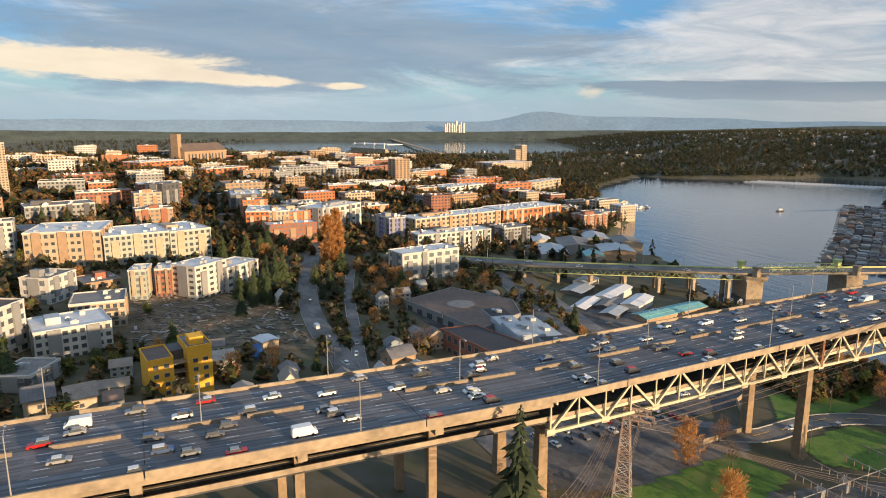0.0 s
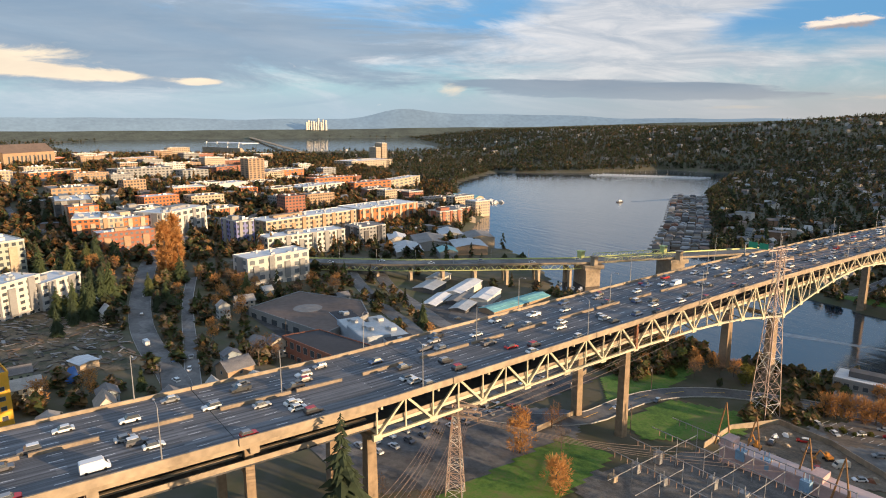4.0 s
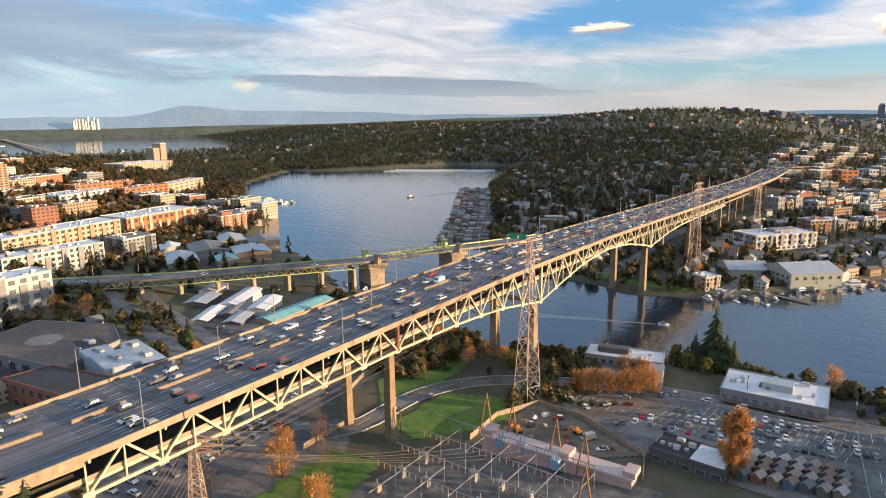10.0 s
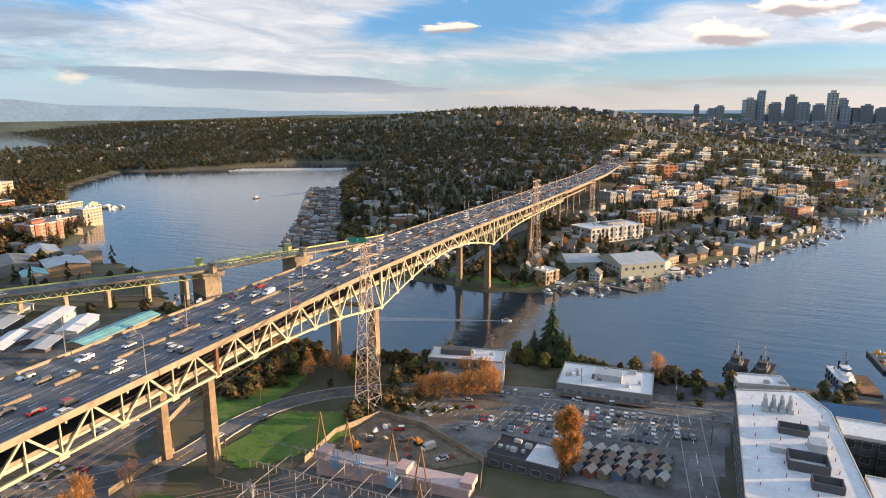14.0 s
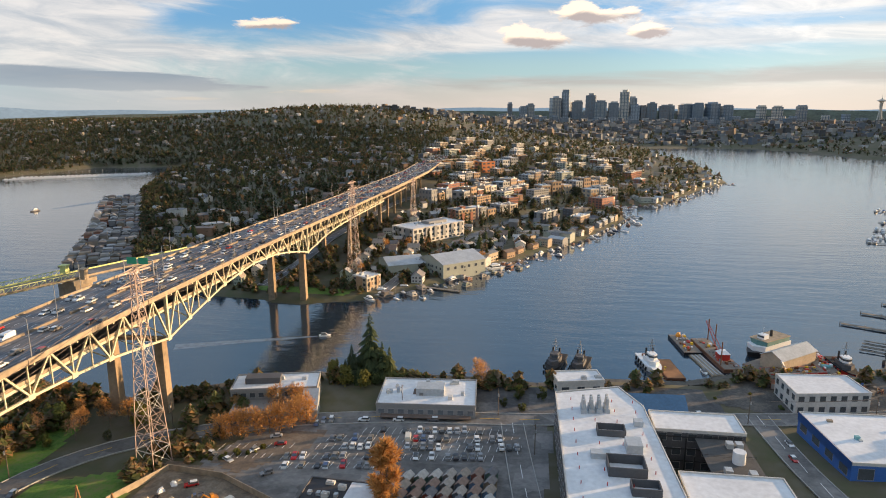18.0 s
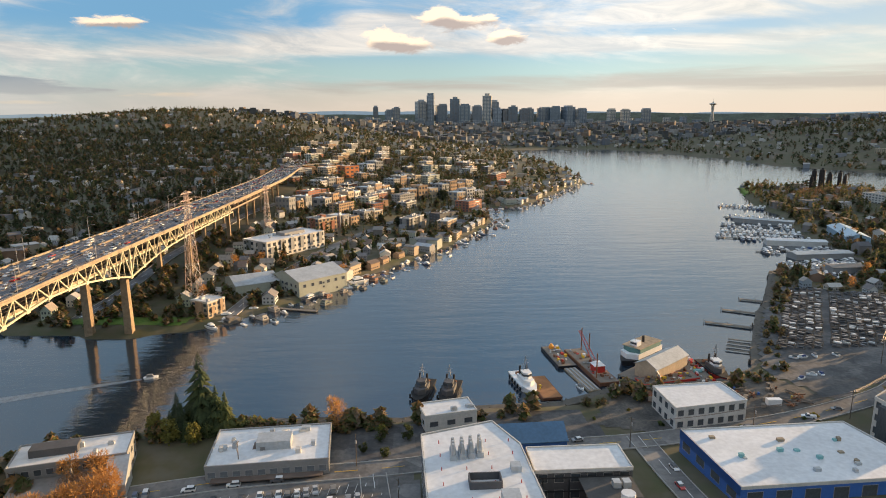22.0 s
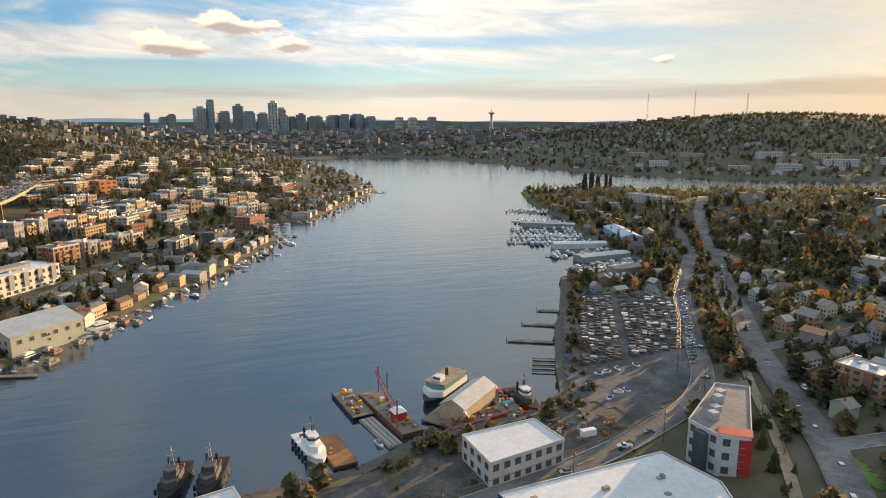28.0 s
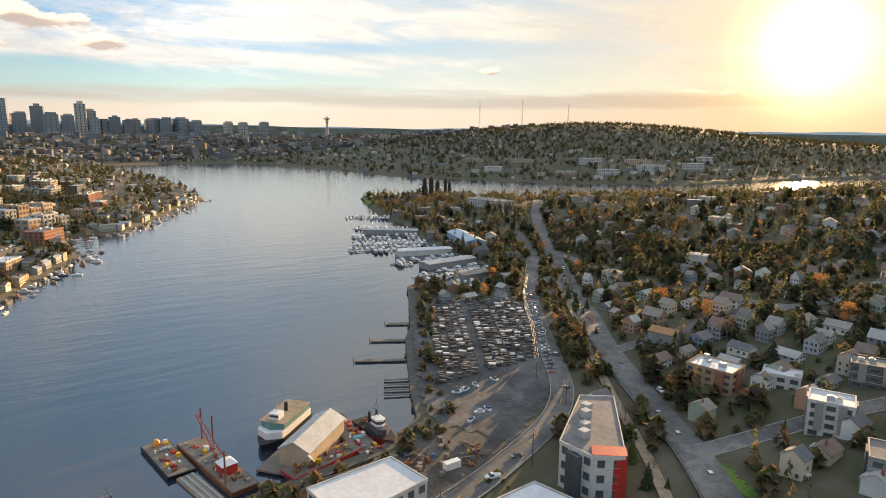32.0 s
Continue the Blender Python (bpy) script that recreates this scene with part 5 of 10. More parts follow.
# timber and stone bulkhead along the north shore
for k, ((ax, ay), (bx, by)) in enumerate(zip(LAKE[10:29], LAKE[11:30])):
    m = Mesh().beam((ax, ay, 0.4), (bx, by, 0.4), 5.0, 3.2)
    n = int(math.hypot(bx - ax, by - ay) / 2.2)
    brk = random.Random(k)
    for i in range(n):
        u = i / max(n, 1)
        x, y, s = ax + (bx - ax) * u + brk.uniform(-2.6, 2.6), ay + (by - ay) * u + brk.uniform(-2.6, 2.6), brk.uniform(0.4, 1.1)
        m.prism([(x - s, y - s * 0.7), (x + s * 0.6, y - s), (x + s, y + s * 0.5), (x - s * 0.5, y + s)], -0.8, 1.7 + s * 0.5, 0, [(x - s * 0.6, y - s * 0.4), (x + s * 0.4, y - s * 0.6), (x + s * 0.6, y + s * 0.3), (x - s * 0.3, y + s * 0.6)])
    tagged(part("bulkhead", m, mat("shore_rock", (0.11, 0.10, 0.085), 0.95, 0.4, 0.5, 0.3)), "dark stone and timber bulkhead at the waterline", "bulkhead", kind="structure")
LOT = [(-62, 84), (-110, 70), (-168, 66), (-172, 86), (-166, 160), (-100, 150), (-60, 140), (-45, 120)]
patch(LOT, asphalt_old, "parking_lot", "large grey asphalt car park")
patch([(-44, 118), (-66, 96), (-84, 92), (-80, 112), (-62, 128)], MATS.get("bare_lot") or cover("bare_lot", ((0.085, 0.07, 0.058), (0.135, 0.105, 0.08), (0.19, 0.15, 0.115)), 0.1, 0.2), "bare_lot", "bare brown gravel lot with faded stalls", 0.27)
stalls = Mesh()
for y0, x0, x1 in ((90, -100, -160), (97, -88, -160), (104, -86, -162), (112, -76, -150), (119, -78, -112), (104, -50, -76), (112, -48, -72)):
    x = x0 + 1.45
    while x > x1:
        y = y0 + (x + 100) * 0.12
        zl = lz(x, y) + 0.3
        stalls.beam((x - 0.35, y - 2.5, zl), (x + 0.35, y + 2.5, zl), 0.14, 0.03)
        x -= 2.9
tagged(part("stall_marking", stalls, paint_white), "white painted stall lines on a car park", "marking", kind="structure")
patch([(-33, 120), (-62, 130), (-92, 152), (-60, 182), (-38, 160)], cover("yard_dirt", ((0.09, 0.075, 0.06), (0.16, 0.125, 0.09), (0.25, 0.20, 0.15)), 0.12), "works_yard", "brown dirt works yard", 0.24)
patch([(-25, 240), (-34, 176), (-60, 172), (-105, 176), (-110, 230), (-70, 262)], cover("substation_gravel", ((0.075, 0.073, 0.07), (0.12, 0.115, 0.11), (0.19, 0.18, 0.165)), 0.2), "substation_yard", "dark gravel yard of a substation", 0.2)
patch([(-18, 190), (0, 182), (2, 142), (-26, 128), (-36, 150), (-28, 172)], grass_mat, "lawn", "bright green mown lawn", 0.26, category="grass")
patch([(6, 178), (36, 150), (40, 105), (16, 100), (12, 120)], grass_mat, "lawn", "green lawn below the bridge", 0.26, category="grass")
patch([(-16, 300), (-2, 215), (-22, 212), (-36, 262), (-40, 300)], grass_mat, "lawn", "green grass slope below the bridge", 0.26, category="grass")
patch([(-338, -4), (-352, -32), (-388, -92), (-404, -112), (-440, -156), (-492, -122), (-462, -70), (-402, 4), (-352, 32)], cover("yard_asphalt", ((0.055, 0.057, 0.06), (0.09, 0.092, 0.095), (0.16, 0.155, 0.15)), 0.05, 0.2), "boat_yard", "grey asphalt boat storage yard", 0.22)
patch([(135, 262), (205, 262), (215, 200), (140, 205)], asphalt, "parking_lot", "dark car park beside a brick works", 0.2)
patch([(60, 178), (170, 160), (185, 95), (70, 80)], asphalt, "parking_lot", "dark car park under the drawbridge ramp", 0.16)
patch([(36, 150), (26, 214), (95, 212), (92, 170)], asphalt, "parking_lot", "dark car park beside the bridge piers", 0.2)
patch([(-26, 240), (4, 200), (14, 190), (30, 215), (40, 300), (0, 300)], asphalt_old, "service_yard", "worn grey asphalt below the bridge", 0.14)
patch([(130, 332), (270, 342), (286, 406), (160, 408)], cover("scrub", ((0.05, 0.058, 0.026), (0.12, 0.095, 0.06), (0.22, 0.17, 0.11)), 0.1), "vacant_lot", "brown overgrown vacant lot", 0.2)
patch([(-380, 110), (-396, 84), (-412, 60), (-404, 55), (-372, 96)], grass_mat, "verge", "green roadside verge", 0.24, category="grass")
patch([(-36, -92), (34, -98), (30, -112), (-40, -108)], grass_mat, "lawn", "green bank below the bridge", 0.3, category="grass")

# ---- buildings with a shape of their own ----


def wall_ring(poly, z0, z1, t=0.35):
    m = Mesh()
    for (ax, ay), (bx, by) in zip(poly, poly[1:] + poly[:1]):
        m.beam((ax, ay, (z0 + z1) / 2), (bx, by, (z0 + z1) / 2), t, z1 - z0)
    return m


def poly_building(name, poly, z, h, wall, roof, label, storeys=3, gap=5.0, lit=glass):
    """A building on any plan, anticlockwise corners, with single windows on every face."""
    cx, cy = sum(p[0] for p in poly) / len(poly), sum(p[1] for p in poly) / len(poly)
    t = thing(name, pose(cx, cy, 0), label, "building")
    q = [(x - cx, y - cy) for x, y in poly]
    part("wall", Mesh().prism(q, z - 5, z + h - 0.5), wall, t)
    part("roof", Mesh().prism([(x * 0.985, y * 0.985) for x, y in q], z + h - 0.5, z + h - 0.2), roof, t)
    part("parapet", wall_ring(q, z + h - 0.9, z + h + 0.25), white_wall if roof is roof_white else wall, t)
    for (ax, ay), (bx, by) in zip(q, q[1:] + q[:1]):
        n = math.hypot(bx - ax, by - ay)
        k = int(n / gap)
        a = math.degrees(math.atan2(by - ay, bx - ax))
        for s in range(storeys):
            for i in range(k):
                u = (i + 0.5) / k
                part("window", pane_mesh(gap * 0.55, h / storeys * 0.5, lit), None, t, at=pose(ax + (bx - ax) * u, ay + (by - ay) * u, z + h / storeys * (s + 0.5), 0, 0, a))
    TAKEN.append((cx, cy, max(math.hypot(*p) for p in q)))
    return t, cx, cy


# laboratory block with a white roof, roof plant and an open court
t, cx, cy = poly_building("laboratory_building", [(-174, 161), (-207, 151), (-204, 90), (-197, 74), (-172.5, 82)][::-1], 3, 17, dark_wall, roof_white, "large white-roofed laboratory building with dark walls and roof plant", 4)
for k in range(4):
    x, y = -182 - k * 2.8 - cx, 96 - k * 0.5 - cy
    f = Mesh().box(x - 1, y - 3, 19.8, x + 1, y + 3, 21.4)
    plinth = part("exhaust_plinth", f, roof_metal, t)
    for j in range(3):
        part("exhaust_stack", Mesh().tube((x, y - 2 + 2 * j, 21.4), (x, y - 2 + 2 * j, 25), 0.7, 0.5, 8), roof_metal, plinth)
for x, y, a, b, c, mm in ((-190, 112, 9, 5, 2.4, dark_wall), (-192, 135, 11, 8, 3.2, dark_wall), (-196, 122, 5, 6, 3, roof_metal), (-185, 128, 6, 3, 2, roof_metal), (-200, 105, 3, 3, 2, roof_metal), (-196, 146, 8, 5, 2.6, dark_wall)):
    part("roof_plant", wall_ring([(x - a / 2 - cx, y - b / 2 - cy), (x + a / 2 - cx, y - b / 2 - cy), (x + a / 2 - cx, y + b / 2 - cy), (x - a / 2 - cx, y + b / 2 - cy)], 19.7, 19.7 + c) if mm is dark_wall else Mesh().box(x - a / 2 - cx, y - b / 2 - cy, 19.7, x + a / 2 - cx, y + b / 2 - cy, 19.7 + c), mm, t)
for k in range(36):
    x, y = -178 - (k % 4) * 7.5, 88 + (k // 4) * 8
    if inside(x, y, [(-174, 161), (-207, 151), (-204, 90), (-197, 76), (-173, 84)]):
        part("roof_flag", Mesh().box(x - cx - 0.12, y - cy - 0.12, 19.7, x - cx + 0.12, y - cy + 0.12, 20.9), paint_red, t)
poly_building("laboratory_wing", [(-236, 104), (-236, 90), (-206, 90), (-206, 104)], 2.5, 16, dark_wall, roof_white, "white-roofed wing of a laboratory building", 3)
poly_building("laboratory_wing", [(-238, 160), (-238, 132), (-208, 132), (-208, 152)], 3, 16, dark_wall, roof_white, "white-roofed rear wing with a roof tank", 3)
t = thing("steel_court_frame", pose(-221, 118, 2.5), "dark steel terrace frame in a building court", "building")
for x in (-13, -4, 5, 13):
    for y in (-12, 0, 12):
        part("post", Mesh().beam((x, y, 0), (x, y, 14), 0.4), paint_black, t)
for z in (5, 9.5, 14):
    part("deck", Mesh().box(-14, -13, z - 0.3, 2 if z > 10 else -4, 13, z), mat("dark_decking", (0.07, 0.068, 0.066), 0.8, 0.3, 0.3), t)
    part("beam", Mesh().beam((-14, -13, z), (14, -13, z), 0.3).beam((-14, 13, z), (14, 13, z), 0.3).beam((14, -13, z), (14, 13, z), 0.3), paint_black, t)
for x, y in ((-12, -9), (-9, -9), (-4, 8), (-11, 9)):
    part("air_handler", Mesh().box(x, y, 14, x + 2.2, y + 2.6, 15.8), roof_metal, t)
for y in (-13, 0, 13):
    part("guard_rail", Mesh().beam((-14, y, 15.1), (2, y, 15.1), 0.1).beam((-14, y, 14.6), (2, y, 14.6), 0.08), paint_black, t)
part("white_tank", Mesh().tube((-8, 2, 14), (-8, 2, 18), 2, 2, 14), roof_white, t)

# blue and white trade hall
t, cx, cy = poly_building("trade_hall", [(-334, 88), (-327, 103), (-270, 105), (-267, 68), (-329.5, 66)][::-1], 3, 8, paint_blue, roof_white, "long white-roofed trade hall with blue end walls", 1, 9)
part("fascia", wall_ring([(x - cx, y - cy) for x, y in ((-267, 68), (-270, 105))], 8, 11.2, 0.6), paint_blue, t)
rng = random.Random(8)
for k in range(14):
    x, y = rng.uniform(-322, -276) - cx, rng.uniform(72, 99) - cy
    part("skylight", Mesh().box(x, y, 10.8, x + rng.uniform(1, 2.4), y + 1.4, 11.2 + rng.random()), rng.choice([roof_metal, roof_teal, concrete]), t)

# red and white corner office
t, cx, cy = poly_building("corner_office", [(-344, 62), (-376.5, 41), (-386, 49), (-353, 81), (-345, 75)][::-1], 3.5, 15, white_wall, roof_grey, "white and red corner office with a glass stair", 3, 4.2)
part("red_wing", Mesh().prism([(x - cx, y - cy) for x, y in ((-345, 74.6), (-353.2, 81.4), (-357.5, 77.2), (-349.5, 70))], 1, 18.9), paint_red, t, "rust-red rendered corner")
part("glass_stair", Mesh().box(-344.6 - cx, 66 - cy, 3, -342.6 - cx, 71 - cy, 17), glass, t)
for k in range(4):
    part("roof_plant", Mesh().box(-372 + k * 6 - cx, 48 + k * 5 - cy, 18.2, -369 + k * 6 - cx, 51 + k * 5 - cy, 20 + k % 2), roof_metal, t)

t, cx, cy = poly_building("boat_works", [(-303, 47), (-272, 52), (-271, 31), (-301, 29)][::-1], 2, 9.5, white_wall, roof_white, "white two-storey boat works with a pale roof", 2, 4.4)

t, cx, cy = poly_building("brown_roof_building", [(190, 262), (205, 225), (165, 205), (140, 215), (125, 248)][::-1], 13, 9, grey_wall, roof_brown, "low grey building with a patched brown roof", 1, 9)
part("roof_patch", Mesh().tube((5, 5, 21.7), (5, 5, 21.85), 8, 8, 20), roof_grey, t)
poly_building("brick_works", [(123, 271), (121, 253), (92, 246), (70, 240), (72, 262)][::-1], 14, 12, brick_wall, ROOFS["dark"], "red brick works with dark roof", 2, 5)
for x, y, a, b, h in ((104, 236, 22, 14, 27), (82, 230, 18, 14, 26), (126, 232, 16, 12, 24), (146, 226, 16, 12, 22), (112, 218, 22, 11, 21), (134, 212, 18, 10, 19), (160, 216, 14, 10, 19)):
    t = thing("works_annexe", pose(x, y, 0, 0, 0, -10), "pale blue-grey flat-roofed annexe of the brick works", "building")
    part("wall", Mesh().box(-a / 2, -b / 2, 10, a / 2, b / 2, h), mat("blue_grey_cladding", (0.34, 0.40, 0.46), 0.6, 0.15, 0.2), t)
    part("roof", Mesh().box(-a / 2 + 0.3, -b / 2 + 0.3, h, a / 2 - 0.3, b / 2 - 0.3, h + 0.25), rng.choice([ROOFS["dark"], roof_metal, roof_grey]), t)
    part("roof_unit", Mesh().box(-2, -2, h, 1, 1, h + 1.8), roof_metal, t)
    part("roof_unit", Mesh().box(2, 0, h, 4, 2, h + 1.3), roof_metal, t)


def gabled(name, x, y, z, turn, w, d, h, rise, wall, roof, label, windows=True, category="house", over=0.5):
    """A house with a pitched roof whose ridge runs along its width."""
    t = thing(name, pose(x, y, z, 0, 0, turn), label, category)
    b = Mesh().box(-w / 2, -d / 2, -4, w / 2, d / 2, h)
    b.add([(-w / 2, -d / 2, h), (-w / 2, d / 2, h), (-w / 2, 0, h + rise), (w / 2, -d / 2, h), (w / 2, d / 2, h), (w / 2, 0, h + rise)], [(0, 2, 1), (3, 4, 5)])
    part("wall", b, wall, t)
    r = Mesh()
    for s in (-1, 1):
        y0, z0 = s * (d / 2 + over), h - over * rise / (d / 2)
        r.add([(-w / 2 - over, y0, z0), (w / 2 + over, y0, z0), (w / 2 + over, 0, h + rise), (-w / 2 - over, 0, h + rise),
               (-w / 2 - over, y0, z0 + 0.25), (w / 2 + over, y0, z0 + 0.25), (w / 2 + over, 0, h + rise + 0.25), (-w / 2 - over, 0, h + rise + 0.25)],
              [(0, 1, 2, 3), (4, 7, 6, 5), (0, 4, 5, 1), (1, 5, 6, 2), (0, 3, 7, 4)])
    part("roof", r, roof, t)
    if windows:
        for s in range(max(1, int(h / 2.8))):
            for u in ((-0.28, 0.28) if s == 0 else (0.0,)):
                for e, a in (((-1, 0), (1, 180)) if windows is True else ((-1, 0),)):
                    part("window", pane_mesh(1.3, 1.3, glass), None, t, at=pose(u * w, e * (d / 2 + 0.02), 1.5 + 2.8 * s, 0, 0, a))
                    if u <= 0:
                        part("window", pane_mesh(1.3, 1.4, glass), None, t, at=pose(e * (w / 2 + 0.02), u * d, 1.5 + 2.8 * s, 0, 0, 90 * e))
    TAKEN.append((x, y, max(w, d) / 2))
    return t


gabled("net_shed", -60, -172, 1.5, 28, 30, 30, 8, 4, green_wall, roof_metal, "sage green waterside shed with a grey metal roof", category="shed")
gabled("boat_hangar", -100, -175, 1.2, 42, 40, 34, 11, 5, green_wall, roof_metal, "large pale green lakeside hangar with rows of windows", category="shed")
for k in range(7):
    part("window", pane_mesh(2.2, 2.2, glass), None, bpy.data.objects["boat_hangar"], at=pose(-17 + k * 5.5, -17.03, 7.5))
for k in range(6):
    for s_, rz in ((17.03, 180),):
        part("window", pane_mesh(2.2, 2.2, glass), None, bpy.data.objects["boat_hangar"], at=pose(-17 + k * 6.5, s_, 7.5, 0, 0, rz))
    for x_, rz in ((-20.03, -90), (20.03, 90)):
        part("window", pane_mesh(2.0, 2.0, glass), None, bpy.data.objects["boat_hangar"], at=pose(x_, -14 + k * 5.4, 7.5, 0, 0, rz))
        part("window", pane_mesh(2.0, 2.0, glass), None, bpy.data.objects["boat_hangar"], at=pose(x_, -14 + k * 5.4, 3.2, 0, 0, rz))
gabled("boat_shed", -291, -8.5, 1.2, 38, 28, 11.5, 6.2, 3.0, cream_wall, roof_metal, "cream metal boat shed with a ribbed pale roof", False, "shed")
gabled("gothic_library", 1050, 300, 50, -50, 95, 34, 24, 12, tan_wall, roof_brown, "tan stone gothic library with tall windows", False, "library")
part("tower", Mesh().box(-52, -8, 0, -44, 8, 52), tan_wall, bpy.data.objects["gothic_library"])
for k in range(11):
    part("window", pane_mesh(3, 12, glass), None, bpy.data.objects["gothic_library"], at=pose(-38 + k * 7.6, -17.05, 13))
gabled("blue_shed", -214, 58, 1.5, 2, 24, 14, 5, 4, paint_blue, roof_blue, "blue metal shed with a dark blue roof", False, "shed")
for x, y, tn, w, d, h, wm, r, lab in ((214, 121, -60, 24, 15, 6, dark_wall, roof_metal, "dark boat repair shed with a pale roof"), (197, 103, -62, 40, 12, 6, white_wall, roof_white, "long white boat repair shed with a pale roof"), (172, 104, -60, 30, 12, 6, white_wall, roof_white, "white boat repair shed with a pale roof"),
                                      (184, 137, -58, 30, 10, 5, grey_wall, roof_white, "low grey boat store with a pale roof"), (162, 132, -60, 20, 11, 5, dark_wall, roof_metal, "low dark chandlery with a metal roof"), (178, 122, -60, 24, 11, 5, dark_wall, roof_grey, "low dark workshop with a gravel roof"), (232, 100, -60, 20, 12, 6, white_wall, roof_metal, "white boat store beside the water"), (118, 70, -50, 24, 12, 5, grey_wall, roof_grey, "grey boat shed beside the water")):
    gabled("boat_repair_shed", x, y, 1.8, tn, w, d, h, 1.2, wm, r, lab, False, "shed")
gabled("teal_roof_shed", 149, 98, 1.5, 96, 56, 13, 5, 1.4, tan_wall, roof_teal, "long open waterside shed with a teal metal roof", False, "shed")
part("roof_rib", Mesh().beam((-28, -3.5, 6), (28, -3.5, 6), 0.2).beam((-28, 3.5, 6), (28, 3.5, 6), 0.2), roof_teal, bpy.data.objects["teal_roof_shed"])
for x, y, w, d, r, wm in ((330, 62, 44, 24, roof_metal, grey_wall), (352, 22, 46, 32, roof_grey, grey_wall), (312, 6, 36, 30, roof_metal, tan_wall), (340, -30, 34, 26, roof_grey, cream_wall), (372, -18, 36, 24, roof_metal, grey_wall), (300, 40, 22, 16, roof_teal, grey_wall), (382, 40, 30, 18, roof_white, white_wall)):
    gabled("marina_shed", x, y, 1.8, -28, w, d, 8, 2.6, wm, r, "large grey metal-roofed boat shed on the bay", False, "shed")
gabled("green_boathouse", 618, -240, 1.5, 15, 48, 22, 6, 3, cream_wall, roof_teal, "boathouse with a bright green roof on the bay", False, "boathouse")

# lean-to and roof clutter on the quay
t = thing("loading_annexe", pose(-38, 80, 1.8, 0, 0, -167), "low grey flat-roofed annexe against a warehouse", "building")
part("wall", Mesh().box(2, -12, -3, 30, -0.1, 4.6), grey_wall, t)
part("roof", Mesh().box(1.8, -12.2, 4.6, 30.2, -0.1, 4.95), roof_grey, t)
part("ramp", Mesh().add([(30.3, -12, 5.0), (37, -12, 5.0), (37, -0.2, 9.4), (30.3, -0.2, 9.4), (30.3, -12, -2), (37, -12, -2), (37, -0.2, -2), (30.3, -0.2, -2)], [(0, 1, 2, 3), (0, 4, 5, 1), (1, 5, 6, 2), (3, 2, 6, 7), (0, 3, 7, 4)]), roof_metal, t, "sloping pale lean-to roof")
diner = next(o for o in bpy.data.objects if o.name.startswith("restaurant"))
part("canopy", Mesh().box(2, -3.2, 3.6, 39, -0.2, 3.9), roof_brown, diner, "brown entrance canopy")
part("terrace", Mesh().box(8, 26.2, -1, 32, 31, 2.6), wood_dock, diner, "timber terrace over the water")
cr = random.Random(61)
for k in range(12):
    x, y = cr.uniform(2, 36), cr.uniform(3, 22)
    part("roof_unit", Mesh().box(x, y, 7.7, x + cr.uniform(1, 3), y + cr.uniform(1, 2.4), 8.6 + cr.random()), cr.choice([roof_metal, white_wall, roof_grey]), diner)
part("roof_lantern", Mesh().prism([(14, 10), (22, 10), (22, 16), (14, 16)], 7.7, 9.2, 0, [(15, 12.5), (21, 12.5), (21, 13.5), (15, 13.5)]), roof_brown, diner)

# yellow apartment house with an open stair
t = thing("yellow_apartment_house", pose(91, 399, 26, 0, 0, -81), "bright yellow apartment house with an open stair well", "house")
for a, b, h in ((0, 8.5, 14.5), (13.5, 22, 17)):
    part("wall", Mesh().box(a, 0, -5, b, 16, h), yellow_wall, t)
    part("roof", Mesh().box(a + 0.3, 0.3, h, b - 0.3, 15.7, h + 0.2), roof_brown if a == 0 else roof_grey, t)
    part("parapet", wall_ring([(a, 0), (b, 0), (b, 16), (a, 16)], h - 0.2, h + 0.8), yellow_wall, t)
    for s in range(4):
        for u in (0.3, 0.72):
            part("window", pane_mesh(1.6, 1.4, glass), None, t, at=pose(a + (b - a) * u, -0.02, 2 + 3.4 * s))
part("stair_core", Mesh().box(8.5, 7, -5, 13.5, 16, 15), dark_wall, t)
for s in range(4):
    part("landing", Mesh().box(8.5, 2, 1 + 3.4 * s, 13.5, 7, 1.3 + 3.4 * s).box(8.5, 2, 2.1 + 3.4 * s, 13.5, 2.1, 2.3 + 3.4 * s), concrete, t)
part("roof_box", Mesh().box(15, 3, 17, 20, 9, 20), yellow_wall, t)
TAKEN.append((100, 388, 16))
for x, y, z, r, w, d, h, lab in ((88, 432, 30, -80, 9, 9, 7, "cream twin-gabled town house"), (86, 420, 29, -80, 9, 9, 7, "cream twin-gabled town house"), (62, 362, 24, -80, 12, 10, 5, "grey timber town house"), (66, 347, 22, -80, 12, 10, 5, "grey timber town house"), (70, 330, 20, -80, 11, 10, 5, "brown timber town house"), (72, 316, 19, -80, 11, 10, 5, "amber timber town house"), (104, 300, 18, -80, 12, 10, 6, "amber timber house by the road")):
    gabled("town_house", x, y, lz(x, y), r, w, d, h, 3.2, cream_wall if "cream" in lab else (tan_wall if "amber" in lab else grey_wall), shingle, lab + " with shingle roof")
t = thing("blue_tarpaulin", pose(128, 356, lz(128, 356)), "crumpled bright blue tarpaulin over a frame", "tarpaulin")
part("sheet", Mesh().add([(-4, -3, 0), (4, -3, 0.5), (4, 3, 0), (-3, 3, 0.3), (0, -1, 6), (1, 1, 5.2)], [(0, 1, 4), (1, 2, 5, 4), (2, 3, 5), (3, 0, 4, 5)]), paint_blue, t)
gabled("ruined_hut", 142, 350, lz(142, 350), 20, 9, 8, 3, 0.6, cream_wall, roof_white, "small pale hut on a vacant lot", False, "hut")


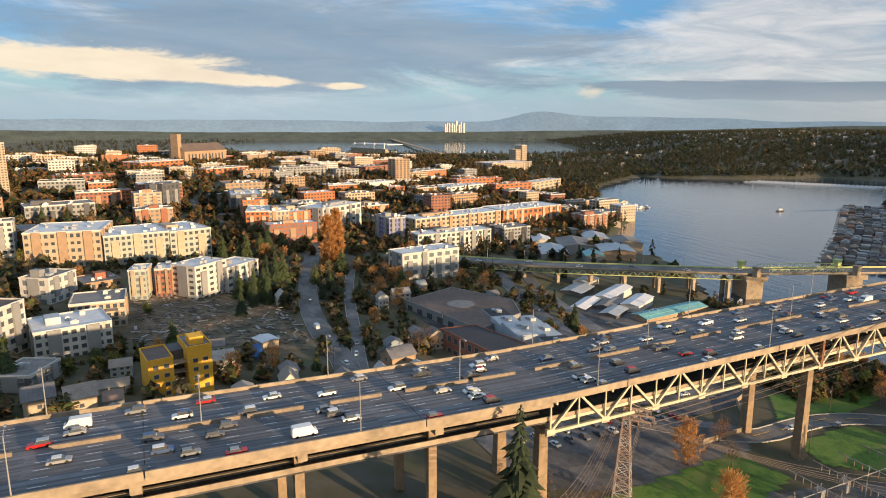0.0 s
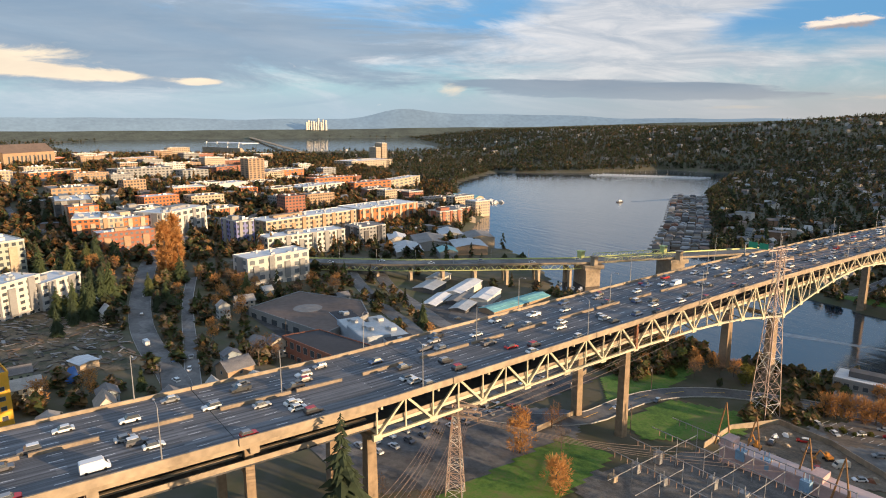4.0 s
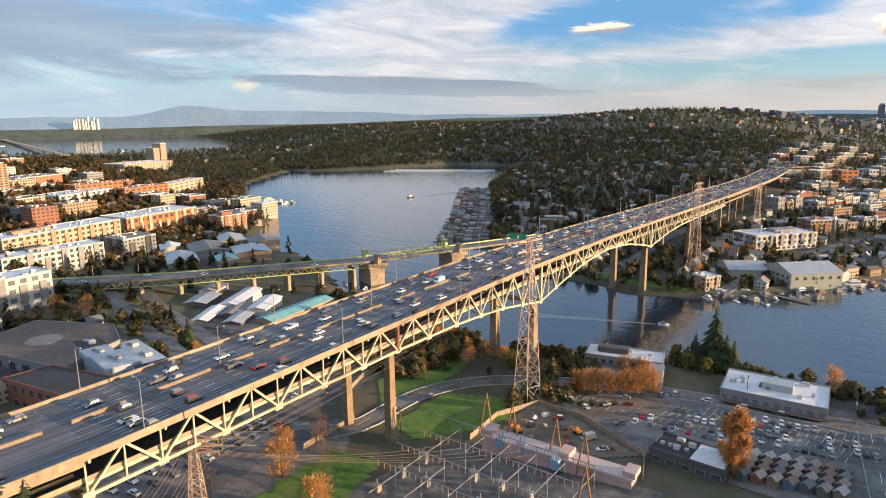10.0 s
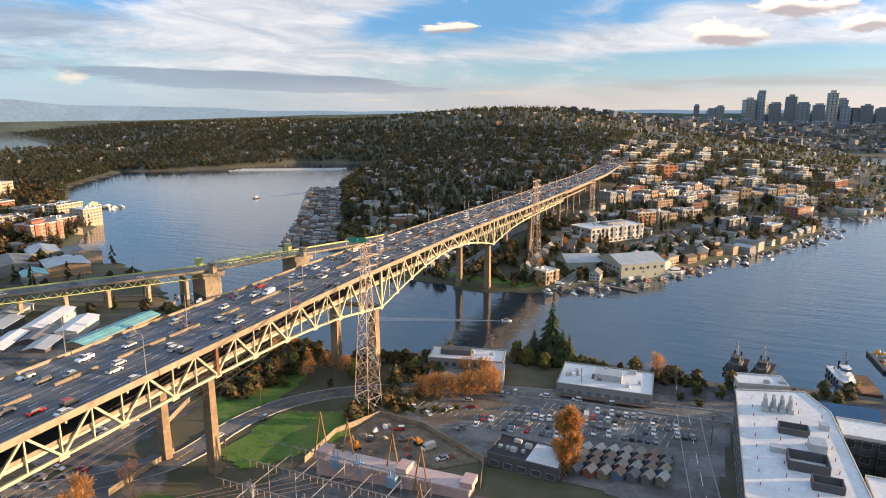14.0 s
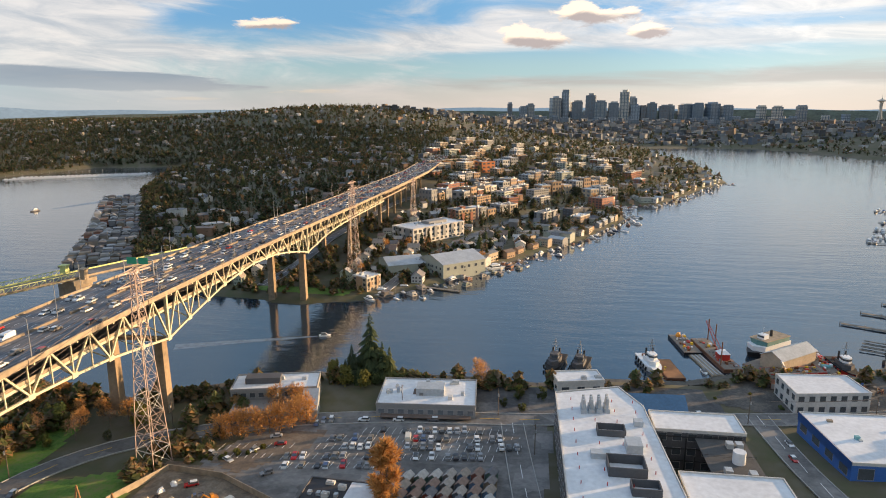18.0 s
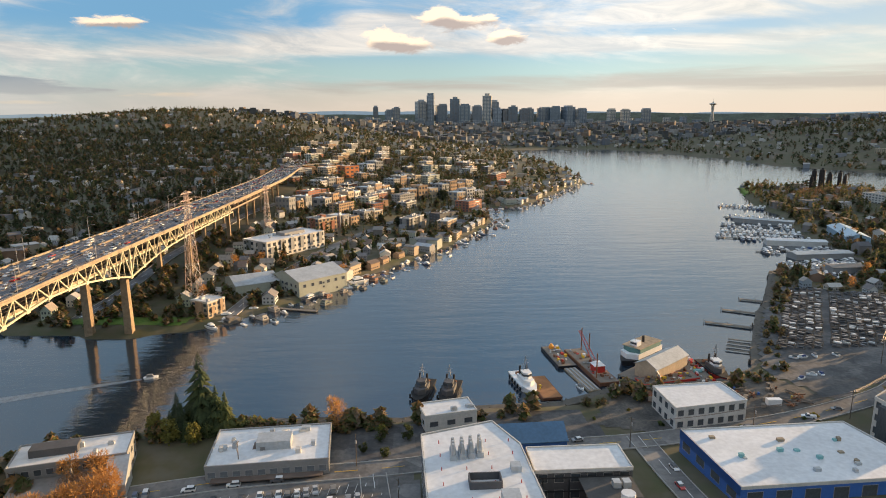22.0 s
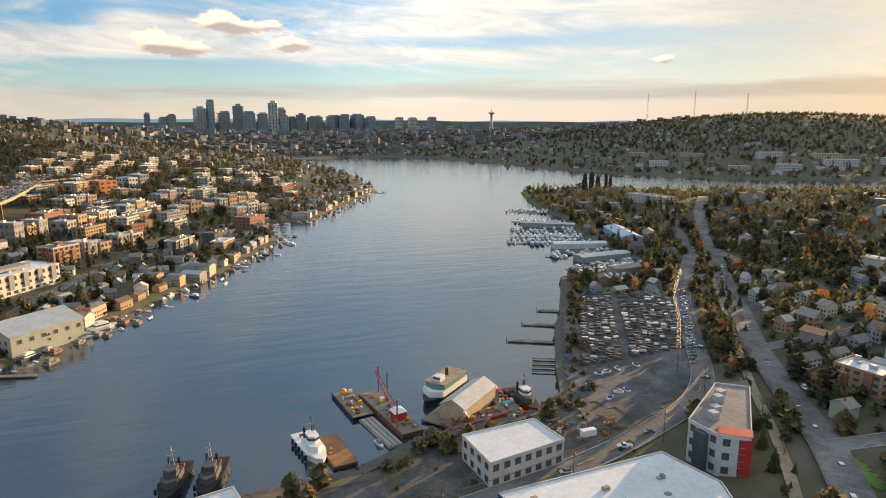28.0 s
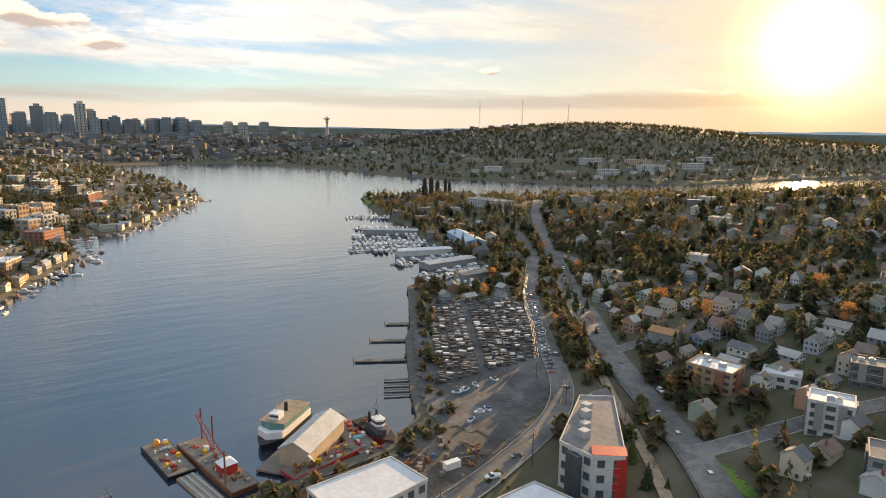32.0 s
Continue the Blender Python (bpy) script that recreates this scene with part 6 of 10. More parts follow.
# ---- trees ----
def fir_crown(h, r, seed, n=42):
    rng, m = random.Random(seed), Mesh()
    for k in range(n):
        u = k / n
        z = h * (0.10 + 0.88 * u)
        rad = r * (1 - u) ** 0.8 * rng.uniform(0.75, 1.15) + 0.15
        for b in range(max(5, int(13 * (1 - u)))):
            a = rng.uniform(0, 2 * math.pi)
            rr = rad * rng.uniform(0.65, 1.2)
            dr = -rr * rng.uniform(0.25, 0.5)
            w = rr * rng.uniform(0.22, 0.34)
            c, s = math.cos(a), math.sin(a)
            tip = (c * rr, s * rr, z + dr)
            l, q = (c * rr * 0.5 - s * w, s * rr * 0.5 + c * w, z + dr * 0.35), (c * rr * 0.5 + s * w, s * rr * 0.5 - c * w, z + dr * 0.35)
            m.add([(0, 0, z + 0.25), l, tip, q, (c * rr * 0.5, s * rr * 0.5, z + dr * 0.1 + 0.25 * rr * 0.4)], [(0, 1, 4), (1, 2, 4), (2, 3, 4), (3, 0, 4)])
    return m


def leaf_crown(h, r, seed, n=520, low=0.3, leaf=0.55, twig=False, column=False):
    """Many small leaves or twig ends in uneven clumps."""
    rng, m = random.Random(seed), Mesh()
    clumps = []
    for _ in range(14 if not column else 20):
        a, u = rng.uniform(0, 6.28), rng.random()
        rad = r * math.sqrt(rng.random()) * (0.85 if not column else 0.6)
        z = h * (low + (0.92 - low) * (u if column else u ** 0.8))
        shrink = math.sqrt(max(0.05, 1 - abs((z / h - low) / (1 - low) * 2 - 0.9) ** 2)) if not column else 1 - 0.75 * max(0, z / h - 0.5)
        clumps.append((math.cos(a) * rad * shrink, math.sin(a) * rad * shrink, z, r * rng.uniform(0.3, 0.5) * (0.6 if column else 1)))
    for _ in range(n):
        cx, cy, cz, cr = rng.choice(clumps)
        d = Vector((rng.gauss(0, 1), rng.gauss(0, 1), rng.gauss(0, 0.85))).normalized() * cr * rng.uniform(0.45, 1.1)
        p = Vector((cx, cy, cz)) + d
        s = leaf * rng.uniform(0.6, 1.3)
        if twig:
            o = (d.normalized() + Vector((0, 0, 0.5))).normalized()
            e = Vector((rng.gauss(0, 1), rng.gauss(0, 1), rng.gauss(0, 1))).normalized() * s * 0.28
            m.add([p - e, p + e, p + o * s * 2.2], [(0, 1, 2)])
        else:
            e = Vector((rng.gauss(0, 1), rng.gauss(0, 1), rng.gauss(0, 1))).normalized() * s
            f = e.orthogonal().normalized() * s * 0.8
            m.add([p - e, p + f, p + e, p - f], [(0, 1, 2, 3)])
    return m


def trunk(h, r, seed, limbs=7, crown=3.0):
    rng, m = random.Random(seed), Mesh()
    m.tube((0, 0, -1), (0, 0, h * 0.5), r, r * 0.65, 7).tube((0, 0, h * 0.5), (0.2, 0.1, h * 0.9), r * 0.65, r * 0.15, 6)
    for k in range(limbs):
        a, z = k * 2.4 + rng.random(), h * rng.uniform(0.28, 0.7)
        e = Vector((math.cos(a) * crown * rng.uniform(0.6, 1), math.sin(a) * crown * rng.uniform(0.6, 1), z + h * rng.uniform(0.12, 0.28)))
        m.tube((0, 0, z), e, r * 0.4, r * 0.1, 5)
        for j in range(2):
            b = Vector((0, 0, z)).lerp(e, rng.uniform(0.4, 0.8))
            m.tube(b, b + Vector((rng.gauss(0, 1), rng.gauss(0, 1), rng.uniform(0.4, 1.6))) * crown * 0.32, r * 0.18, r * 0.05, 4)
    return m


KINDS, FAR_KINDS = {}, {}


def tree_kind(name, label, tm, cm, leaf):
    t = thing(name, pose(0, 0, -500), label, "tree")
    part("trunk", tm, bark, t)
    part("crown", cm, leaf, t)
    KINDS[name] = KINDS.get(name, []) + [t]
    both = Mesh()
    both.add(tm.v, tm.f, 0).add(cm.v, cm.f, 1)
    FAR_KINDS[name] = FAR_KINDS.get(name, []) + [tagged(part(name, both, (bark, leaf), at=pose(0, 0, -500)), label, "tree")]


for k in range(3):
    tree_kind("fir_tree", "dark green fir with drooping boughs", trunk(18, 0.4, k, 0), fir_crown(20, 4.9 + 0.5 * k, k), fir_leaf)
for k in range(3):
    tree_kind("bare_tree", "bare brown winter tree with fine twigs", trunk(12, 0.3, k + 5, 9, 4), leaf_crown(13, 5.2, k + 5, 620, 0.28, 0.42, True), brown_leaf)
for k in range(2):
    tree_kind("leafy_tree", "dense evergreen leafy tree", trunk(9, 0.3, k + 9, 6, 3), leaf_crown(11, 4.8, k + 9, 620, 0.15, 0.6), green_leaf)
tree_kind("autumn_tree", "rounded tree with orange autumn leaves", trunk(11, 0.28, 21, 7, 3), leaf_crown(12, 4.2, 21, 950, 0.22, 0.6, True), orange_leaf)
tree_kind("poplar_tree", "tall columnar orange poplar", trunk(22, 0.4, 31, 8, 1.6), leaf_crown(24, 4.4, 31, 3000, 0.06, 0.95, True, True), orange_leaf)
tree_kind("shrub", "low green rounded shrub", Mesh().tube((0, 0, -0.5), (0, 0, 1), 0.1, 0.05, 5), leaf_crown(2.6, 1.8, 41, 220, 0.1, 0.35), green_leaf)
tree_rng = random.Random(77)
USED = set()


def plant(kind, x, y, h=None, z=None):
    src = tree_rng.choice((KINDS if math.hypot(x + 165, y - 290) < 300 else FAR_KINDS)[kind])
    full = {"fir_tree": 20, "bare_tree": 13, "leafy_tree": 11, "autumn_tree": 12, "poplar_tree": 24, "shrub": 2.6}[kind]
    s = (h or full * tree_rng.uniform(0.6, 1.1)) / full
    w = s * tree_rng.uniform(0.85, 1.15)
    m = pose(x, y, lz(x, y) if z is None else z, 0, 0, tree_rng.uniform(0, 360)) @ Matrix.Diagonal((w, w, s, 1))
    if src in USED:
        copy_thing(src, m)
    else:
        USED.add(src)
        src.matrix_basis = m
    TREES.append((x, y))


TREES = []
# single trees that stand out
plant("fir_tree", -88, 38, 33)
# the dark firs round the vacant lot
for x, y, h in ((232, 328, 24), (224, 334, 20), (240, 322, 26), (214, 338, 19), (290, 335, 22), (298, 340, 18), (236, 366, 21), (230, 372, 16), (242, 362, 18), (250, 330, 22), (262, 322, 20), (205, 345, 15), (307, 349, 20), (188, 354, 14), (228, 296, 15), (216, 303, 14), (112, 444, 18), (118, 452, 15), (250, 300, 17), (336, 300, 18), (344, 312, 20), (352, 300, 16), (330, 320, 22), (322, 332, 18)):
    plant("fir_tree", x, y, h)
for x, y in ((252, 260), (256, 250), (262, 242), (245, 248), (250, 237), (270, 232), (280, 228), (240, 240), (236, 230), (290, 240), (300, 232), (230, 262), (222, 250), (310, 240), (114, 286), (120, 280)):
    plant(tree_rng.choice(["bare_tree", "bare_tree", "autumn_tree"]), x, y, tree_rng.uniform(8, 13))
for x, y in ((-72, 44), (-78, 48), (-84, 40), (-92, 46), (-98, 48), (-104, 44), (-70, 38), (-88, 50), (-108, 40), (-76, 36)):
    plant("leafy_tree", x, y, tree_rng.uniform(6, 11))
for x, y, h in ((-80, 42, 11), (-76, 40, 10), (-94, 40, 12), (-84, 46, 9), (-98, 42, 11)):
    plant("fir_tree", x, y, h)
plant("poplar_tree", 301, 276, 33)
for x, y, h in ((294, 279, 28), (306, 270, 30), (298, 270, 24)):
    plant("poplar_tree", x, y, h)
plant("poplar_tree", -121, 148, 25)
plant("poplar_tree", -118, 143, 20)
plant("autumn_tree", -140, 40, 13)
for x, y in ((-46, 106), (-50, 104), (-54, 102), (-58, 99), (-62, 97), (-66, 95), (-70, 92), (-64, 84), (-60, 86), (-58, 78), (-66, 76), (-52, 98), (-70, 84), (-74, 88)):
    plant("autumn_tree" if x % 4 else "bare_tree", x, y, 11)
for x, y in ((30, 102), (36, 98), (42, 92), (26, 112), (20, 96), (34, 118), (48, 86), (52, 96), (24, 88), (14, 104), (40, 110), (30, 92), (18, 118), (10, 112), (4, 100), (-2, 110), (22, 104), (46, 104), (56, 84), (38, 84), (12, 92), (0, 94), (28, 124), (44, 118), (-8, 98)):
    plant(tree_rng.choice(["leafy_tree", "autumn_tree", "autumn_tree", "bare_tree", "leafy_tree"]), x, y, tree_rng.uniform(6, 12))
for x, y in ((-4, 240), (2, 262), (-20, 290), (-26, 300), (-8, 300), (4, 232), (-30, 250)):
    plant("bare_tree" if y > 250 else "autumn_tree", x, y, 12)
plant("fir_tree", -24, 318, 24)
plant("leafy_tree", -46, 310, 11)
for x, y in ((-152, 60), (-158, 52), (-168, 52), (-160, 64)):
    plant("leafy_tree", x, y, 7)


# ---- town filling: houses, blocks and trees, thinning into woods ----
LOTS = [LOT, [(128, 326), (285, 338), (292, 412), (150, 412)], [(-25, 240), (-34, 120), (-62, 130), (-110, 176), (-110, 230), (-70, 262)], [(-338, -4), (-428, -145), (-495, -115), (-402, 10), (-352, 40)], [(-240, 170), (-240, 60), (-165, 60), (-165, 170)],
        [(-18, 190), (2, 182), (2, 142), (-26, 128), (-36, 150)], [(60, 185), (170, 165), (185, 95), (70, 80)], [(-300, 60), (-300, 0), (-345, 0), (-345, 60)], [(-265, 110), (-265, 50), (-335, 50), (-335, 110)]]


def free(xs, ys, keep):
    """Which of many places are dry and clear of roads, buildings and yards."""
    ok = shore_gap(xs, ys) > 5
    ok &= ~((np.abs(xs) < 24) & (ys > -640))
    for p, half in ROAD_LINES:
        for (ax, ay), (bx, by) in zip(p[:-1:2], p[2::2]):
            dx, dy = bx - ax, by - ay
            u = np.clip(((xs - ax) * dx + (ys - ay) * dy) / (dx * dx + dy * dy + 1e-9), 0, 1)
            ok &= np.hypot(xs - ax - u * dx, ys - ay - u * dy) > half + keep
    for x, y, r in TAKEN:
        ok &= np.hypot(xs - x, ys - y) > r * 0.85 + keep
    for poly in LOTS:
        hit = np.zeros(xs.shape, bool)
        for (ax, ay), (bx, by) in zip(poly, poly[1:] + poly[:1]):
            if by != ay:
                hit ^= ((ay > ys) != (by > ys)) & (xs < (bx - ax) * (ys - ay) / (by - ay) + ax)
        ok &= ~hit
    # the drawbridge's own strip
    for a, b in zip(UB, UB[1:]):
        dx, dy = b[0] - a[0], b[1] - a[1]
        u = np.clip(((xs - a[0]) * dx + (ys - a[1]) * dy) / (dx * dx + dy * dy), 0, 1)
        ok &= np.hypot(xs - a[0] - u * dx, ys - a[1] - u * dy) > 11 + keep
    return ok


nrng = np.random.RandomState(4)


def grid(x0, x1, y0, y1, sx, sy, jit, turn=0.0):
    xs, ys = np.meshgrid(np.arange(x0, x1, sx), np.arange(y0, y1, sy))
    xs, ys = xs.ravel() + nrng.uniform(-jit, jit, xs.size), ys.ravel() + nrng.uniform(-jit, jit, ys.size)
    return xs, ys


def seen_sector(x, y):
    """True for places that the camera's sweep takes in."""
    a = (np.degrees(np.arctan2(x + 165, y - 300)) + 360) % 360
    return (a > 56) & (a < 256)


# prototypes of houses, copied over the slopes
def house_kind(k):
    w, d, h = ((9, 8, 5.2), (11, 8, 5.6), (8, 10, 7.6), (12, 9, 3.4), (9, 9, 6.4))[k]
    t = gabled("house", 0, 0, -400, 0, w, d, h, (2.6, 3.2, 2.8, 2.2, 3.6)[k], house_wall, shingle, "timber-sided city house with a shingle roof", "few")
    TAKEN.pop()
    roof = next(o for o in t.children if o.name.startswith("roof"))
    part("chimney", Mesh().box(w * 0.2, 0.6, h, w * 0.2 + 0.8, 1.4, h + 4.2), brick_wall, roof)
    part("porch", Mesh().box(-w * 0.35, -d / 2 - 2, 2.4, w * 0.05, -d / 2, 2.65).box(-w * 0.34, -d / 2 - 1.9, -2, -w * 0.32, -d / 2 - 1.8, 2.4).box(w * 0.02, -d / 2 - 1.9, -2, w * 0.04, -d / 2 - 1.8, 2.4), white_wall, t)
    return t


HOUSES = [house_kind(k) for k in range(5)]


def plain_house_kind(k):
    """A house further off: its panes are joined."""
    w, d, h = ((9, 8, 5.2), (11, 8, 5.6), (8, 10, 7.6), (12, 9, 3.4), (9, 9, 6.4))[k]
    t = gabled("house", 0, 0, -400, 0, w, d, h, (2.6, 3.2, 2.8, 2.2, 3.6)[k], house_wall, shingle, "timber-sided hillside house with a shingle roof", False)
    TAKEN.pop()
    m = Mesh()
    for z in (1.6, 4.3):
        if z < h - 0.8:
            for x in (-0.3, 0.05, 0.32):
                m.box(x * w - 0.7, -d / 2 - 0.05, z - 0.6, x * w + 0.7, d / 2 + 0.05, z + 0.7)
                m.box(-w / 2 - 0.05, x * d - 0.6, z - 0.6, w / 2 + 0.05, x * d + 0.6, z + 0.7)
    tagged(part("glazing", m, glass, t), kind="stuff")
    return t


def one_mesh(src, name, label, category, group=""):
    """A thing's parts as one mesh, for places far from the camera."""
    m, mats = Mesh(), []
    for ch in src.children:
        k = ch.data.materials[0]
        if k not in mats:
            mats.append(k)
        m.add([v.co for v in ch.data.vertices], [tuple(p.vertices) for p in ch.data.polygons], mats.index(k))
    return tagged(part(name, m, mats, at=pose(0, 0, -400)), label, category, group)


FAR_HOUSES = []
for k in range(5):
    src = plain_house_kind(k)
    shell, lid, panes = (next(o for o in src.children if o.name.startswith(n)).data for n in ("wall", "roof", "glazing"))
    home = tagged(part("house", shell, None, at=pose(0, 0, -400)), "timber-sided hillside house with a shingle roof", "house")
    part("roof", lid, None, home)
    tagged(part("glazing", panes, None, home), kind="stuff")
    FAR_HOUSES.append(home)
    for o in (*src.children_recursive, src):
        bpy.data.objects.remove(o)
# fewer window parts on the copies that stand further off
hrng = random.Random(12)
house_spots = []
for x0, x1, y0, y1, sx, sy, n in ((-800, -395, -330, 250, 16, 21, 140), (-240, 420, -640, -110, 18, 24, 90), (70, 470, 180, 480, 17, 19, 30)):
    xs, ys = grid(x0, x1, y0, y1, sx, sy, 3)
    ok = free(xs, ys, 6) & seen_sector(xs, ys)
    pts = list(zip(xs[ok], ys[ok]))
    hrng.shuffle(pts)
    pts.sort(key=lambda p: math.hypot(p[0] + 170, p[1] - 260) + hrng.uniform(0, 160))
    house_spots += pts[:n]
first = set()
for x, y in house_spots:
    src = hrng.choice(HOUSES if math.hypot(x + 190, y - 210) < 290 else FAR_HOUSES)
    m = pose(x, y, lz(x, y), 0, 0, hrng.choice([0, 90, 180, 270]) + hrng.uniform(-4, 4)) @ Matrix.Diagonal((*(hrng.uniform(0.75, 1.05),) * 2, hrng.uniform(0.8, 1.1), 1))
    if src in first:
        copy_thing(src, m)
    else:
        first.add(src)
        src.matrix_basis = m
    TAKEN.append((x, y, 7))

# mid-rise blocks between the larger ones
brng = random.Random(31)
n = 0
xs, ys = grid(330, 1250, -150, 700, 52, 46, 8)
ok = free(xs, ys, 14)
for x, y in zip(xs[ok], ys[ok]):
    if brng.random() < 0.62 and x - 0.2 * y > 230:
        w, d, s = brng.uniform(22, 44), brng.uniform(16, 28), brng.choice([2, 3, 3, 4, 4, 5, 6])
        wall = brng.choice(["cream", "tan", "orange", "brick", "white", "grey", "tan", "cream"])
        block("campus_building", x, y, lz(x, y), -84 + brng.uniform(-6, 6), w, d, s * 3.4 + 1.5, s, max(3, int(w / 3.6)), wall, brng.choice(["white", "grey", "grey", "brown"]), single=False)
        TAKEN.append((x + d / 2, y - w / 2, max(w, d) * 0.6))
xs, ys = grid(-330, 60, -1150, -330, 40, 42, 8)
ok = free(xs, ys, 9)
for x, y in zip(xs[ok], ys[ok]):
    if brng.random() < 0.5:
        w, d, s = brng.uniform(16, 32), brng.uniform(12, 20), brng.choice([2, 3, 3, 4, 4])
        wall = brng.choice(["cream", "tan", "grey", "brick", "tan", "dark", "sage", "dark", "brick", "grey"])
        block("lakeside_apartment_block", x, y, lz(x, y), -125 + brng.uniform(-8, 8), w, d, s * 3.1 + 1, s, max(3, int(w / 3.4)), wall, brng.choice(["grey", "grey", "white", "brown"]), single=False)
        TAKEN.append((x, y, max(w, d) * 0.6))
for x, y, s, wall, w, d in ((-440, 120, 3, "grey", 26, 12), (-432, 136, 3, "dark", 20, 12), (-425, 100, 4, "white", 14, 12), (-446, 152, 4, "white", 22, 14), (-402, 128, 3, "grey", 18, 14), (-396, 146, 3, "white", 24, 16), (-470, 95, 3, "dark", 16, 12), (-452, 70, 2, "white", 14, 10)):
    block("hillside_apartment_block", x, y, lz(x, y), 112, w, d, s * 3.1 + 1, s, int(w / 4.2), wall, "white" if wall == "white" else "grey", label="%s hillside apartment block with balconies" % WORDS[wall])
    TAKEN.append((x, y, 14))
t = bpy.data.objects["hillside_apartment_block"]
part("roof_screen", wall_ring([(2, 2), (12, 2), (12, 9), (2, 9)], lz(-440, 120) + 10, lz(-440, 120) + 12.5), paint_lime, t, "lime green roof terrace screen")
part("roof_screen", wall_ring([(14, 2), (22, 2), (22, 9), (14, 9)], lz(-440, 120) + 10, lz(-440, 120) + 11.6), paint_lime, t)
gabled("barrel_roof_house", -470, 12, lz(-470, 12), 100, 13, 10, 8, 1.6, grey_wall, mat("orange_copper", (0.40, 0.20, 0.08), 0.5, 0.2), "grey hillside house with a curved copper roof")

# trees among the houses
tree_budget = [(60, 470, 160, 470, 12, 120, (2, 5, 3, 3)), (-790, -350, -330, 200, 11, 250, (1, 6, 4, 3)), (-250, 430, -640, -100, 18, 70, (2, 5, 2, 3)), (330, 560, -160, 480, 26, 34, (2, 5, 2, 3)), (-120, -30, -320, -110, 12, 26, (1, 4, 1, 2))]
for x0, x1, y0, y1, step, n, mixw in tree_budget:
    xs, ys = grid(x0, x1, y0, y1, step, step, step * 0.45)
    ok = free(xs, ys, 2.5) & seen_sector(xs, ys)
    pts = list(zip(xs[ok], ys[ok]))
    hrng.shuffle(pts)
    for x, y in pts[:n]:
        kind = hrng.choices(["fir_tree", "bare_tree", "leafy_tree", "autumn_tree"], mixw)[0]
        plant(kind, x, y)
# the dark wooded strip between the trail and the arterial
for k in range(44):
    u = k / 44
    x, y = -352 - u * 230, 96 - u * 262
    plant(hrng.choice(["bare_tree", "leafy_tree", "bare_tree", "fir_tree"]), x + hrng.uniform(-5, 5), y + hrng.uniform(-5, 5), hrng.uniform(5, 10))
for k in range(14):
    plant("shrub", -44 - k * 1.6 + hrng.uniform(-1, 1), 122 + hrng.uniform(-3, 3) - k * 0.9)


# far woods and far roofs, joined
def island_mat(name, cols, rough=0.95, noise_scale=0.15, leaf=0.0):
    m = bpy.data.materials.new(name)
    m.use_nodes = True
    t = m.node_tree
    g, r = t.nodes.new("ShaderNodeNewGeometry"), t.nodes.new("ShaderNodeValToRGB")
    r.color_ramp.interpolation = "CONSTANT"
    el = r.color_ramp.elements
    while len(el) < len(cols):
        el.new(0.5)
    for k, c in enumerate(cols):
        el[k].position, el[k].color = k / len(cols), (*c, 1)
    t.links.new(g.outputs["Random Per Island"], r.inputs[0])
    b = t.nodes["Principled BSDF"]
    b.inputs["Roughness"].default_value = rough
    nz, tc, mx = t.nodes.new("ShaderNodeTexNoise"), t.nodes.new("ShaderNodeTexCoord"), t.nodes.new("ShaderNodeMixRGB")
    mx.blend_type, nz.inputs["Scale"].default_value = "MULTIPLY", noise_scale
    mx.inputs[0].default_value = 0.4
    t.links.new(tc.outputs["Object"], nz.inputs["Vector"])
    t.links.new(r.outputs[0], mx.inputs[1])
    t.links.new(nz.outputs["Fac"], mx.inputs[2])
    t.links.new(mx.outputs[0], b.inputs["Base Color"])
    if leaf:
        thin_leaf(t, b, mx.outputs[0], leaf)
    return m


woods_mat = island_mat("far_woods", [(0.062, 0.082, 0.034), (0.12, 0.095, 0.062), (0.070, 0.088, 0.040), (0.055, 0.072, 0.034), (0.085, 0.095, 0.04), (0.20, 0.12, 0.058), (0.060, 0.080, 0.036), (0.14, 0.11, 0.08), (0.095, 0.095, 0.045), (0.066, 0.084, 0.038)], noise_scale=0.012, leaf=0.5)
roofs_mat = island_mat("far_roofs", [(0.26, 0.25, 0.24), (0.17, 0.165, 0.165), (0.30, 0.28, 0.26), (0.24, 0.18, 0.15), (0.14, 0.14, 0.15), (0.46, 0.46, 0.45)])
walls_mat = island_mat("far_walls", [(0.60, 0.57, 0.52), (0.40, 0.36, 0.31), (0.46, 0.39, 0.31), (0.30, 0.31, 0.33), (0.68, 0.66, 0.62), (0.34, 0.21, 0.14), (0.24, 0.22, 0.21)])


def scatter(name, xs, ys, shapes, material, label, category, size):
    """Copies small shapes to many places, as one mesh."""
    zs = land(xs, ys)
    V, F, n = [], [], 0
    pick = nrng.randint(0, len(shapes), len(xs))
    turn, sz = nrng.uniform(0, 6.28, len(xs)), nrng.uniform(*size, len(xs))
    for k, (v, f) in enumerate(shapes):
        for i in np.where(pick == k)[0]:
            c, s = math.cos(turn[i]) * sz[i], math.sin(turn[i]) * sz[i]
            V.append(np.c_[v[:, 0] * c - v[:, 1] * s + xs[i], v[:, 0] * s + v[:, 1] * c + ys[i], v[:, 2] * sz[i] + zs[i]])
            F += [tuple(q + n for q in p) for p in f]
            n += len(v)
    me = bpy.data.meshes.new(name)
    me.from_pydata(np.concatenate(V).tolist(), [], F)
    me.materials.append(material)
    return tagged(new(name, me), label, category, kind="stuff")


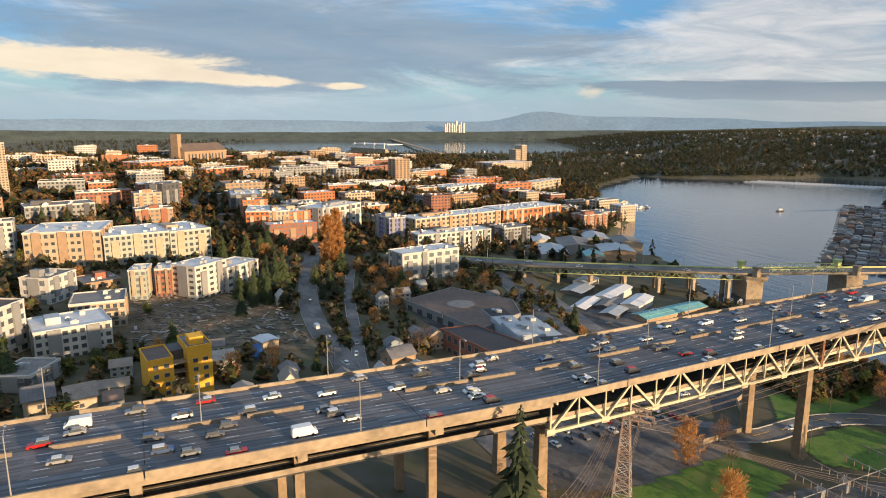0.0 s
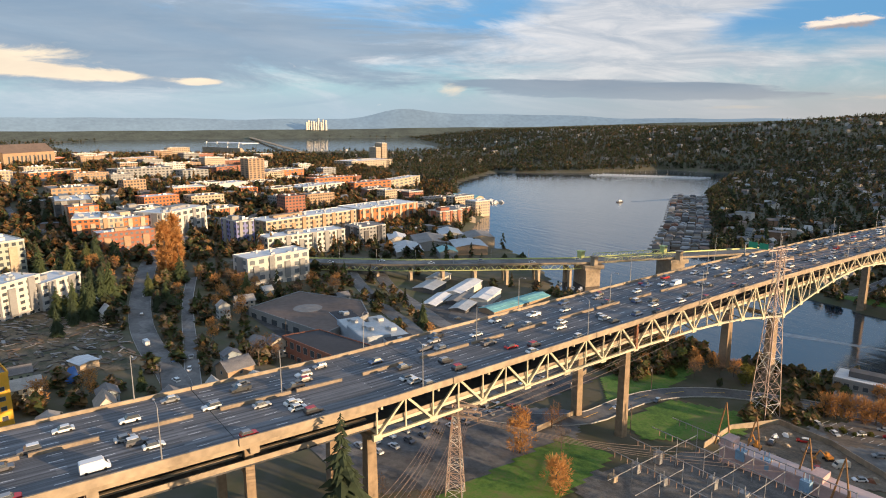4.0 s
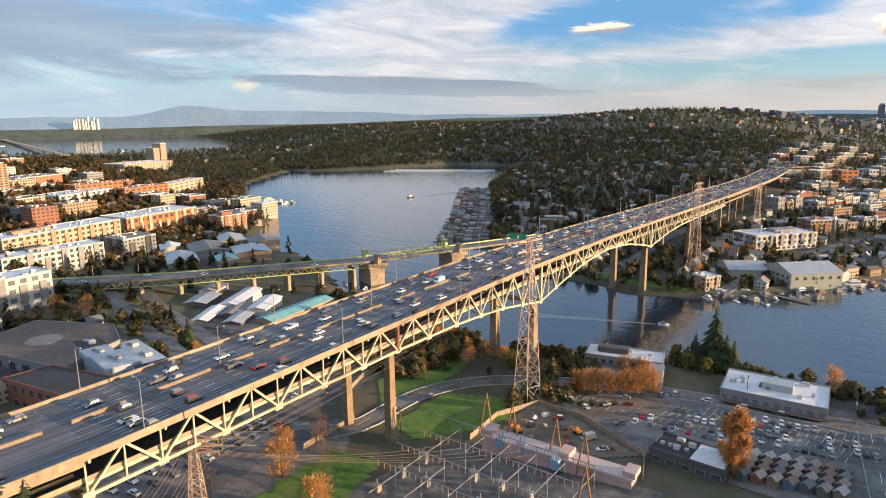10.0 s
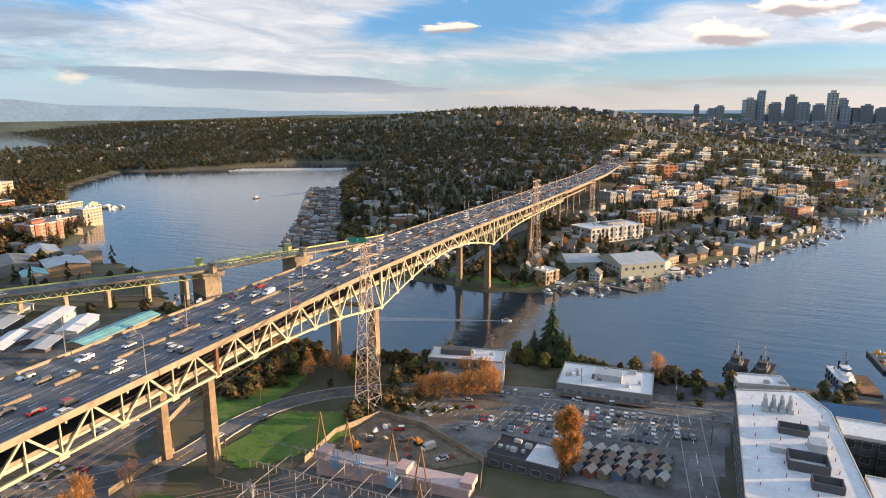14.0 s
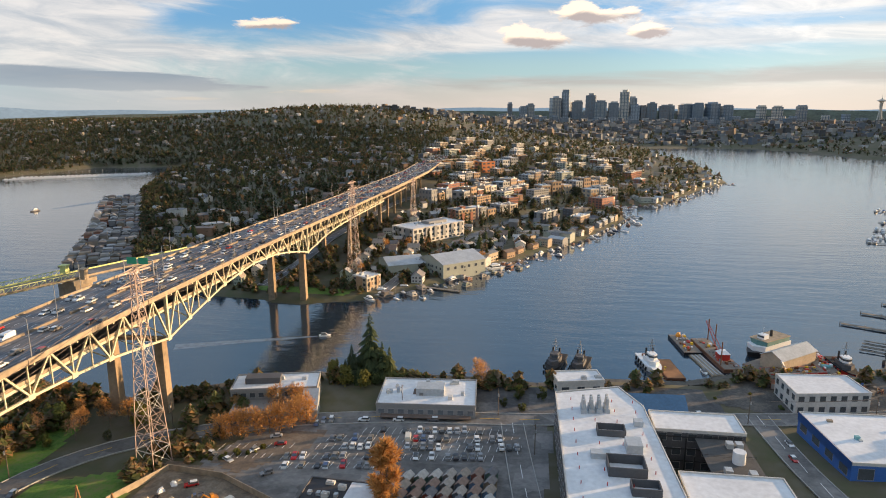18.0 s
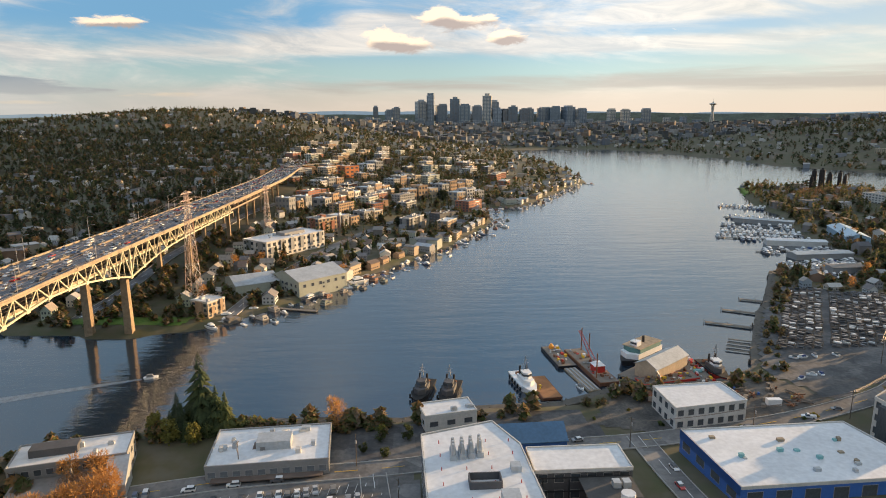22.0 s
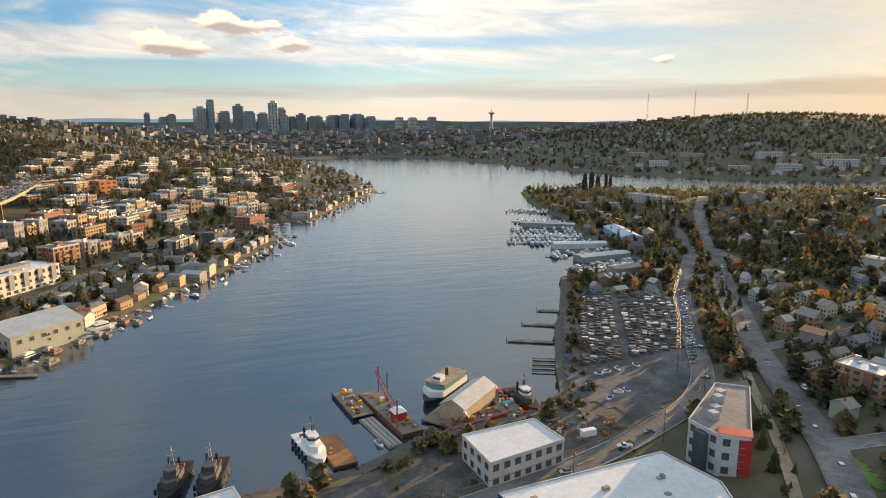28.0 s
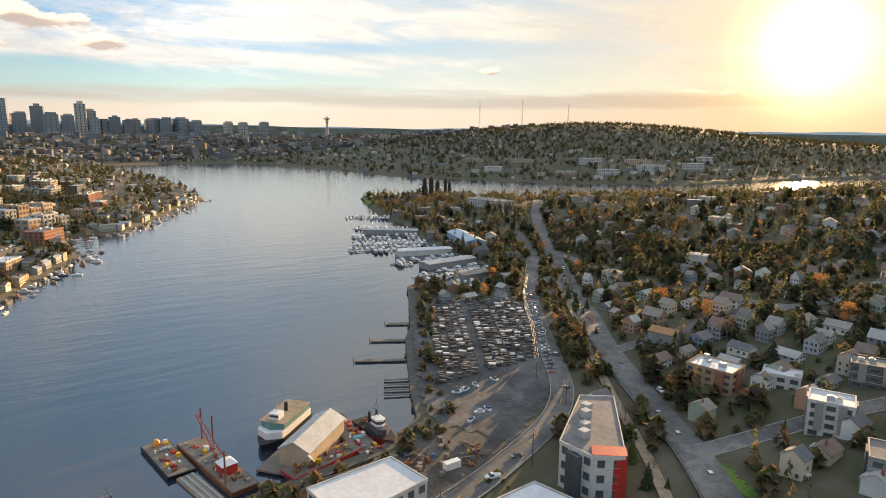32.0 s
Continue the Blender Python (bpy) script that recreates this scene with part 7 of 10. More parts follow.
def ragged_crown(h, r, seed, conifer, n):
    """A far crown: loose triangles round a trunk line, with gaps and an uneven edge."""
    rng, vs, fs = random.Random(seed), [], []
    for k in range(n):
        u = (k + rng.random()) / n
        z = h * (0.06 + 0.9 * u)
        rad = r * ((1 - u) ** 0.75 + 0.04) if conifer else r * math.sin(math.pi * (0.14 + 0.82 * u)) ** 0.6
        a, q = rng.uniform(0, 6.28), rad * rng.uniform(0.25, 1.0)
        c = Vector((math.cos(a) * q, math.sin(a) * q, z))
        out = Vector((math.cos(a), math.sin(a), rng.uniform(-0.9, 0.1) if conifer else rng.uniform(-0.5, 1.0))).normalized()
        side = Vector((-math.sin(a), math.cos(a), rng.uniform(-0.4, 0.4)))
        s = r * rng.uniform(0.42, 0.75) * (0.45 + 0.55 * (1 - u) if conifer else 1)
        vs += [tuple(c - side * s * 0.8 + Vector((0, 0, s * 0.2))), tuple(c + side * s * 0.8), tuple(c + out * s * 1.1), tuple(c - out * s * 0.5 + Vector((0, 0, s * 1.1)))]
        i = len(vs) - 4
        fs += [(i, i + 1, i + 3), (i, i + 2, i + 1)]
    return np.array(vs), fs


near_shapes = [ragged_crown(15, 3.3, k, True, 34) for k in range(3)] + [ragged_crown(9, 4.2, k + 9, False, 46) for k in range(7)]
far_shapes = [ragged_crown(15, 3.8, k, True, 10) for k in range(3)] + [ragged_crown(9, 5.4, k + 9, False, 10) for k in range(6)]
xs, ys = nrng.uniform(-3600, 4600, 210000), nrng.uniform(-4300, 900, 210000)
d = np.hypot(xs + 150, ys - 330)
dens = np.where(d < 330, 0.0, np.where(d < 900, 0.55, np.where(d < 2200, 0.55, 0.34)))
wooded = (xs > 300) & (ys < -250) | (xs > 1300) | ((xs + 2500) ** 2 + (ys + 1750) ** 2 < 1100 ** 2) | ((xs > 250) & (ys < -900))
dens = np.where(wooded & (d > 700), dens + 0.4, dens)
dens = np.where((xs > 1500) & (ys > -1000), 0.16, dens)
downtown = (ys < -2050) & (xs > -1900) & (xs < 250)
dens = np.where(downtown, 0.30, dens)
ok = (nrng.uniform(0, 1, xs.size) < dens) & seen_sector(xs, ys)
xs, ys = xs[ok], ys[ok]
ok = free(xs, ys, 1)
xs, ys = xs[ok][:44000], ys[ok][:44000]
d = np.hypot(xs + 150, ys - 330)
# groves take their colour from broad noise as well as from each tree
scatter("wooded_slope", xs[d < 1000], ys[d < 1000], near_shapes, woods_mat, "mixed dark firs and bare brown trees between houses", "trees", (0.65, 1.25))
scatter("far_woods", xs[d >= 1000], ys[d >= 1000], far_shapes, woods_mat, "mixed dark firs and bare brown trees on distant slopes", "trees", (0.7, 1.35))


west_woods = island_mat("garden_trees", [(0.16, 0.15, 0.06), (0.24, 0.18, 0.11), (0.12, 0.135, 0.05), (0.30, 0.20, 0.10), (0.19, 0.17, 0.08), (0.10, 0.12, 0.045), (0.26, 0.20, 0.13), (0.15, 0.15, 0.06)], noise_scale=0.012, leaf=0.5)
mid_shapes = [ragged_crown(15, 2.9, k + 31, True, 15) for k in range(4)] + [ragged_crown(8.5, 3.6, k + 39, False, 15) for k in range(5)]
for x0, x1, y0, y1, n, label in ((60, 1250, -1500, -110, 11500, "dark firs and bare trees crowding a hillside of houses"), (-330, 60, -1250, -250, 2600, "street trees between lakeside apartment blocks"), (-1250, -350, -800, 330, 6500, "garden trees crowding the western hillside")):
    xs, ys = nrng.uniform(x0, x1, n), nrng.uniform(y0, y1, n)
    ok = seen_sector(xs, ys)
    xs, ys = xs[ok], ys[ok]
    ok = free(xs, ys, 1.5)
    scatter("hillside_trees", xs[ok], ys[ok], mid_shapes, woods_mat if x1 > 0 else west_woods, label, "trees", (0.5, 1.15))


def hut_shape(w, d, h, rise):
    v = np.array([(-w, -d, -3), (w, -d, -3), (w, d, -3), (-w, d, -3), (-w, -d, h), (w, -d, h), (w, d, h), (-w, d, h), (-w, 0, h + rise), (w, 0, h + rise)], float)
    return v, [(0, 1, 5, 4), (2, 3, 7, 6), (1, 2, 6, 9, 5), (3, 0, 4, 8, 7)]


def cap_shape(w, d, h, rise):
    v = np.array([(-w, -d, h), (w, -d, h), (w, 0, h + rise), (-w, 0, h + rise), (-w, d, h), (w, d, h)], float) * (1.06, 1.12, 1.02)
    return v, [(0, 1, 2, 3), (3, 2, 5, 4)]


xs, ys = grid(-2300, 2600, -3300, 420, 22, 27, 6)
d = np.hypot(xs + 150, ys - 330)
ok = (d > 560) & seen_sector(xs, ys) & (nrng.uniform(0, 1, xs.size) < np.where((xs > 900) & (ys > -2200), 0.05, np.where(d > 1500, 0.13, 0.36))) & ~((ys < -2150) & (xs > -1900) & (xs < 250))
xs, ys = xs[ok], ys[ok]
ok = free(xs, ys, 5)
xs, ys = xs[ok], ys[ok]
state = nrng.get_state()
sizes = ((5, 4, 6, 2.4), (6, 4.5, 5, 2.2), (9, 6, 8, 0.3), (5, 5, 7, 2.8))
scatter("far_house_walls", xs, ys, [hut_shape(*s) for s in sizes], walls_mat, "pale walls of distant houses on wooded slopes", "houses", (0.65, 1.1))
nrng.set_state(state)
scatter("far_house_roofs", xs, ys, [cap_shape(*s) for s in sizes], roofs_mat, "grey roofs of distant houses on wooded slopes", "roofs", (0.65, 1.1))

# undergrowth, hedges and street trees between the nearer buildings
bush = [ragged_crown(3.2, 2.2, k + 60, False, 40) for k in range(5)] + [ragged_crown(7.5, 3.2, k + 70, False, 60) for k in range(3)]
hedge_mat = island_mat("undergrowth", [(0.11, 0.13, 0.045), (0.17, 0.14, 0.075), (0.095, 0.12, 0.04), (0.26, 0.18, 0.10), (0.15, 0.16, 0.055), (0.34, 0.20, 0.08), (0.27, 0.21, 0.15)], noise_scale=0.03, leaf=0.35)
for x0, x1, y0, y1, n, label in ((60, 480, 150, 490, 2100, "shrubs and young trees among apartment buildings"), (-720, -350, -320, 200, 2400, "garden hedges and shrubs between hillside houses"), (-260, 420, -600, -92, 1400, "shrubs and hedges on the slope above the lake"), (-45, 75, 76, 140, 700, "dense shrubs on the bank below the bridge")):
    xs, ys = nrng.uniform(x0, x1, n), nrng.uniform(y0, y1, n)
    ok = free(xs, ys, 0.6) & seen_sector(xs, ys)
    scatter("undergrowth", xs[ok], ys[ok], bush, hedge_mat, label, "shrubs", (0.5, 1.1))
for x0, x1, y0, y1, n, label in ((-100, 130, -330, -92, 900, "brambles and small trees below the bridge on the south shore"),):
    xs, ys = nrng.uniform(x0, x1, n), nrng.uniform(y0, y1, n)
    ok = shore_gap(xs, ys) > 4
    for x, y, r in TAKEN:
        ok &= np.hypot(xs - x, ys - y) > r * 0.9
    for p, half in ROAD_LINES:
        for px, py in p[::2]:
            ok &= np.hypot(xs - px, ys - py) > half + 3
    scatter("brambles", xs[ok], ys[ok], bush, hedge_mat, label, "shrubs", (0.45, 1.15))
shore_pts = []
for (ax, ay), (bx, by) in zip(LAKE[9:29], LAKE[10:30]):
    for k in range(int(math.hypot(bx - ax, by - ay) / 1.3)):
        u, o = hrng.random(), hrng.uniform(3, 13)
        ln = math.hypot(bx - ax, by - ay)
        shore_pts.append((ax + (bx - ax) * u + (by - ay) / ln * o, ay + (by - ay) * u - (bx - ax) / ln * o))
xs, ys = np.array(shore_pts).T
ok = (shore_gap(xs, ys) > 3) & ((xs > -170) | (nrng.uniform(0, 1, xs.size) < 0.25))
for x, y, r in TAKEN:
    ok &= np.hypot(xs - x, ys - y) > r * 0.8
scatter("shore_shrubs", xs[ok], ys[ok], bush, hedge_mat, "tangled green and brown shrubs along the north shore", "shrubs", (0.45, 1.0))
bay_pts = []
BAY = LAKE[-10:] + LAKE[:6]
for (ax, ay), (bx, by) in zip(BAY, BAY[1:]):
    for k in range(int(math.hypot(bx - ax, by - ay) / 1.6)):
        u = hrng.random()
        bay_pts.append((ax + (bx - ax) * u + hrng.uniform(-24, 24), ay + (by - ay) * u + hrng.uniform(-24, 24)))
xs, ys = np.array(bay_pts).T
ok = shore_gap(xs, ys) > 1.5
scatter("bay_trees", xs[ok], ys[ok], far_shapes, woods_mat, "dark firs and brown trees down to the bay shore", "trees", (0.5, 1.0))
# street and garden trees of the campus quarter, many in autumn leaf
xs, ys = nrng.uniform(330, 1400, 5200), nrng.uniform(-330, 720, 5200)
ok = (shore_gap(xs, ys) > 8) & (xs - 0.2 * ys > 200)
for x, y, r in TAKEN:
    ok &= np.hypot(xs - x, ys - y) > r * 0.62
scatter("campus_trees", xs[ok], ys[ok], near_shapes[2:], island_mat("campus_foliage", [(0.06, 0.085, 0.028), (0.20, 0.11, 0.045), (0.075, 0.09, 0.03), (0.30, 0.15, 0.05), (0.14, 0.10, 0.05), (0.055, 0.08, 0.03), (0.34, 0.17, 0.055), (0.22, 0.15, 0.09)], noise_scale=0.02, leaf=0.3), "street trees in green and orange between campus buildings", "trees", (0.7, 1.3))
# broken boards and rubble on the vacant lot
dm, drng = Mesh(), random.Random(71)
for k in range(900):
    x, y = drng.uniform(140, 280), drng.uniform(328, 404)
    a, l = drng.uniform(0, 3.14), drng.uniform(0.6, 3.0)
    z = lz(x, y) + 0.3
    dm.beam((x - math.cos(a) * l, y - math.sin(a) * l, z), (x + math.cos(a) * l, y + math.sin(a) * l, z + drng.uniform(0, 0.7)), drng.uniform(0.3, 1.4), 0.2)
tagged(part("rubble", dm, island_mat("rubble", [(0.30, 0.27, 0.24), (0.16, 0.13, 0.10), (0.42, 0.40, 0.38), (0.22, 0.16, 0.12), (0.10, 0.09, 0.08)])), "broken boards and rubble strewn over a vacant lot", "rubble", kind="stuff")
# sheds, workshops and small flats along the lake shore
shed_src = [gabled("waterfront_shed", 0, 0, -400, 0, w, d, h, r, wm, rm, label, False, "shed") for w, d, h, r, wm, rm, label in (
    (20, 12, 6, 2.0, grey_wall, roof_metal, "grey waterfront shed with a metal roof"), (16, 11, 8, 2.4, white_wall, shingle, "white waterfront house with a shingle roof"), (24, 13, 7, 1.2, green_wall, roof_grey, "sage waterfront workshop with a flat-pitched roof"),
    (14, 10, 7, 2.6, tan_wall, roof_brown, "brown waterfront house with a dark roof"), (18, 12, 9, 0.8, cream_wall, roof_grey, "cream waterfront flats with a low roof"))]
for t, (w, d, h) in zip(shed_src, ((20, 12, 6), (16, 11, 8), (24, 13, 7), (14, 10, 7), (18, 12, 9))):
    m = Mesh()
    for k in range(int(w / 3)):
        m.box(-w / 2 + 0.8 + k * 3, -d / 2 - 0.05, 1.2, -w / 2 + 2.4 + k * 3, d / 2 + 0.05, 2.6)
        if h > 7:
            m.box(-w / 2 + 0.8 + k * 3, -d / 2 - 0.05, 4.2, -w / 2 + 2.4 + k * 3, d / 2 + 0.05, 5.6)
    tagged(part("glazing", m, glass, t), kind="stuff")
    TAKEN.pop()
SHORE = [(-52, -94), (-90, -138), (-122, -185), (-155, -236), (-213, -322), (-270, -450), (-268, -560), (-330, -576), (-466, -822), (-498, -864)]
shed_used = set()
for (ax, ay), (bx, by) in zip(SHORE[2:], SHORE[3:]):
    ln = math.hypot(bx - ax, by - ay)
    dx, dy = (bx - ax) / ln, (by - ay) / ln
    for row in (9, 27, 46):
        for k in range(int(ln / 19)):
            if hrng.random() < 0.85:
                x, y = ax + dx * (k * 19 + 8) - dy * row + hrng.uniform(-3, 3), ay + dy * (k * 19 + 8) + dx * row + hrng.uniform(-3, 3)
                if row > 9 and not free(np.array([x]), np.array([y]), 6)[0]:
                    continue
                src = hrng.choice(shed_src)
                m = pose(x, y, max(lz(x, y), 0.6), 0, 0, math.degrees(math.atan2(dy, dx)) + hrng.choice([0, 90]) + hrng.uniform(-5, 5)) @ Matrix.Diagonal((0.8, 0.8, hrng.uniform(0.7, 1.0), 1))
                if src in shed_used:
                    copy_thing(src, m)
                else:
                    shed_used.add(src)
                    src.matrix_basis = m
                TAKEN.append((x, y, 9))

# low town between the lake's head and the towers
xs, ys = grid(-2300, 420, -3900, -1990, 33, 35, 11)
ok = (nrng.uniform(0, 1, xs.size) < 0.8) & free(xs, ys, 8)
xs, ys = xs[ok], ys[ok]
state = nrng.get_state()
sizes = ((11, 8, 9, 0.2), (8, 10, 13, 0.2), (14, 8, 6, 0.2), (8, 8, 18, 0.2), (7, 6, 10, 0.2), (6, 5, 6, 2.0))
scatter("low_town_walls", xs, ys, [hut_shape(*s) for s in sizes], island_mat("city_block_walls", [(0.20, 0.21, 0.22), (0.30, 0.30, 0.29), (0.14, 0.15, 0.16), (0.40, 0.39, 0.37), (0.24, 0.18, 0.14), (0.17, 0.19, 0.22), (0.10, 0.10, 0.10)], noise_scale=0.05), "grey and tan city blocks at the head of the lake", "buildings", (0.8, 1.3))
nrng.set_state(state)
scatter("low_town_roofs", xs, ys, [cap_shape(*s) for s in sizes], roofs_mat, "flat grey roofs of city blocks at the lake head", "roofs", (0.8, 1.3))


# ---- vehicles ----
def car_kind(name, label, l, w, h, cab, style="car"):
    """A car: body pressed from a side outline, glasshouse, four wheels, lamps."""
    t = thing(name, pose(0, 0, -300), label, "car")
    z0, belt = 0.28, h * 0.58
    hl, hw = l / 2, w / 2
    side = [(-hl, z0 + 0.1), (-hl + 0.1, belt * 0.95), (-hl + 0.5, belt), (hl * 0.45, belt), (hl - 0.15, belt * 0.82), (hl, z0 + 0.2), (hl - 0.1, z0), (-hl + 0.1, z0)]
    if style == "van":
        side = [(-hl, z0 + 0.1), (-hl + 0.05, h * 0.95), (-hl + 0.3, h), (hl * 0.55, h), (hl * 0.82, h * 0.55), (hl, h * 0.45), (hl, z0 + 0.1), (-hl + 0.1, z0)]
    m, n = Mesh(), len(side)
    m.add([(x, -hw, z) for x, z in side] + [(x, hw, z) for x, z in side], [tuple(range(n - 1, -1, -1)), tuple(range(n, 2 * n))] + [(i, (i + 1) % n, n + (i + 1) % n, n + i) for i in range(n)])
    if style == "pickup":
        m.box(-hl, -hw, belt, -hl + 0.1, hw, belt + 0.25).box(-hl, -hw, belt, -hl * 0.1, -hw + 0.1, belt + 0.25).box(-hl, hw - 0.1, belt, -hl * 0.1, hw, belt + 0.25)
    part("body", m, car_paint if style != "van" else mat("van_paint", (0.6, 0.6, 0.58), 0.4, 0.06, 0.4, rand=[(0.72, 0.72, 0.70), (0.6, 0.56, 0.48), (0.75, 0.75, 0.75)]), t)
    a, b = cab
    if style != "van":
        g = Mesh().add([(a, -hw + 0.06, belt), (b, -hw + 0.06, belt), (b, hw - 0.06, belt), (a, hw - 0.06, belt), (a + 0.3, -hw + 0.2, h - 0.06), (b - 0.55, -hw + 0.2, h - 0.06), (b - 0.55, hw - 0.2, h - 0.06), (a + 0.3, hw - 0.2, h - 0.06)],
                       [(0, 1, 5, 4), (1, 2, 6, 5), (2, 3, 7, 6), (3, 0, 4, 7), (4, 5, 6, 7)])
        part("glasshouse", g, glass, t)
        part("roof_panel", Mesh().box(a + 0.32, -hw + 0.18, h - 0.06, b - 0.58, hw - 0.18, h), car_paint, t)
    else:
        part("windscreen", Mesh().add([(hl * 0.56, -hw + 0.1, h - 0.1), (hl * 0.56, hw - 0.1, h - 0.1), (hl * 0.82 + 0.03, hw - 0.1, h * 0.58), (hl * 0.82 + 0.03, -hw + 0.1, h * 0.58)], [(0, 3, 2, 1)]), glass, t)
    me = Mesh().tube((0, -0.11, 0), (0, 0.11, 0), 0.33, 0.33, 10).data("wheel", rubber)
    for x in (-hl * 0.62, hl * 0.62):
        for y in (-hw + 0.08, hw - 0.08):
            part("wheel", me, None, t, at=pose(x, y, 0.33))
    return t


def far_car_kind(name, label, l, w, h):
    """A car too far off for its parts to be told apart: one mesh."""
    m = Mesh()
    side = [(-l / 2, 0.3), (-l / 2 + 0.1, h * 0.58), (l * 0.28, h * 0.58), (l / 2 - 0.1, h * 0.48), (l / 2, 0.3)]
    n = len(side)
    m.add([(x, -w / 2, z) for x, z in side] + [(x, w / 2, z) for x, z in side], [tuple(range(n - 1, -1, -1)), tuple(range(n, 2 * n))] + [(i, (i + 1) % n, n + (i + 1) % n, n + i) for i in range(n)])
    m.prism([(-l * 0.36, -w * 0.46), (l * 0.2, -w * 0.46), (l * 0.2, w * 0.46), (-l * 0.36, w * 0.46)], h * 0.58, h * 0.97, 1, [(-l * 0.28, -w * 0.38), (l * 0.06, -w * 0.38), (l * 0.06, w * 0.38), (-l * 0.28, w * 0.38)])
    m.box(-l * 0.27, -w * 0.37, h * 0.97, l * 0.05, w * 0.37, h)
    for x in (-l * 0.31, l * 0.31):
        m.tube((x, -w / 2 - 0.01, 0.32), (x, w / 2 + 0.01, 0.32), 0.32, 0.32, 7, 2)
    ob = part(name, m, (car_paint, glass, rubber), at=pose(0, 0, -300))
    return tagged(ob, label, "car")


CARS = [car_kind("saloon_car", "low painted four-door saloon car", 4.6, 1.85, 1.45, (-1.6, 1.1)), car_kind("estate_car", "tall compact sport utility car", 4.7, 1.9, 1.7, (-2.2, 1.0)),
        car_kind("hatchback_car", "small painted five-door hatchback car", 4.1, 1.78, 1.5, (-1.9, 0.9)), car_kind("delivery_van", "tall pale panel delivery van", 5.6, 2.05, 2.5, (0, 0), "van"), car_kind("pickup_truck", "painted pickup truck with an open bed", 5.5, 1.95, 1.8, (-0.5, 1.3), "pickup")]
FAR_CARS = [far_car_kind("car", "low painted four-door car", 4.6, 1.85, 1.5), far_car_kind("car", "tall painted family car", 4.8, 1.9, 1.75)]
crng = random.Random(15)
PARKED = [5, 5, 4, 0.4, 1]
placed = set()


def park(x, y, z, turn, pool=CARS, group="", weights=None):
    src = crng.choices(pool, (weights or PARKED)[:len(pool)])[0]
    m = pose(x, y, z, 0, 0, turn)
    if src in placed:
        ob = copy_thing(src, m)
    else:
        placed.add(src)
        src.matrix_basis, ob = m, src
    if group:
        tagged(ob, group=group)


def slope(y):
    return math.degrees(math.atan2(deck_z(y + 2) - deck_z(y - 2), 4))


LANES_W, LANES_E = (-16.2, -12.9, -9.5, -6.1, -2.7), (2.9, 6.3, 9.7, 13.0)
for lanes, turn in ((LANES_W, -90), (LANES_E, 90)):
    for x in lanes:
        y = 440 - crng.uniform(0, 40)
        while y > -170:
            near = y > 110
            park(x + crng.uniform(-0.3, 0.3), y, deck_z(y) + 0.015, turn, CARS if near else FAR_CARS, "traffic on the motorway bridge", [6, 5, 3, 0.6, 1.2] if near else None)
            y -= crng.uniform(13, 50) if near else crng.uniform(10, 34)
# traffic further off, too small to tell apart
tm, tg = Mesh(), Mesh()
for x in LANES_W + LANES_E:
    y = -175.0 - crng.uniform(0, 12)
    while y > -800:
        z, k = deck_z(y) + 0.02, crng.uniform(0.9, 1.15)
        tm.prism([(x - 0.9, y - 2.2 * k), (x + 0.9, y - 2.2 * k), (x + 0.9, y + 2.2 * k), (x - 0.9, y + 2.2 * k)], z + 0.25, z + 0.9 * k)
        tg.prism([(x - 0.85, y - 1.3 * k), (x + 0.85, y - 1.3 * k), (x + 0.85, y + 1.3 * k), (x - 0.85, y + 1.3 * k)], z + 0.9 * k, z + 1.5 * k, 0, [(x - 0.7, y - 0.9 * k), (x + 0.7, y - 0.9 * k), (x + 0.7, y + 0.9 * k), (x - 0.7, y + 0.9 * k)])
        y -= crng.uniform(9, 26)
flow = tagged(part("distant_traffic", tm, island_mat("traffic_paint", [(0.7, 0.7, 0.7), (0.04, 0.04, 0.045), (0.4, 0.41, 0.42), (0.72, 0.72, 0.7), (0.4, 0.03, 0.03), (0.1, 0.1, 0.11), (0.6, 0.6, 0.6)], 0.35)), "dense slow traffic on the far motorway bridge", "cars", kind="stuff")
tagged(part("cabin", tg, glass, flow), kind="stuff")
# car park rows
for y0, x0, x1, turn in ((90, -100, -160, 90), (97, -88, -160, 90), (104, -86, -162, 90), (112, -76, -150, 90), (119, -78, -112, 90)):
    x = x0
    while x > x1:
        if crng.random() < 0.62:
            park(x, y0 + (x + 100) * 0.12 + crng.uniform(-0.4, 0.4), lz(x, y0) + 0.2, turn + 8 + crng.choice([0, 180]), pool=CARS if crng.random() < 0.1 else FAR_CARS, group="cars in the car park", weights=PARKED)
        x -= 2.9
for x, y, turn in ((-66, 100, 20), (-70, 106, 15), (-62, 112, 60), (-78, 88, 100), (-80, 85, 100), (-83, 84, 100), (-48, 116, 160), (-56, 120, 150), (-74, 128, 40), (-96, 82, 5), (-110, 80, 5), (-124, 78, 5), (-20, 108, 150), (4, 150, 95), (8, 172, 80), (-232, 58, 10), (-260, 80, 95), (-257, 92, 95), (-300, 53, -10), (-330, 46, -20), (-346, 40, -15), (-404, 8, -70), (-430, -24, -55), (-452, -55, -55), (-470, -80, -55),
                   (-366, 108, 55), (-382, 92, 58), (-400, 68, 60), (-410, 52, 58), (-440, 10, 56), (-470, -30, 55), (-500, -66, 52), (-560, -140, 50), (-590, -170, 50), (-428, 40, 60), (-434, 32, 60), (-442, 22, 60)):
    park(x, y, lz(x, y) + 0.35, turn, group="cars on the streets")
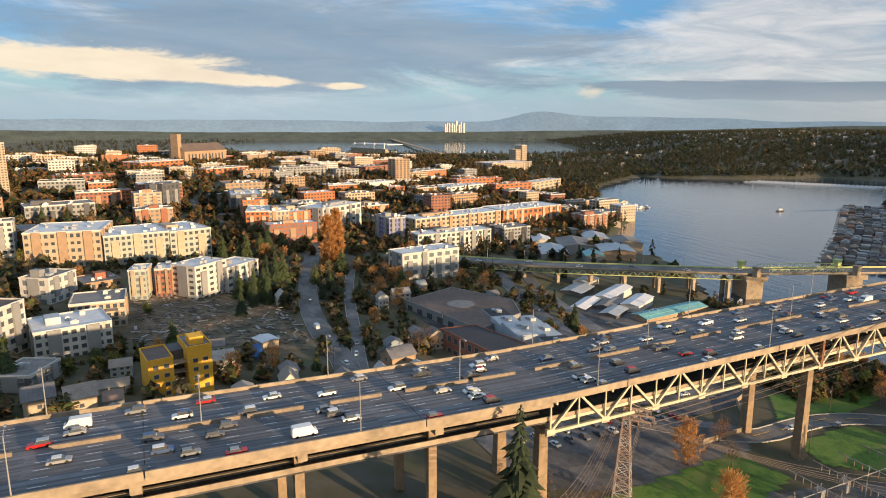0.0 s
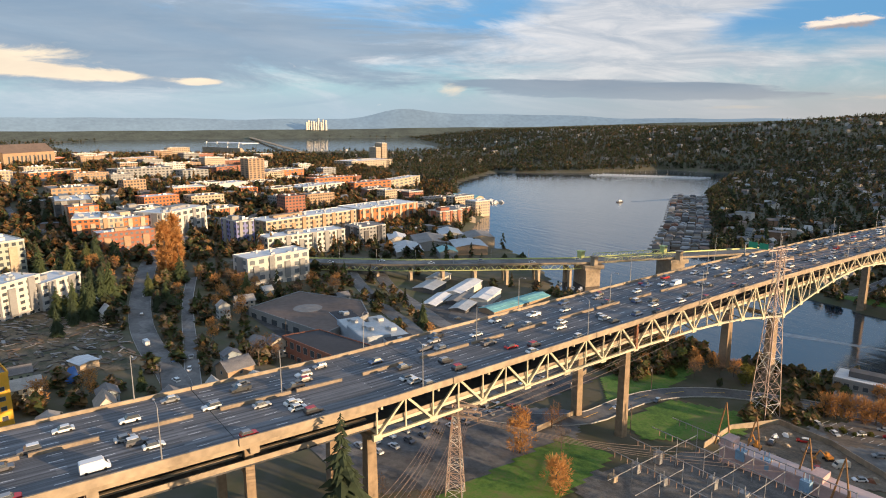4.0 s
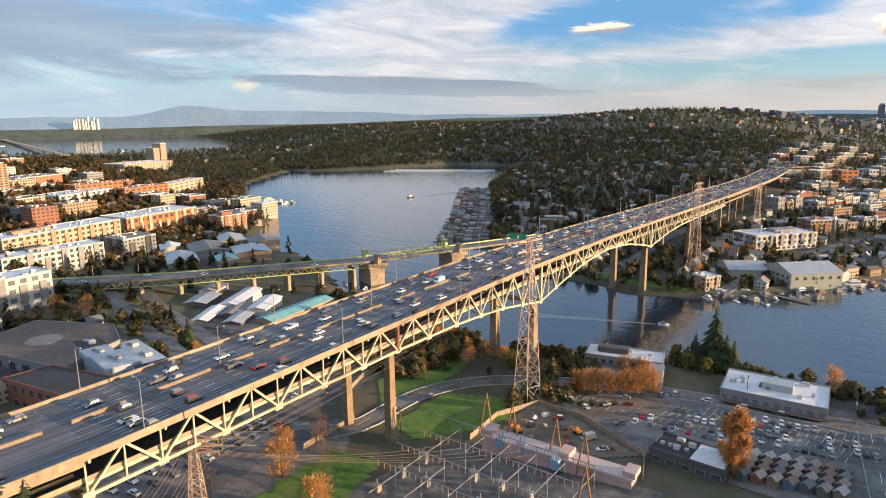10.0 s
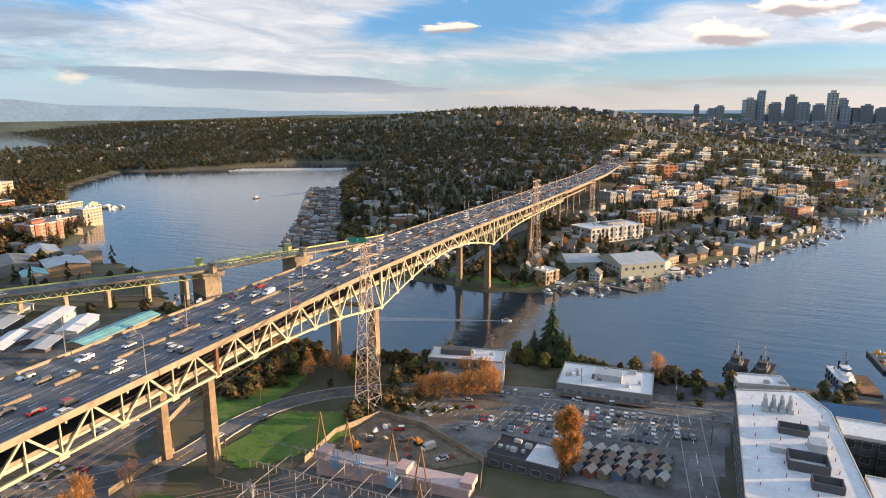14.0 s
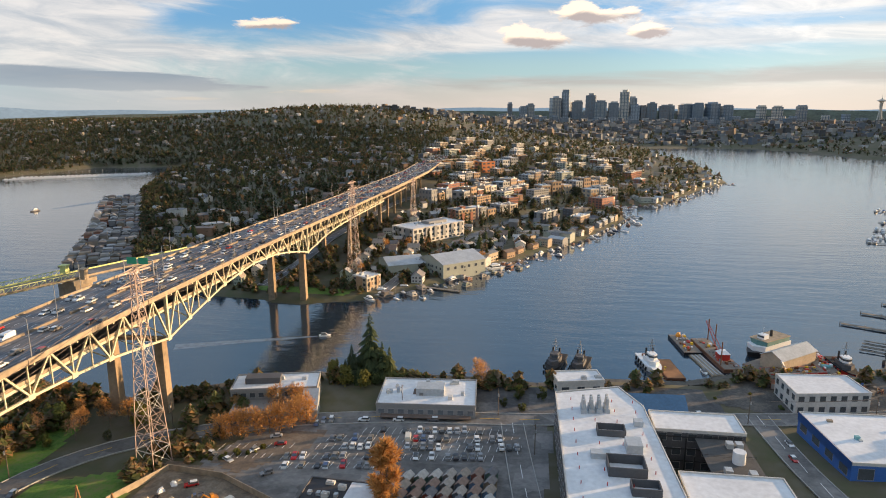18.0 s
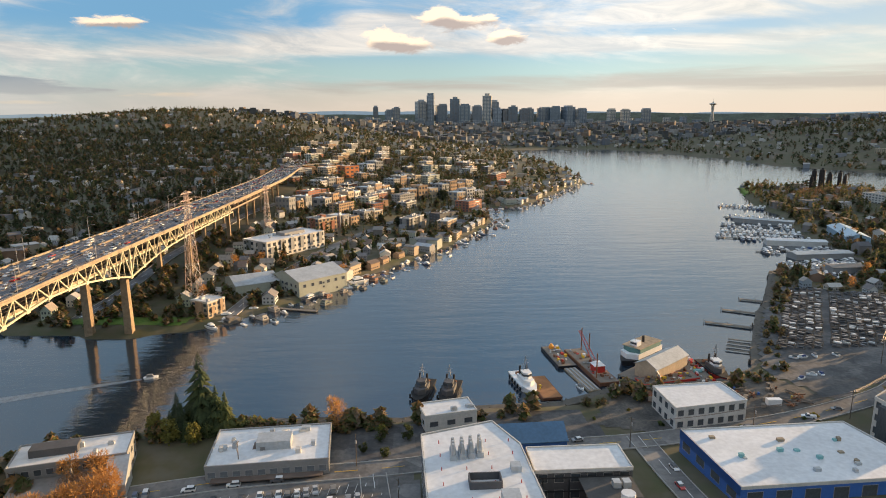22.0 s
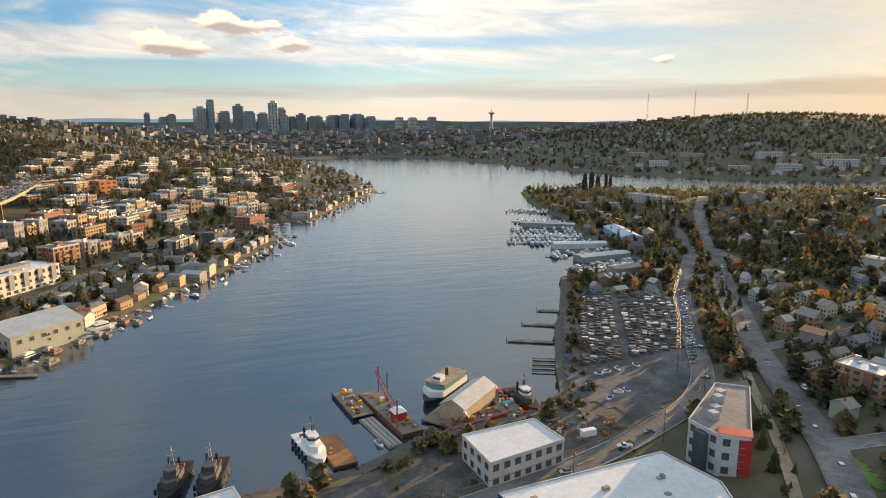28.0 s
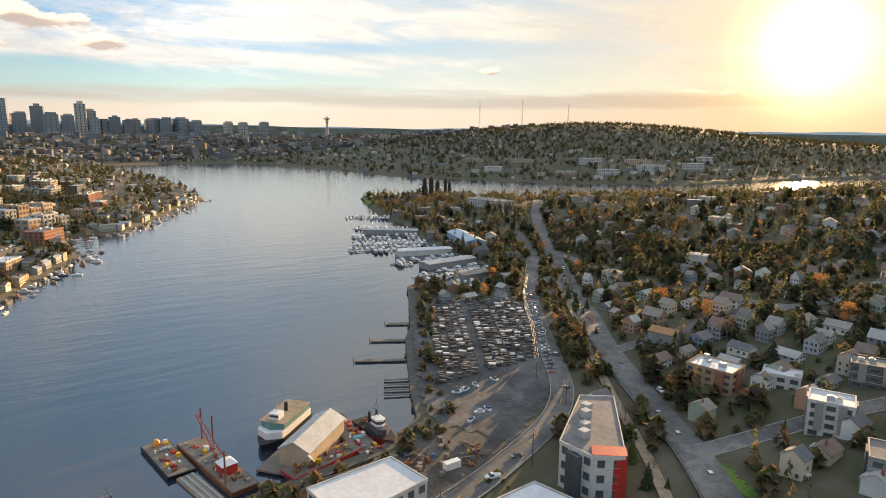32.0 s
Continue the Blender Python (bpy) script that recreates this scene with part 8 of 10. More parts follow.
for x, y, tn in ((-52, 138, 30), (-58, 146, 35), (-70, 150, 60), (-46, 150, 100), (-78, 156, 50), (-66, 160, 80)):
    park(x, y, lz(x, y) + 0.35, tn, group="vans and cars in the works yard", weights=[2, 2, 1, 3, 3])
for k in range(30):
    park(-412 - k * 3.3 + crng.uniform(-0.3, 0.3), -8 - k * 4.0, lz(-412 - k * 3.3, -8 - k * 4) + 0.35, -52 + crng.choice([0, 180]), pool=FAR_CARS, group="parked along the shore road")
for k in range(22):
    x, y = 20 + (k % 11) * 3.4, 196 + (k // 11) * 12
    park(x + 26, y - 18, lz(x + 26, y - 18) + 0.2, 80, pool=FAR_CARS, group="cars beside the bridge piers")
for k in range(20):
    x, y = crng.uniform(75, 165), crng.uniform(95, 160)
    park(x, y, lz(x, y) + 0.2, crng.choice([-30, 60, 150]), pool=FAR_CARS, group="cars under the drawbridge ramp")
for x, y, tn in ((130, 318, 0), (160, 322, 3), (210, 313, -8), (250, 303, -12), (135, 309, -14), (110, 322, 10), (120, 314, 160)):
    park(x, y, lz(x, y) + 0.35, tn, group="cars on the avenue")
for k in range(7):
    p, s = ub_at(40 + k * 38)
    park(p.x + s.x * (4 if k % 2 else -4), p.y + s.y * (4 if k % 2 else -4), p.z + 0.02, -122, pool=FAR_CARS, group="cars on the drawbridge")
for k in range(22):
    x, y = 28 + (k % 2) * 7 - k * 0.4, 214 + k * 3.4
    park(x, y, lz(x, y) + 0.2, 5 + crng.choice([0, 180]), pool=FAR_CARS, group="cars below the bridge")
for x, y in ((6, 214), (-10, 226), (14, 300), (-28, 246), (38, 262), (40, 286), (-14, 306), (44, 240), (46, 272)):
    plant("bare_tree" if x % 4 else "autumn_tree", x, y, 10)


# ---- power line: lattice towers, wires, substation ----
def lattice_tower(name, x, y, z, h, w0, w1, turn, material, label):
    t = thing(name, pose(x, y, z, 0, 0, turn), label, "pylon")
    n = 12
    lv = [(h * (1 - (1 - k / n) ** 1.15), w0 + (w1 - w0) * min(1, (k / n) * 1.15)) for k in range(n + 1)]
    c = ((-1, -1), (1, -1), (1, 1), (-1, 1))
    for i, j in c:
        part("leg", Mesh().pipe([(i * w / 2, j * w / 2, z) for z, w in lv], 0.17), material, t)
    for k, ((za, wa), (zb, wb)) in enumerate(zip(lv, lv[1:])):
        m = Mesh()
        for (ai, aj), (bi, bj) in zip(c, c[1:] + c[:1]):
            m.beam((ai * wa / 2, aj * wa / 2, za), (bi * wb / 2, bj * wb / 2, zb), 0.12).beam((bi * wa / 2, bj * wa / 2, za), (ai * wb / 2, aj * wb / 2, zb), 0.12)
            m.beam((ai * wb / 2, aj * wb / 2, zb), (bi * wb / 2, bj * wb / 2, zb), 0.14)
        tagged(part("bracing", m, material if k % 3 else mat("white_steel", (0.6, 0.57, 0.52), 0.6, 0.15), t), kind="stuff")
    for zz, aw in ((h * 0.99, 6.5), (h * 0.93, 7.5), (h * 0.87, 6.5)):
        arm = part("cross_arm", Mesh().beam((-aw, 0, zz), (aw, 0, zz), 0.3, 0.5).beam((-aw, 0, zz), (0, 0, zz + 1.6), 0.16).beam((aw, 0, zz), (0, 0, zz + 1.6), 0.16), material, t)
        ins = Mesh()
        for s in (-1, -0.5, 0.5, 1):
            ins.tube((s * aw, 0, zz), (s * aw, 0, zz - 1.3), 0.16, 0.16, 6)
        part("insulator", ins, mat("porcelain", (0.30, 0.20, 0.15), 0.4), arm)
    return t


PYLONS = [(-14, 276, lz(-14, 276), 29, 5, 1.6, 40), (-30, 124, 2.4, 72, 8.4, 2.2, 75), (-32, -134, 2.0, 74, 8.4, 2.2, 80), (-40, -330, 14, 44, 6, 2, 80), (-62, 330, 30, 26, 5, 1.6, 40)]
for k, (x, y, z, h, a, b, r) in enumerate(PYLONS):
    lattice_tower("power_pylon", x, y, z, h, a, b, r, steel_red, "rust-red and white lattice power pylon" if k in (1, 2) else "short rust-red lattice power pylon")


def wire(a, b, sag, name="power_line", r=0.05, label="thin sagging power cable between pylons"):
    a, b, m = Vector(a), Vector(b), Mesh()
    n = 18
    pts = [a.lerp(b, k / n) - Vector((0, 0, sag * 4 * (k / n) * (1 - k / n))) for k in range(n + 1)]
    m.pipe(pts, r)
    return tagged(part(name, m, wire_mat), label, "cable", "power cables")


for (xa, ya, za, ha, *_), (xb, yb, zb, hb, *_) in ((PYLONS[4], PYLONS[0]), (PYLONS[0], PYLONS[1]), (PYLONS[1], PYLONS[2]), (PYLONS[2], PYLONS[3])):
    for lv in (0.98, 0.92, 0.86):
        for s in (-6, -3, 3, 6):
            wire((xa + s * 0.9, ya, za + ha * lv - 1.2), (xb + s * 0.9, yb, zb + hb * lv - 1.2), 5 if ya > 0 > yb else 3.5)
for k in range(5):
    wire((-14 - 2 + k, 276, lz(-14, 276) + 27 - k * 0.6), (-46 - k * 7, 206 - k * 3, 22), 3)

sub = thing("substation", pose(-62, 208, lz(-62, 208)), "electrical substation of steel racks and timber masts", "substation")
srng = random.Random(6)
for i in range(6):
    for j in range(4):
        x, y = -26 + i * 10, -20 + j * 12
        part("rack_post", Mesh().beam((x, y, -2), (x, y, 9), 0.18), steel_grey, sub)
        part("rack_beam", Mesh().beam((x, y, 8.6), (x + 10, y, 8.6), 0.16, 0.28), steel_grey, sub)
        if srng.random() < 0.8:
            part("rack_beam", Mesh().beam((x, y, 6), (x, y + 12, 6), 0.14, 0.24), steel_grey, sub)
        for k in range(3):
            part("insulator", Mesh().tube((x + 2 + k * 2.5, y, 8.4), (x + 2 + k * 2.5, y, 6.6), 0.16, 0.16, 6), mat("porcelain", (0.30, 0.20, 0.15), 0.4), sub)
        if srng.random() < 0.5:
            part("switchgear", Mesh().box(x + 3, y + 3, -1, x + 5.5, y + 5, 3).tube((x + 4, y + 4, 3), (x + 4, y + 4, 5), 0.3, 0.2, 6), steel_grey if srng.random() < 0.85 else concrete, sub)
for x, y in ((-20, -26), (-8, -30), (10, -32), (22, -34), (-28, -8)):
    part("timber_mast", Mesh().tube((x - 3, y, -2), (x, y, 15), 0.35, 0.22, 7).tube((x + 3, y, -2), (x, y, 15), 0.35, 0.22, 7), mat("tarred_timber", (0.32, 0.17, 0.07), 0.9, 0.3, 0.6), sub)
for x, y, a in ((10, -28, 0), (2, -29, 0), (-12, -26, 0)):
    part("blue_transformer", Mesh().box(x, y, 0, x + 3, y + 2.4, 3.6).tube((x + 0.8, y + 1.2, 3.6), (x + 0.8, y + 1.2, 6), 0.25, 0.2, 6).tube((x + 2.2, y + 1.2, 3.6), (x + 2.2, y + 1.2, 6), 0.25, 0.2, 6), mat("transformer_blue", (0.22, 0.36, 0.50), 0.5, 0.2), sub)
pink = mat("pink_concrete", (0.50, 0.36, 0.34), 0.85, 0.2, 0.2)
wall = thing("cable_house", pose(-70, 178, lz(-70, 178), 0, 0, 2), "long low pinkish concrete cable house", "building")
part("wall", Mesh().box(-27, -3, -2, 27, 3, 5), pink, wall)
part("roof", Mesh().box(-27.5, -3.5, 5, 27.5, 3.5, 5.6), mat("pink_roof", (0.54, 0.42, 0.40), 0.85, 0.2, 0.1), wall)
for x in (-26, -4, 25):
    part("roof_block", Mesh().box(x - 2, -3, 5.6, x + 2, 3, 7.6), pink, wall)
for pts, lab in (([(-34, 176), (-30, 150), (-38, 128), (-60, 132)], "pale concrete yard wall"), ([(-60, 132), (-92, 152), (-98, 172)], "pale concrete yard wall"), ([(6, 222), (12, 190), (34, 172), (44, 150)], "tan concrete retaining wall")):
    m = Mesh()
    for (ax, ay), (bx, by) in zip(pts, pts[1:]):
        m.beam((ax, ay, lz(ax, ay) + 1.0), (bx, by, lz(bx, by) + 1.0), 0.3, 2.6)
    tagged(part("yard_wall", m, concrete), lab + " round a works yard", "wall", kind="structure")
yrng = random.Random(9)
for k in range(16):
    x, y = yrng.uniform(-86, -40), yrng.uniform(136, 166)
    if inside(x, y, [(-36, 130), (-60, 134), (-90, 154), (-60, 176), (-38, 165)]):
        t = thing("digger" if k % 8 == 0 else "material_pile", pose(x, y, lz(x, y) + 0.2, 0, 0, yrng.uniform(0, 360)), "small yellow digger in a works yard" if k % 8 == 0 else "heap of building material in a works yard", "digger" if k % 8 == 0 else "pile")
        if k % 8 == 0:
            part("tracks", Mesh().box(-1.6, -1.2, 0, 1.6, -0.7, 0.8).box(-1.6, 0.7, 0, 1.6, 1.2, 0.8), rubber, t)
            part("cab", Mesh().box(-1.3, -1.1, 0.8, 0.9, 1.1, 1.8).box(-0.2, -0.9, 1.8, 0.9, 0.3, 3), mat("digger_orange", (0.52, 0.22, 0.04), 0.5, 0.2, 0.5), t)
            part("boom", Mesh().beam((0.8, 0, 1.6), (3.2, 0, 4), 0.35).beam((3.2, 0, 4), (4.8, 0, 1.2), 0.3).box(4.4, -0.5, 0.4, 5.2, 0.5, 1.3), mat("digger_orange", (0.52, 0.22, 0.04), 0.5, 0.2, 0.5), t)
        else:
            part("mound", Mesh().prism([(-2, -1), (1, -1.4), (2.2, 0.4), (-0.4, 1.6)], -0.3, 1.2, 0, [(-1, -0.4), (0.4, -0.6), (0.9, 0.2), (-0.2, 0.6)]), yrng.choice([concrete, rust, wood_dock, paint_white]), t)
# rows of small cabins
cab_m = mat("cabin_paint", (0.2, 0.2, 0.2), 0.8, 0.15, 0.5, rand=[(0.10, 0.17, 0.26), (0.16, 0.15, 0.14), (0.10, 0.16, 0.13), (0.24, 0.19, 0.13), (0.12, 0.13, 0.15), (0.28, 0.10, 0.07)])
for i in range(7):
    for j in range(4):
        x, y = -123 - i * 4.6, 128 + j * 6.2 - i * 1.2
        c = gabled("tiny_cabin", x, y, lz(x, y) + 0.2, 70, 4.2, 3.0, 2.6, 1.2, cab_m, shingle, "tiny painted cabin with a dark pitched roof", False, "cabin", 0.25)
        part("door", Mesh().box(-2.2, -0.5, 0, -2.1, 0.5, 2.0), paint_white, c)
# timber power poles along the streets
for k, (x, y) in enumerate(((-12, 190), (14, 140), (-22, 98), (-60, 82), (-110, 72), (-150, 70), (-165, 100), (-250, 64), (-300, 58), (-346, 48), (-392, 20), (-400, -6), (-430, -40), (-470, -90), (-520, -140), (112, 292), (140, 262), (100, 330))):
    t = thing("utility_pole", pose(x, y, lz(x, y), 0, 0, 20 * k), "brown timber utility pole with a cross arm", "pole", "utility poles")
    part("pole", Mesh().tube((0, 0, -1), (0, 0, 12.5), 0.2, 0.14, 6), bark, t)
    part("cross_arm", Mesh().beam((-1.3, 0, 11.6), (1.3, 0, 11.6), 0.14), bark, t)
    part("transformer", Mesh().tube((0.35, 0, 9), (0.35, 0, 10.2), 0.3, 0.3, 8), steel_grey, t)


STREET = ((-256, 66), (-300, 58), (-346, 48), (-392, 20), (-400, -6), (-430, -40), (-470, -90), (-520, -140))
for (ax, ay), (bx, by) in zip(STREET, STREET[1:]):
    for s in (-1.1, 0.0, 1.1):
        wire((ax + s, ay, lz(ax, ay) + 11.7), (bx + s, by, lz(bx, by) + 11.7), 0.8, "street_wire", 0.06, "thin street cable between timber poles")
zebra = Mesh()
for k in range(9):
    x, y = 113 + 0.1 * k, 315.5 + k * 1.25
    zebra.box(x - 1.8, y, lz(x, y) + 0.36, x + 1.8, y + 0.6, lz(x, y) + 0.40)
tagged(part("crossing_marking", zebra, paint_white), "white zebra crossing on an asphalt avenue", "marking", kind="structure")

# ---- boats, docks and the waterfront ----
def hull(l, w, z0, z1, bow=0.35):
    pts = [(-l / 2, -w / 2), (l * (0.5 - bow), -w / 2), (l * 0.42, -w * 0.22), (l / 2, 0), (l * 0.42, w * 0.22), (l * (0.5 - bow), w / 2), (-l / 2, w / 2)]
    return Mesh().prism([(x * 0.92, y * 0.8) for x, y in pts], z0, z1, 0, pts)


BOATS = []
t = thing("motor_yacht", pose(0, 0, -200), "white motor yacht moored at a dock", "boat")
part("hull", hull(13, 4, -0.5, 1.5), mat("yacht_hull", (0.6, 0.6, 0.6), 0.45, 0.08, 0.4, rand=[(0.66, 0.66, 0.65), (0.5, 0.5, 0.5), (0.06, 0.08, 0.13), (0.62, 0.6, 0.56), (0.30, 0.31, 0.32), (0.10, 0.10, 0.11)]), t)
part("cabin", Mesh().prism([(-4, -1.6), (2.5, -1.6), (3.6, 0), (2.5, 1.6), (-4, 1.6)], 1.5, 3.2, 0, [(-3.6, -1.3), (1.4, -1.3), (2.2, 0), (1.4, 1.3), (-3.6, 1.3)]), paint_white, t)
part("window_band", Mesh().prism([(-3.9, -1.62), (2.3, -1.62), (3.3, 0), (2.3, 1.62), (-3.9, 1.62)], 2.0, 2.6), glass, t)
part("flybridge", Mesh().box(-2.6, -1.2, 3.2, 0.6, 1.2, 3.9), paint_white, t)
BOATS.append(t)
t = thing("sailing_boat", pose(0, 0, -200), "white sailing boat with a bare mast", "boat")
part("hull", hull(10, 3, -0.4, 1.1), paint_white, t)
part("cabin", Mesh().box(-1.5, -0.9, 1.1, 2, 0.9, 1.7), paint_white, t)
part("mast", Mesh().tube((0.8, 0, 1.1), (0.8, 0, 14), 0.09, 0.06, 5).tube((0.8, 0, 2.4), (-3.6, 0, 2.6), 0.08, 0.08, 5), steel_grey, t)
part("sail_cover", Mesh().tube((0.6, 0, 2.6), (-3.4, 0, 2.8), 0.2, 0.16, 6), paint_blue, t)
BOATS.append(t)
t = thing("cabin_cruiser", pose(0, 0, -200), "small cabin cruiser with a dark canopy", "boat")
part("hull", hull(8, 2.8, -0.4, 1.1), paint_white, t)
part("canopy", Mesh().prism([(-2.5, -1.1), (1.5, -1.1), (1.5, 1.1), (-2.5, 1.1)], 1.1, 2.5, 0, [(-2.2, -0.9), (0.7, -0.9), (0.7, 0.9), (-2.2, 0.9)]), mat("canvas", (0.1, 0.14, 0.22), 0.9, 0.2, 0.6, rand=[(0.04, 0.08, 0.2), (0.2, 0.2, 0.2), (0.5, 0.5, 0.48), (0.1, 0.12, 0.12)]), t)
BOATS.append(t)
t = thing("houseboat", pose(0, 0, -200), "timber-sided floating home on a dock", "houseboat")
part("float", Mesh().box(-6.5, -4.2, -0.5, 6.5, 4.2, 0.5), wood_dock, t)
part("wall", Mesh().box(-5.5, -3.4, 0.5, 5.5, 3.4, 3.2).box(-4, -2.6, 3.2, 1, 2.6, 5.2), mat("float_home_siding", (0.2, 0.2, 0.2), 0.85, 0.15, 0.3, rand=[(0.20, 0.17, 0.14), (0.30, 0.28, 0.26), (0.16, 0.18, 0.19), (0.30, 0.15, 0.10), (0.45, 0.43, 0.40), (0.14, 0.13, 0.12), (0.22, 0.24, 0.20)]), t)
part("roof", Mesh().box(-4.4, -3.0, 5.2, 1.4, 3.0, 5.45).box(1.2, -3.7, 3.2, 5.8, 3.7, 3.45), shingle, t)
part("window", Mesh().box(-3, -3.46, 1.4, 2.5, -3.38, 2.7).box(-5.56, -2, 1.4, -5.48, 2, 2.7), glass, t)
BOATS.append(t)
NEAR_BOATS = list(BOATS)


for b, name, label, category in zip(NEAR_BOATS, ("motor_yacht", "sailing_boat", "cabin_cruiser", "houseboat"), ("white motor yacht moored in a marina", "white sailing boat moored with furled sail", "small cabin cruiser moored in a marina", "dark-roofed floating home moored near the shore"), ("boat", "boat", "boat", "houseboat")):
    BOATS.append(one_mesh(b, name, label, category))
wrng = random.Random(19)
moored = set()


def moor(k, x, y, turn, s=1.0, z=0.0):
    src, m = BOATS[k], pose(x, y, z, 0, 0, turn) @ Matrix.Diagonal((s, s, s, 1))
    if src in moored:
        return copy_thing(src, m)
    moored.add(src)
    src.matrix_basis = m
    return src


def dock(ax, ay, bx, by, w=2.4, piles=True, label="weathered timber dock on piles"):
    t = thing("dock", pose(0, 0, 0), label, "dock")
    part("deck", Mesh().beam((ax, ay, 0.75), (bx, by, 0.75), w, 0.35), wood_dock, t)
    n = max(2, int(math.hypot(bx - ax, by - ay) / 9))
    for k in range(n + 1 if piles else 0):
        u = k / n
        part("pile", Mesh().tube((ax + (bx - ax) * u, ay + (by - ay) * u - w * 0.45, -3), (ax + (bx - ax) * u, ay + (by - ay) * u - w * 0.45, 2.0), 0.2, 0.2, 6), bark, t)
    return t


dock(-347, -81, -369, -68, 3)
dock(-369, -104, -388, -93, 3)
dock(-392, -126, -410, -116, 3)
for k in range(4):
    dock(-337 - k * 3.0, -36 - k * 5, -352 - k * 3.0, -28 - k * 5, 1.2, False, "short floating finger dock")
dock(-128, 36, -150, 30, 4)
dock(-86, -128, -112, -120, 3)
dock(-116, -190, -150, -205, 3)
# marina along the shore towards the gasworks
for ax, ay, bx, by in ((-508, -172, -462, -190), (-548, -222, -474, -214), (-556, -268, -484, -272), (-566, -312, -482, -340), (-572, -340, -500, -372), (-588, -380, -518, -408), (-606, -428, -552, -468), (-636, -520, -588, -556)):
    dock(ax, ay, bx, by, 2.2, False)
    ln = math.hypot(bx - ax, by - ay)
    dx, dy = (bx - ax) / ln, (by - ay) / ln
    turn = math.degrees(math.atan2(dx, -dy))
    for i in range(int(ln / 5.2)):
        for s in (-1, 1):
            if wrng.random() < 0.9:
                px, py = ax + dx * (i * 5.2 + 4), ay + dy * (i * 5.2 + 4)
                moor(wrng.choice([4, 4, 4, 6, 5]), px - dy * s * 7.5, py + dx * s * 7.5, turn + wrng.choice([0, 180]), wrng.uniform(0.75, 1.15))
# covered moorings, long sheds and a blue boat hall in the marina
for ax, ay, bx, by, w, wm, rm, lab in ((-552, -246, -500, -244, 14, grey_wall, roof_metal, "long pale covered mooring"), (-562, -292, -512, -306, 13, white_wall, roof_white, "long white covered mooring"), (-536, -196, -500, -196, 13, grey_wall, roof_grey, "grey covered mooring"), (-598, -400, -548, -436, 13, grey_wall, roof_metal, "grey covered mooring with a metal roof")):
    tn = math.degrees(math.atan2(by - ay, bx - ax))
    gabled("covered_mooring", (ax + bx) / 2, (ay + by) / 2, 0.6, tn, math.hypot(bx - ax, by - ay), w, 4.2, 1.0, wm, rm, lab + " over the water", False, "boat shed")
gabled("boat_hall", -596, -310, lz(-596, -310), 70, 66, 20, 8, 3, mat("pale_blue_cladding", (0.26, 0.40, 0.52), 0.6, 0.15), mat("pale_blue_roof", (0.36, 0.50, 0.60), 0.5, 0.2), "long pale blue boat hall in a marina", False, "shed")
gabled("long_shed", -655, -420, lz(-655, -420), 72, 74, 18, 6, 1.6, dark_wall, roof_brown, "long dark low shed beside a park", False, "shed")
# lake shore below the hill
SHORE = [(-52, -94), (-90, -138), (-122, -185), (-155, -236), (-213, -322), (-270, -450), (-268, -560), (-330, -576), (-466, -822), (-498, -864)]
for (ax, ay), (bx, by) in zip(SHORE, SHORE[1:]):
    n = int(math.hypot(bx - ax, by - ay) / 12)
    dx, dy = (bx - ax) / max(n, 1), (by - ay) / max(n, 1)
    ln = math.hypot(dx, dy) + 1e-6
    for i in range(n):
        px, py = ax + dx * i, ay + dy * i
        ox, oy = dy / ln, -dx / ln
        turn = math.degrees(math.atan2(oy, ox))
        for j in range(wrng.choice([1, 2, 2, 3])):
            moor(wrng.choice([7, 7, 4, 6, 5]) - (4 if py > -260 else 0), px + ox * (3 + 9 * j) + wrng.uniform(-2, 2), py + oy * (3 + 9 * j), turn + wrng.choice([0, 90, 180]), wrng.uniform(0.55, 0.85))
for x, y, tn, s in ((-58, -112, 200, 1.2), (-66, -118, 200, 1.4), (-72, -124, 195, 1.1), (-80, -128, 200, 1.0), (-104, -150, 230, 1.2), (-128, -176, 215, 1.2), (-134, -190, 215, 1.6), (-60, -104, 190, 1.0)):
    moor(wrng.choice([0, 1]), x, y, tn, s)
# floating homes on the bay, tied up side by side along walkways
hw2, hr2, hd2 = Mesh(), Mesh(), Mesh()


def rect(x, y, a, b, turn):
    c, s = math.cos(turn), math.sin(turn)
    return [(x + i * a * c - j * b * s, y + i * a * s + j * b * c) for i, j in ((-1, -1), (1, -1), (1, 1), (-1, 1))]


for (ax, ay), (bx, by) in (((180, -176), (274, -338)), ((274, -338), (430, -584))):
    ln = math.hypot(bx - ax, by - ay)
    dx, dy = (bx - ax) / ln, (by - ay) / ln
    turn = math.atan2(dy, dx)
    for i in range(int(ln / 21)):
        hd2.beam((ax + dx * i * 21, ay + dy * i * 21, 0.5), (ax + dx * i * 21 - dy * 52, ay + dy * i * 21 + dx * 52, 0.5), 2.0, 0.4)
        for j in range(6):
            for s in (-1, 1):
                if wrng.random() < 0.94 - 0.05 * j:
                    u, v = i * 21 + s * 5.4 + wrng.uniform(-0.6, 0.6), j * 8.8 + wrng.uniform(-0.8, 0.8)
                    x, y = ax + dx * u - dy * v, ay + dy * u + dx * v
                    a, b, h = wrng.uniform(3.4, 4.4), wrng.uniform(3.2, 4.2), wrng.choice([3.2, 4.2, 5.6])
                    hw2.prism(rect(x, y, a, b, turn), -0.4, h)
                    hr2.prism(rect(x, y, a + 0.4, b + 0.4, turn), h, h + wrng.choice([0.3, 1.6, 2.0]), 0, rect(x, y, a * 0.9, b * wrng.choice([0.12, 0.9]), turn))
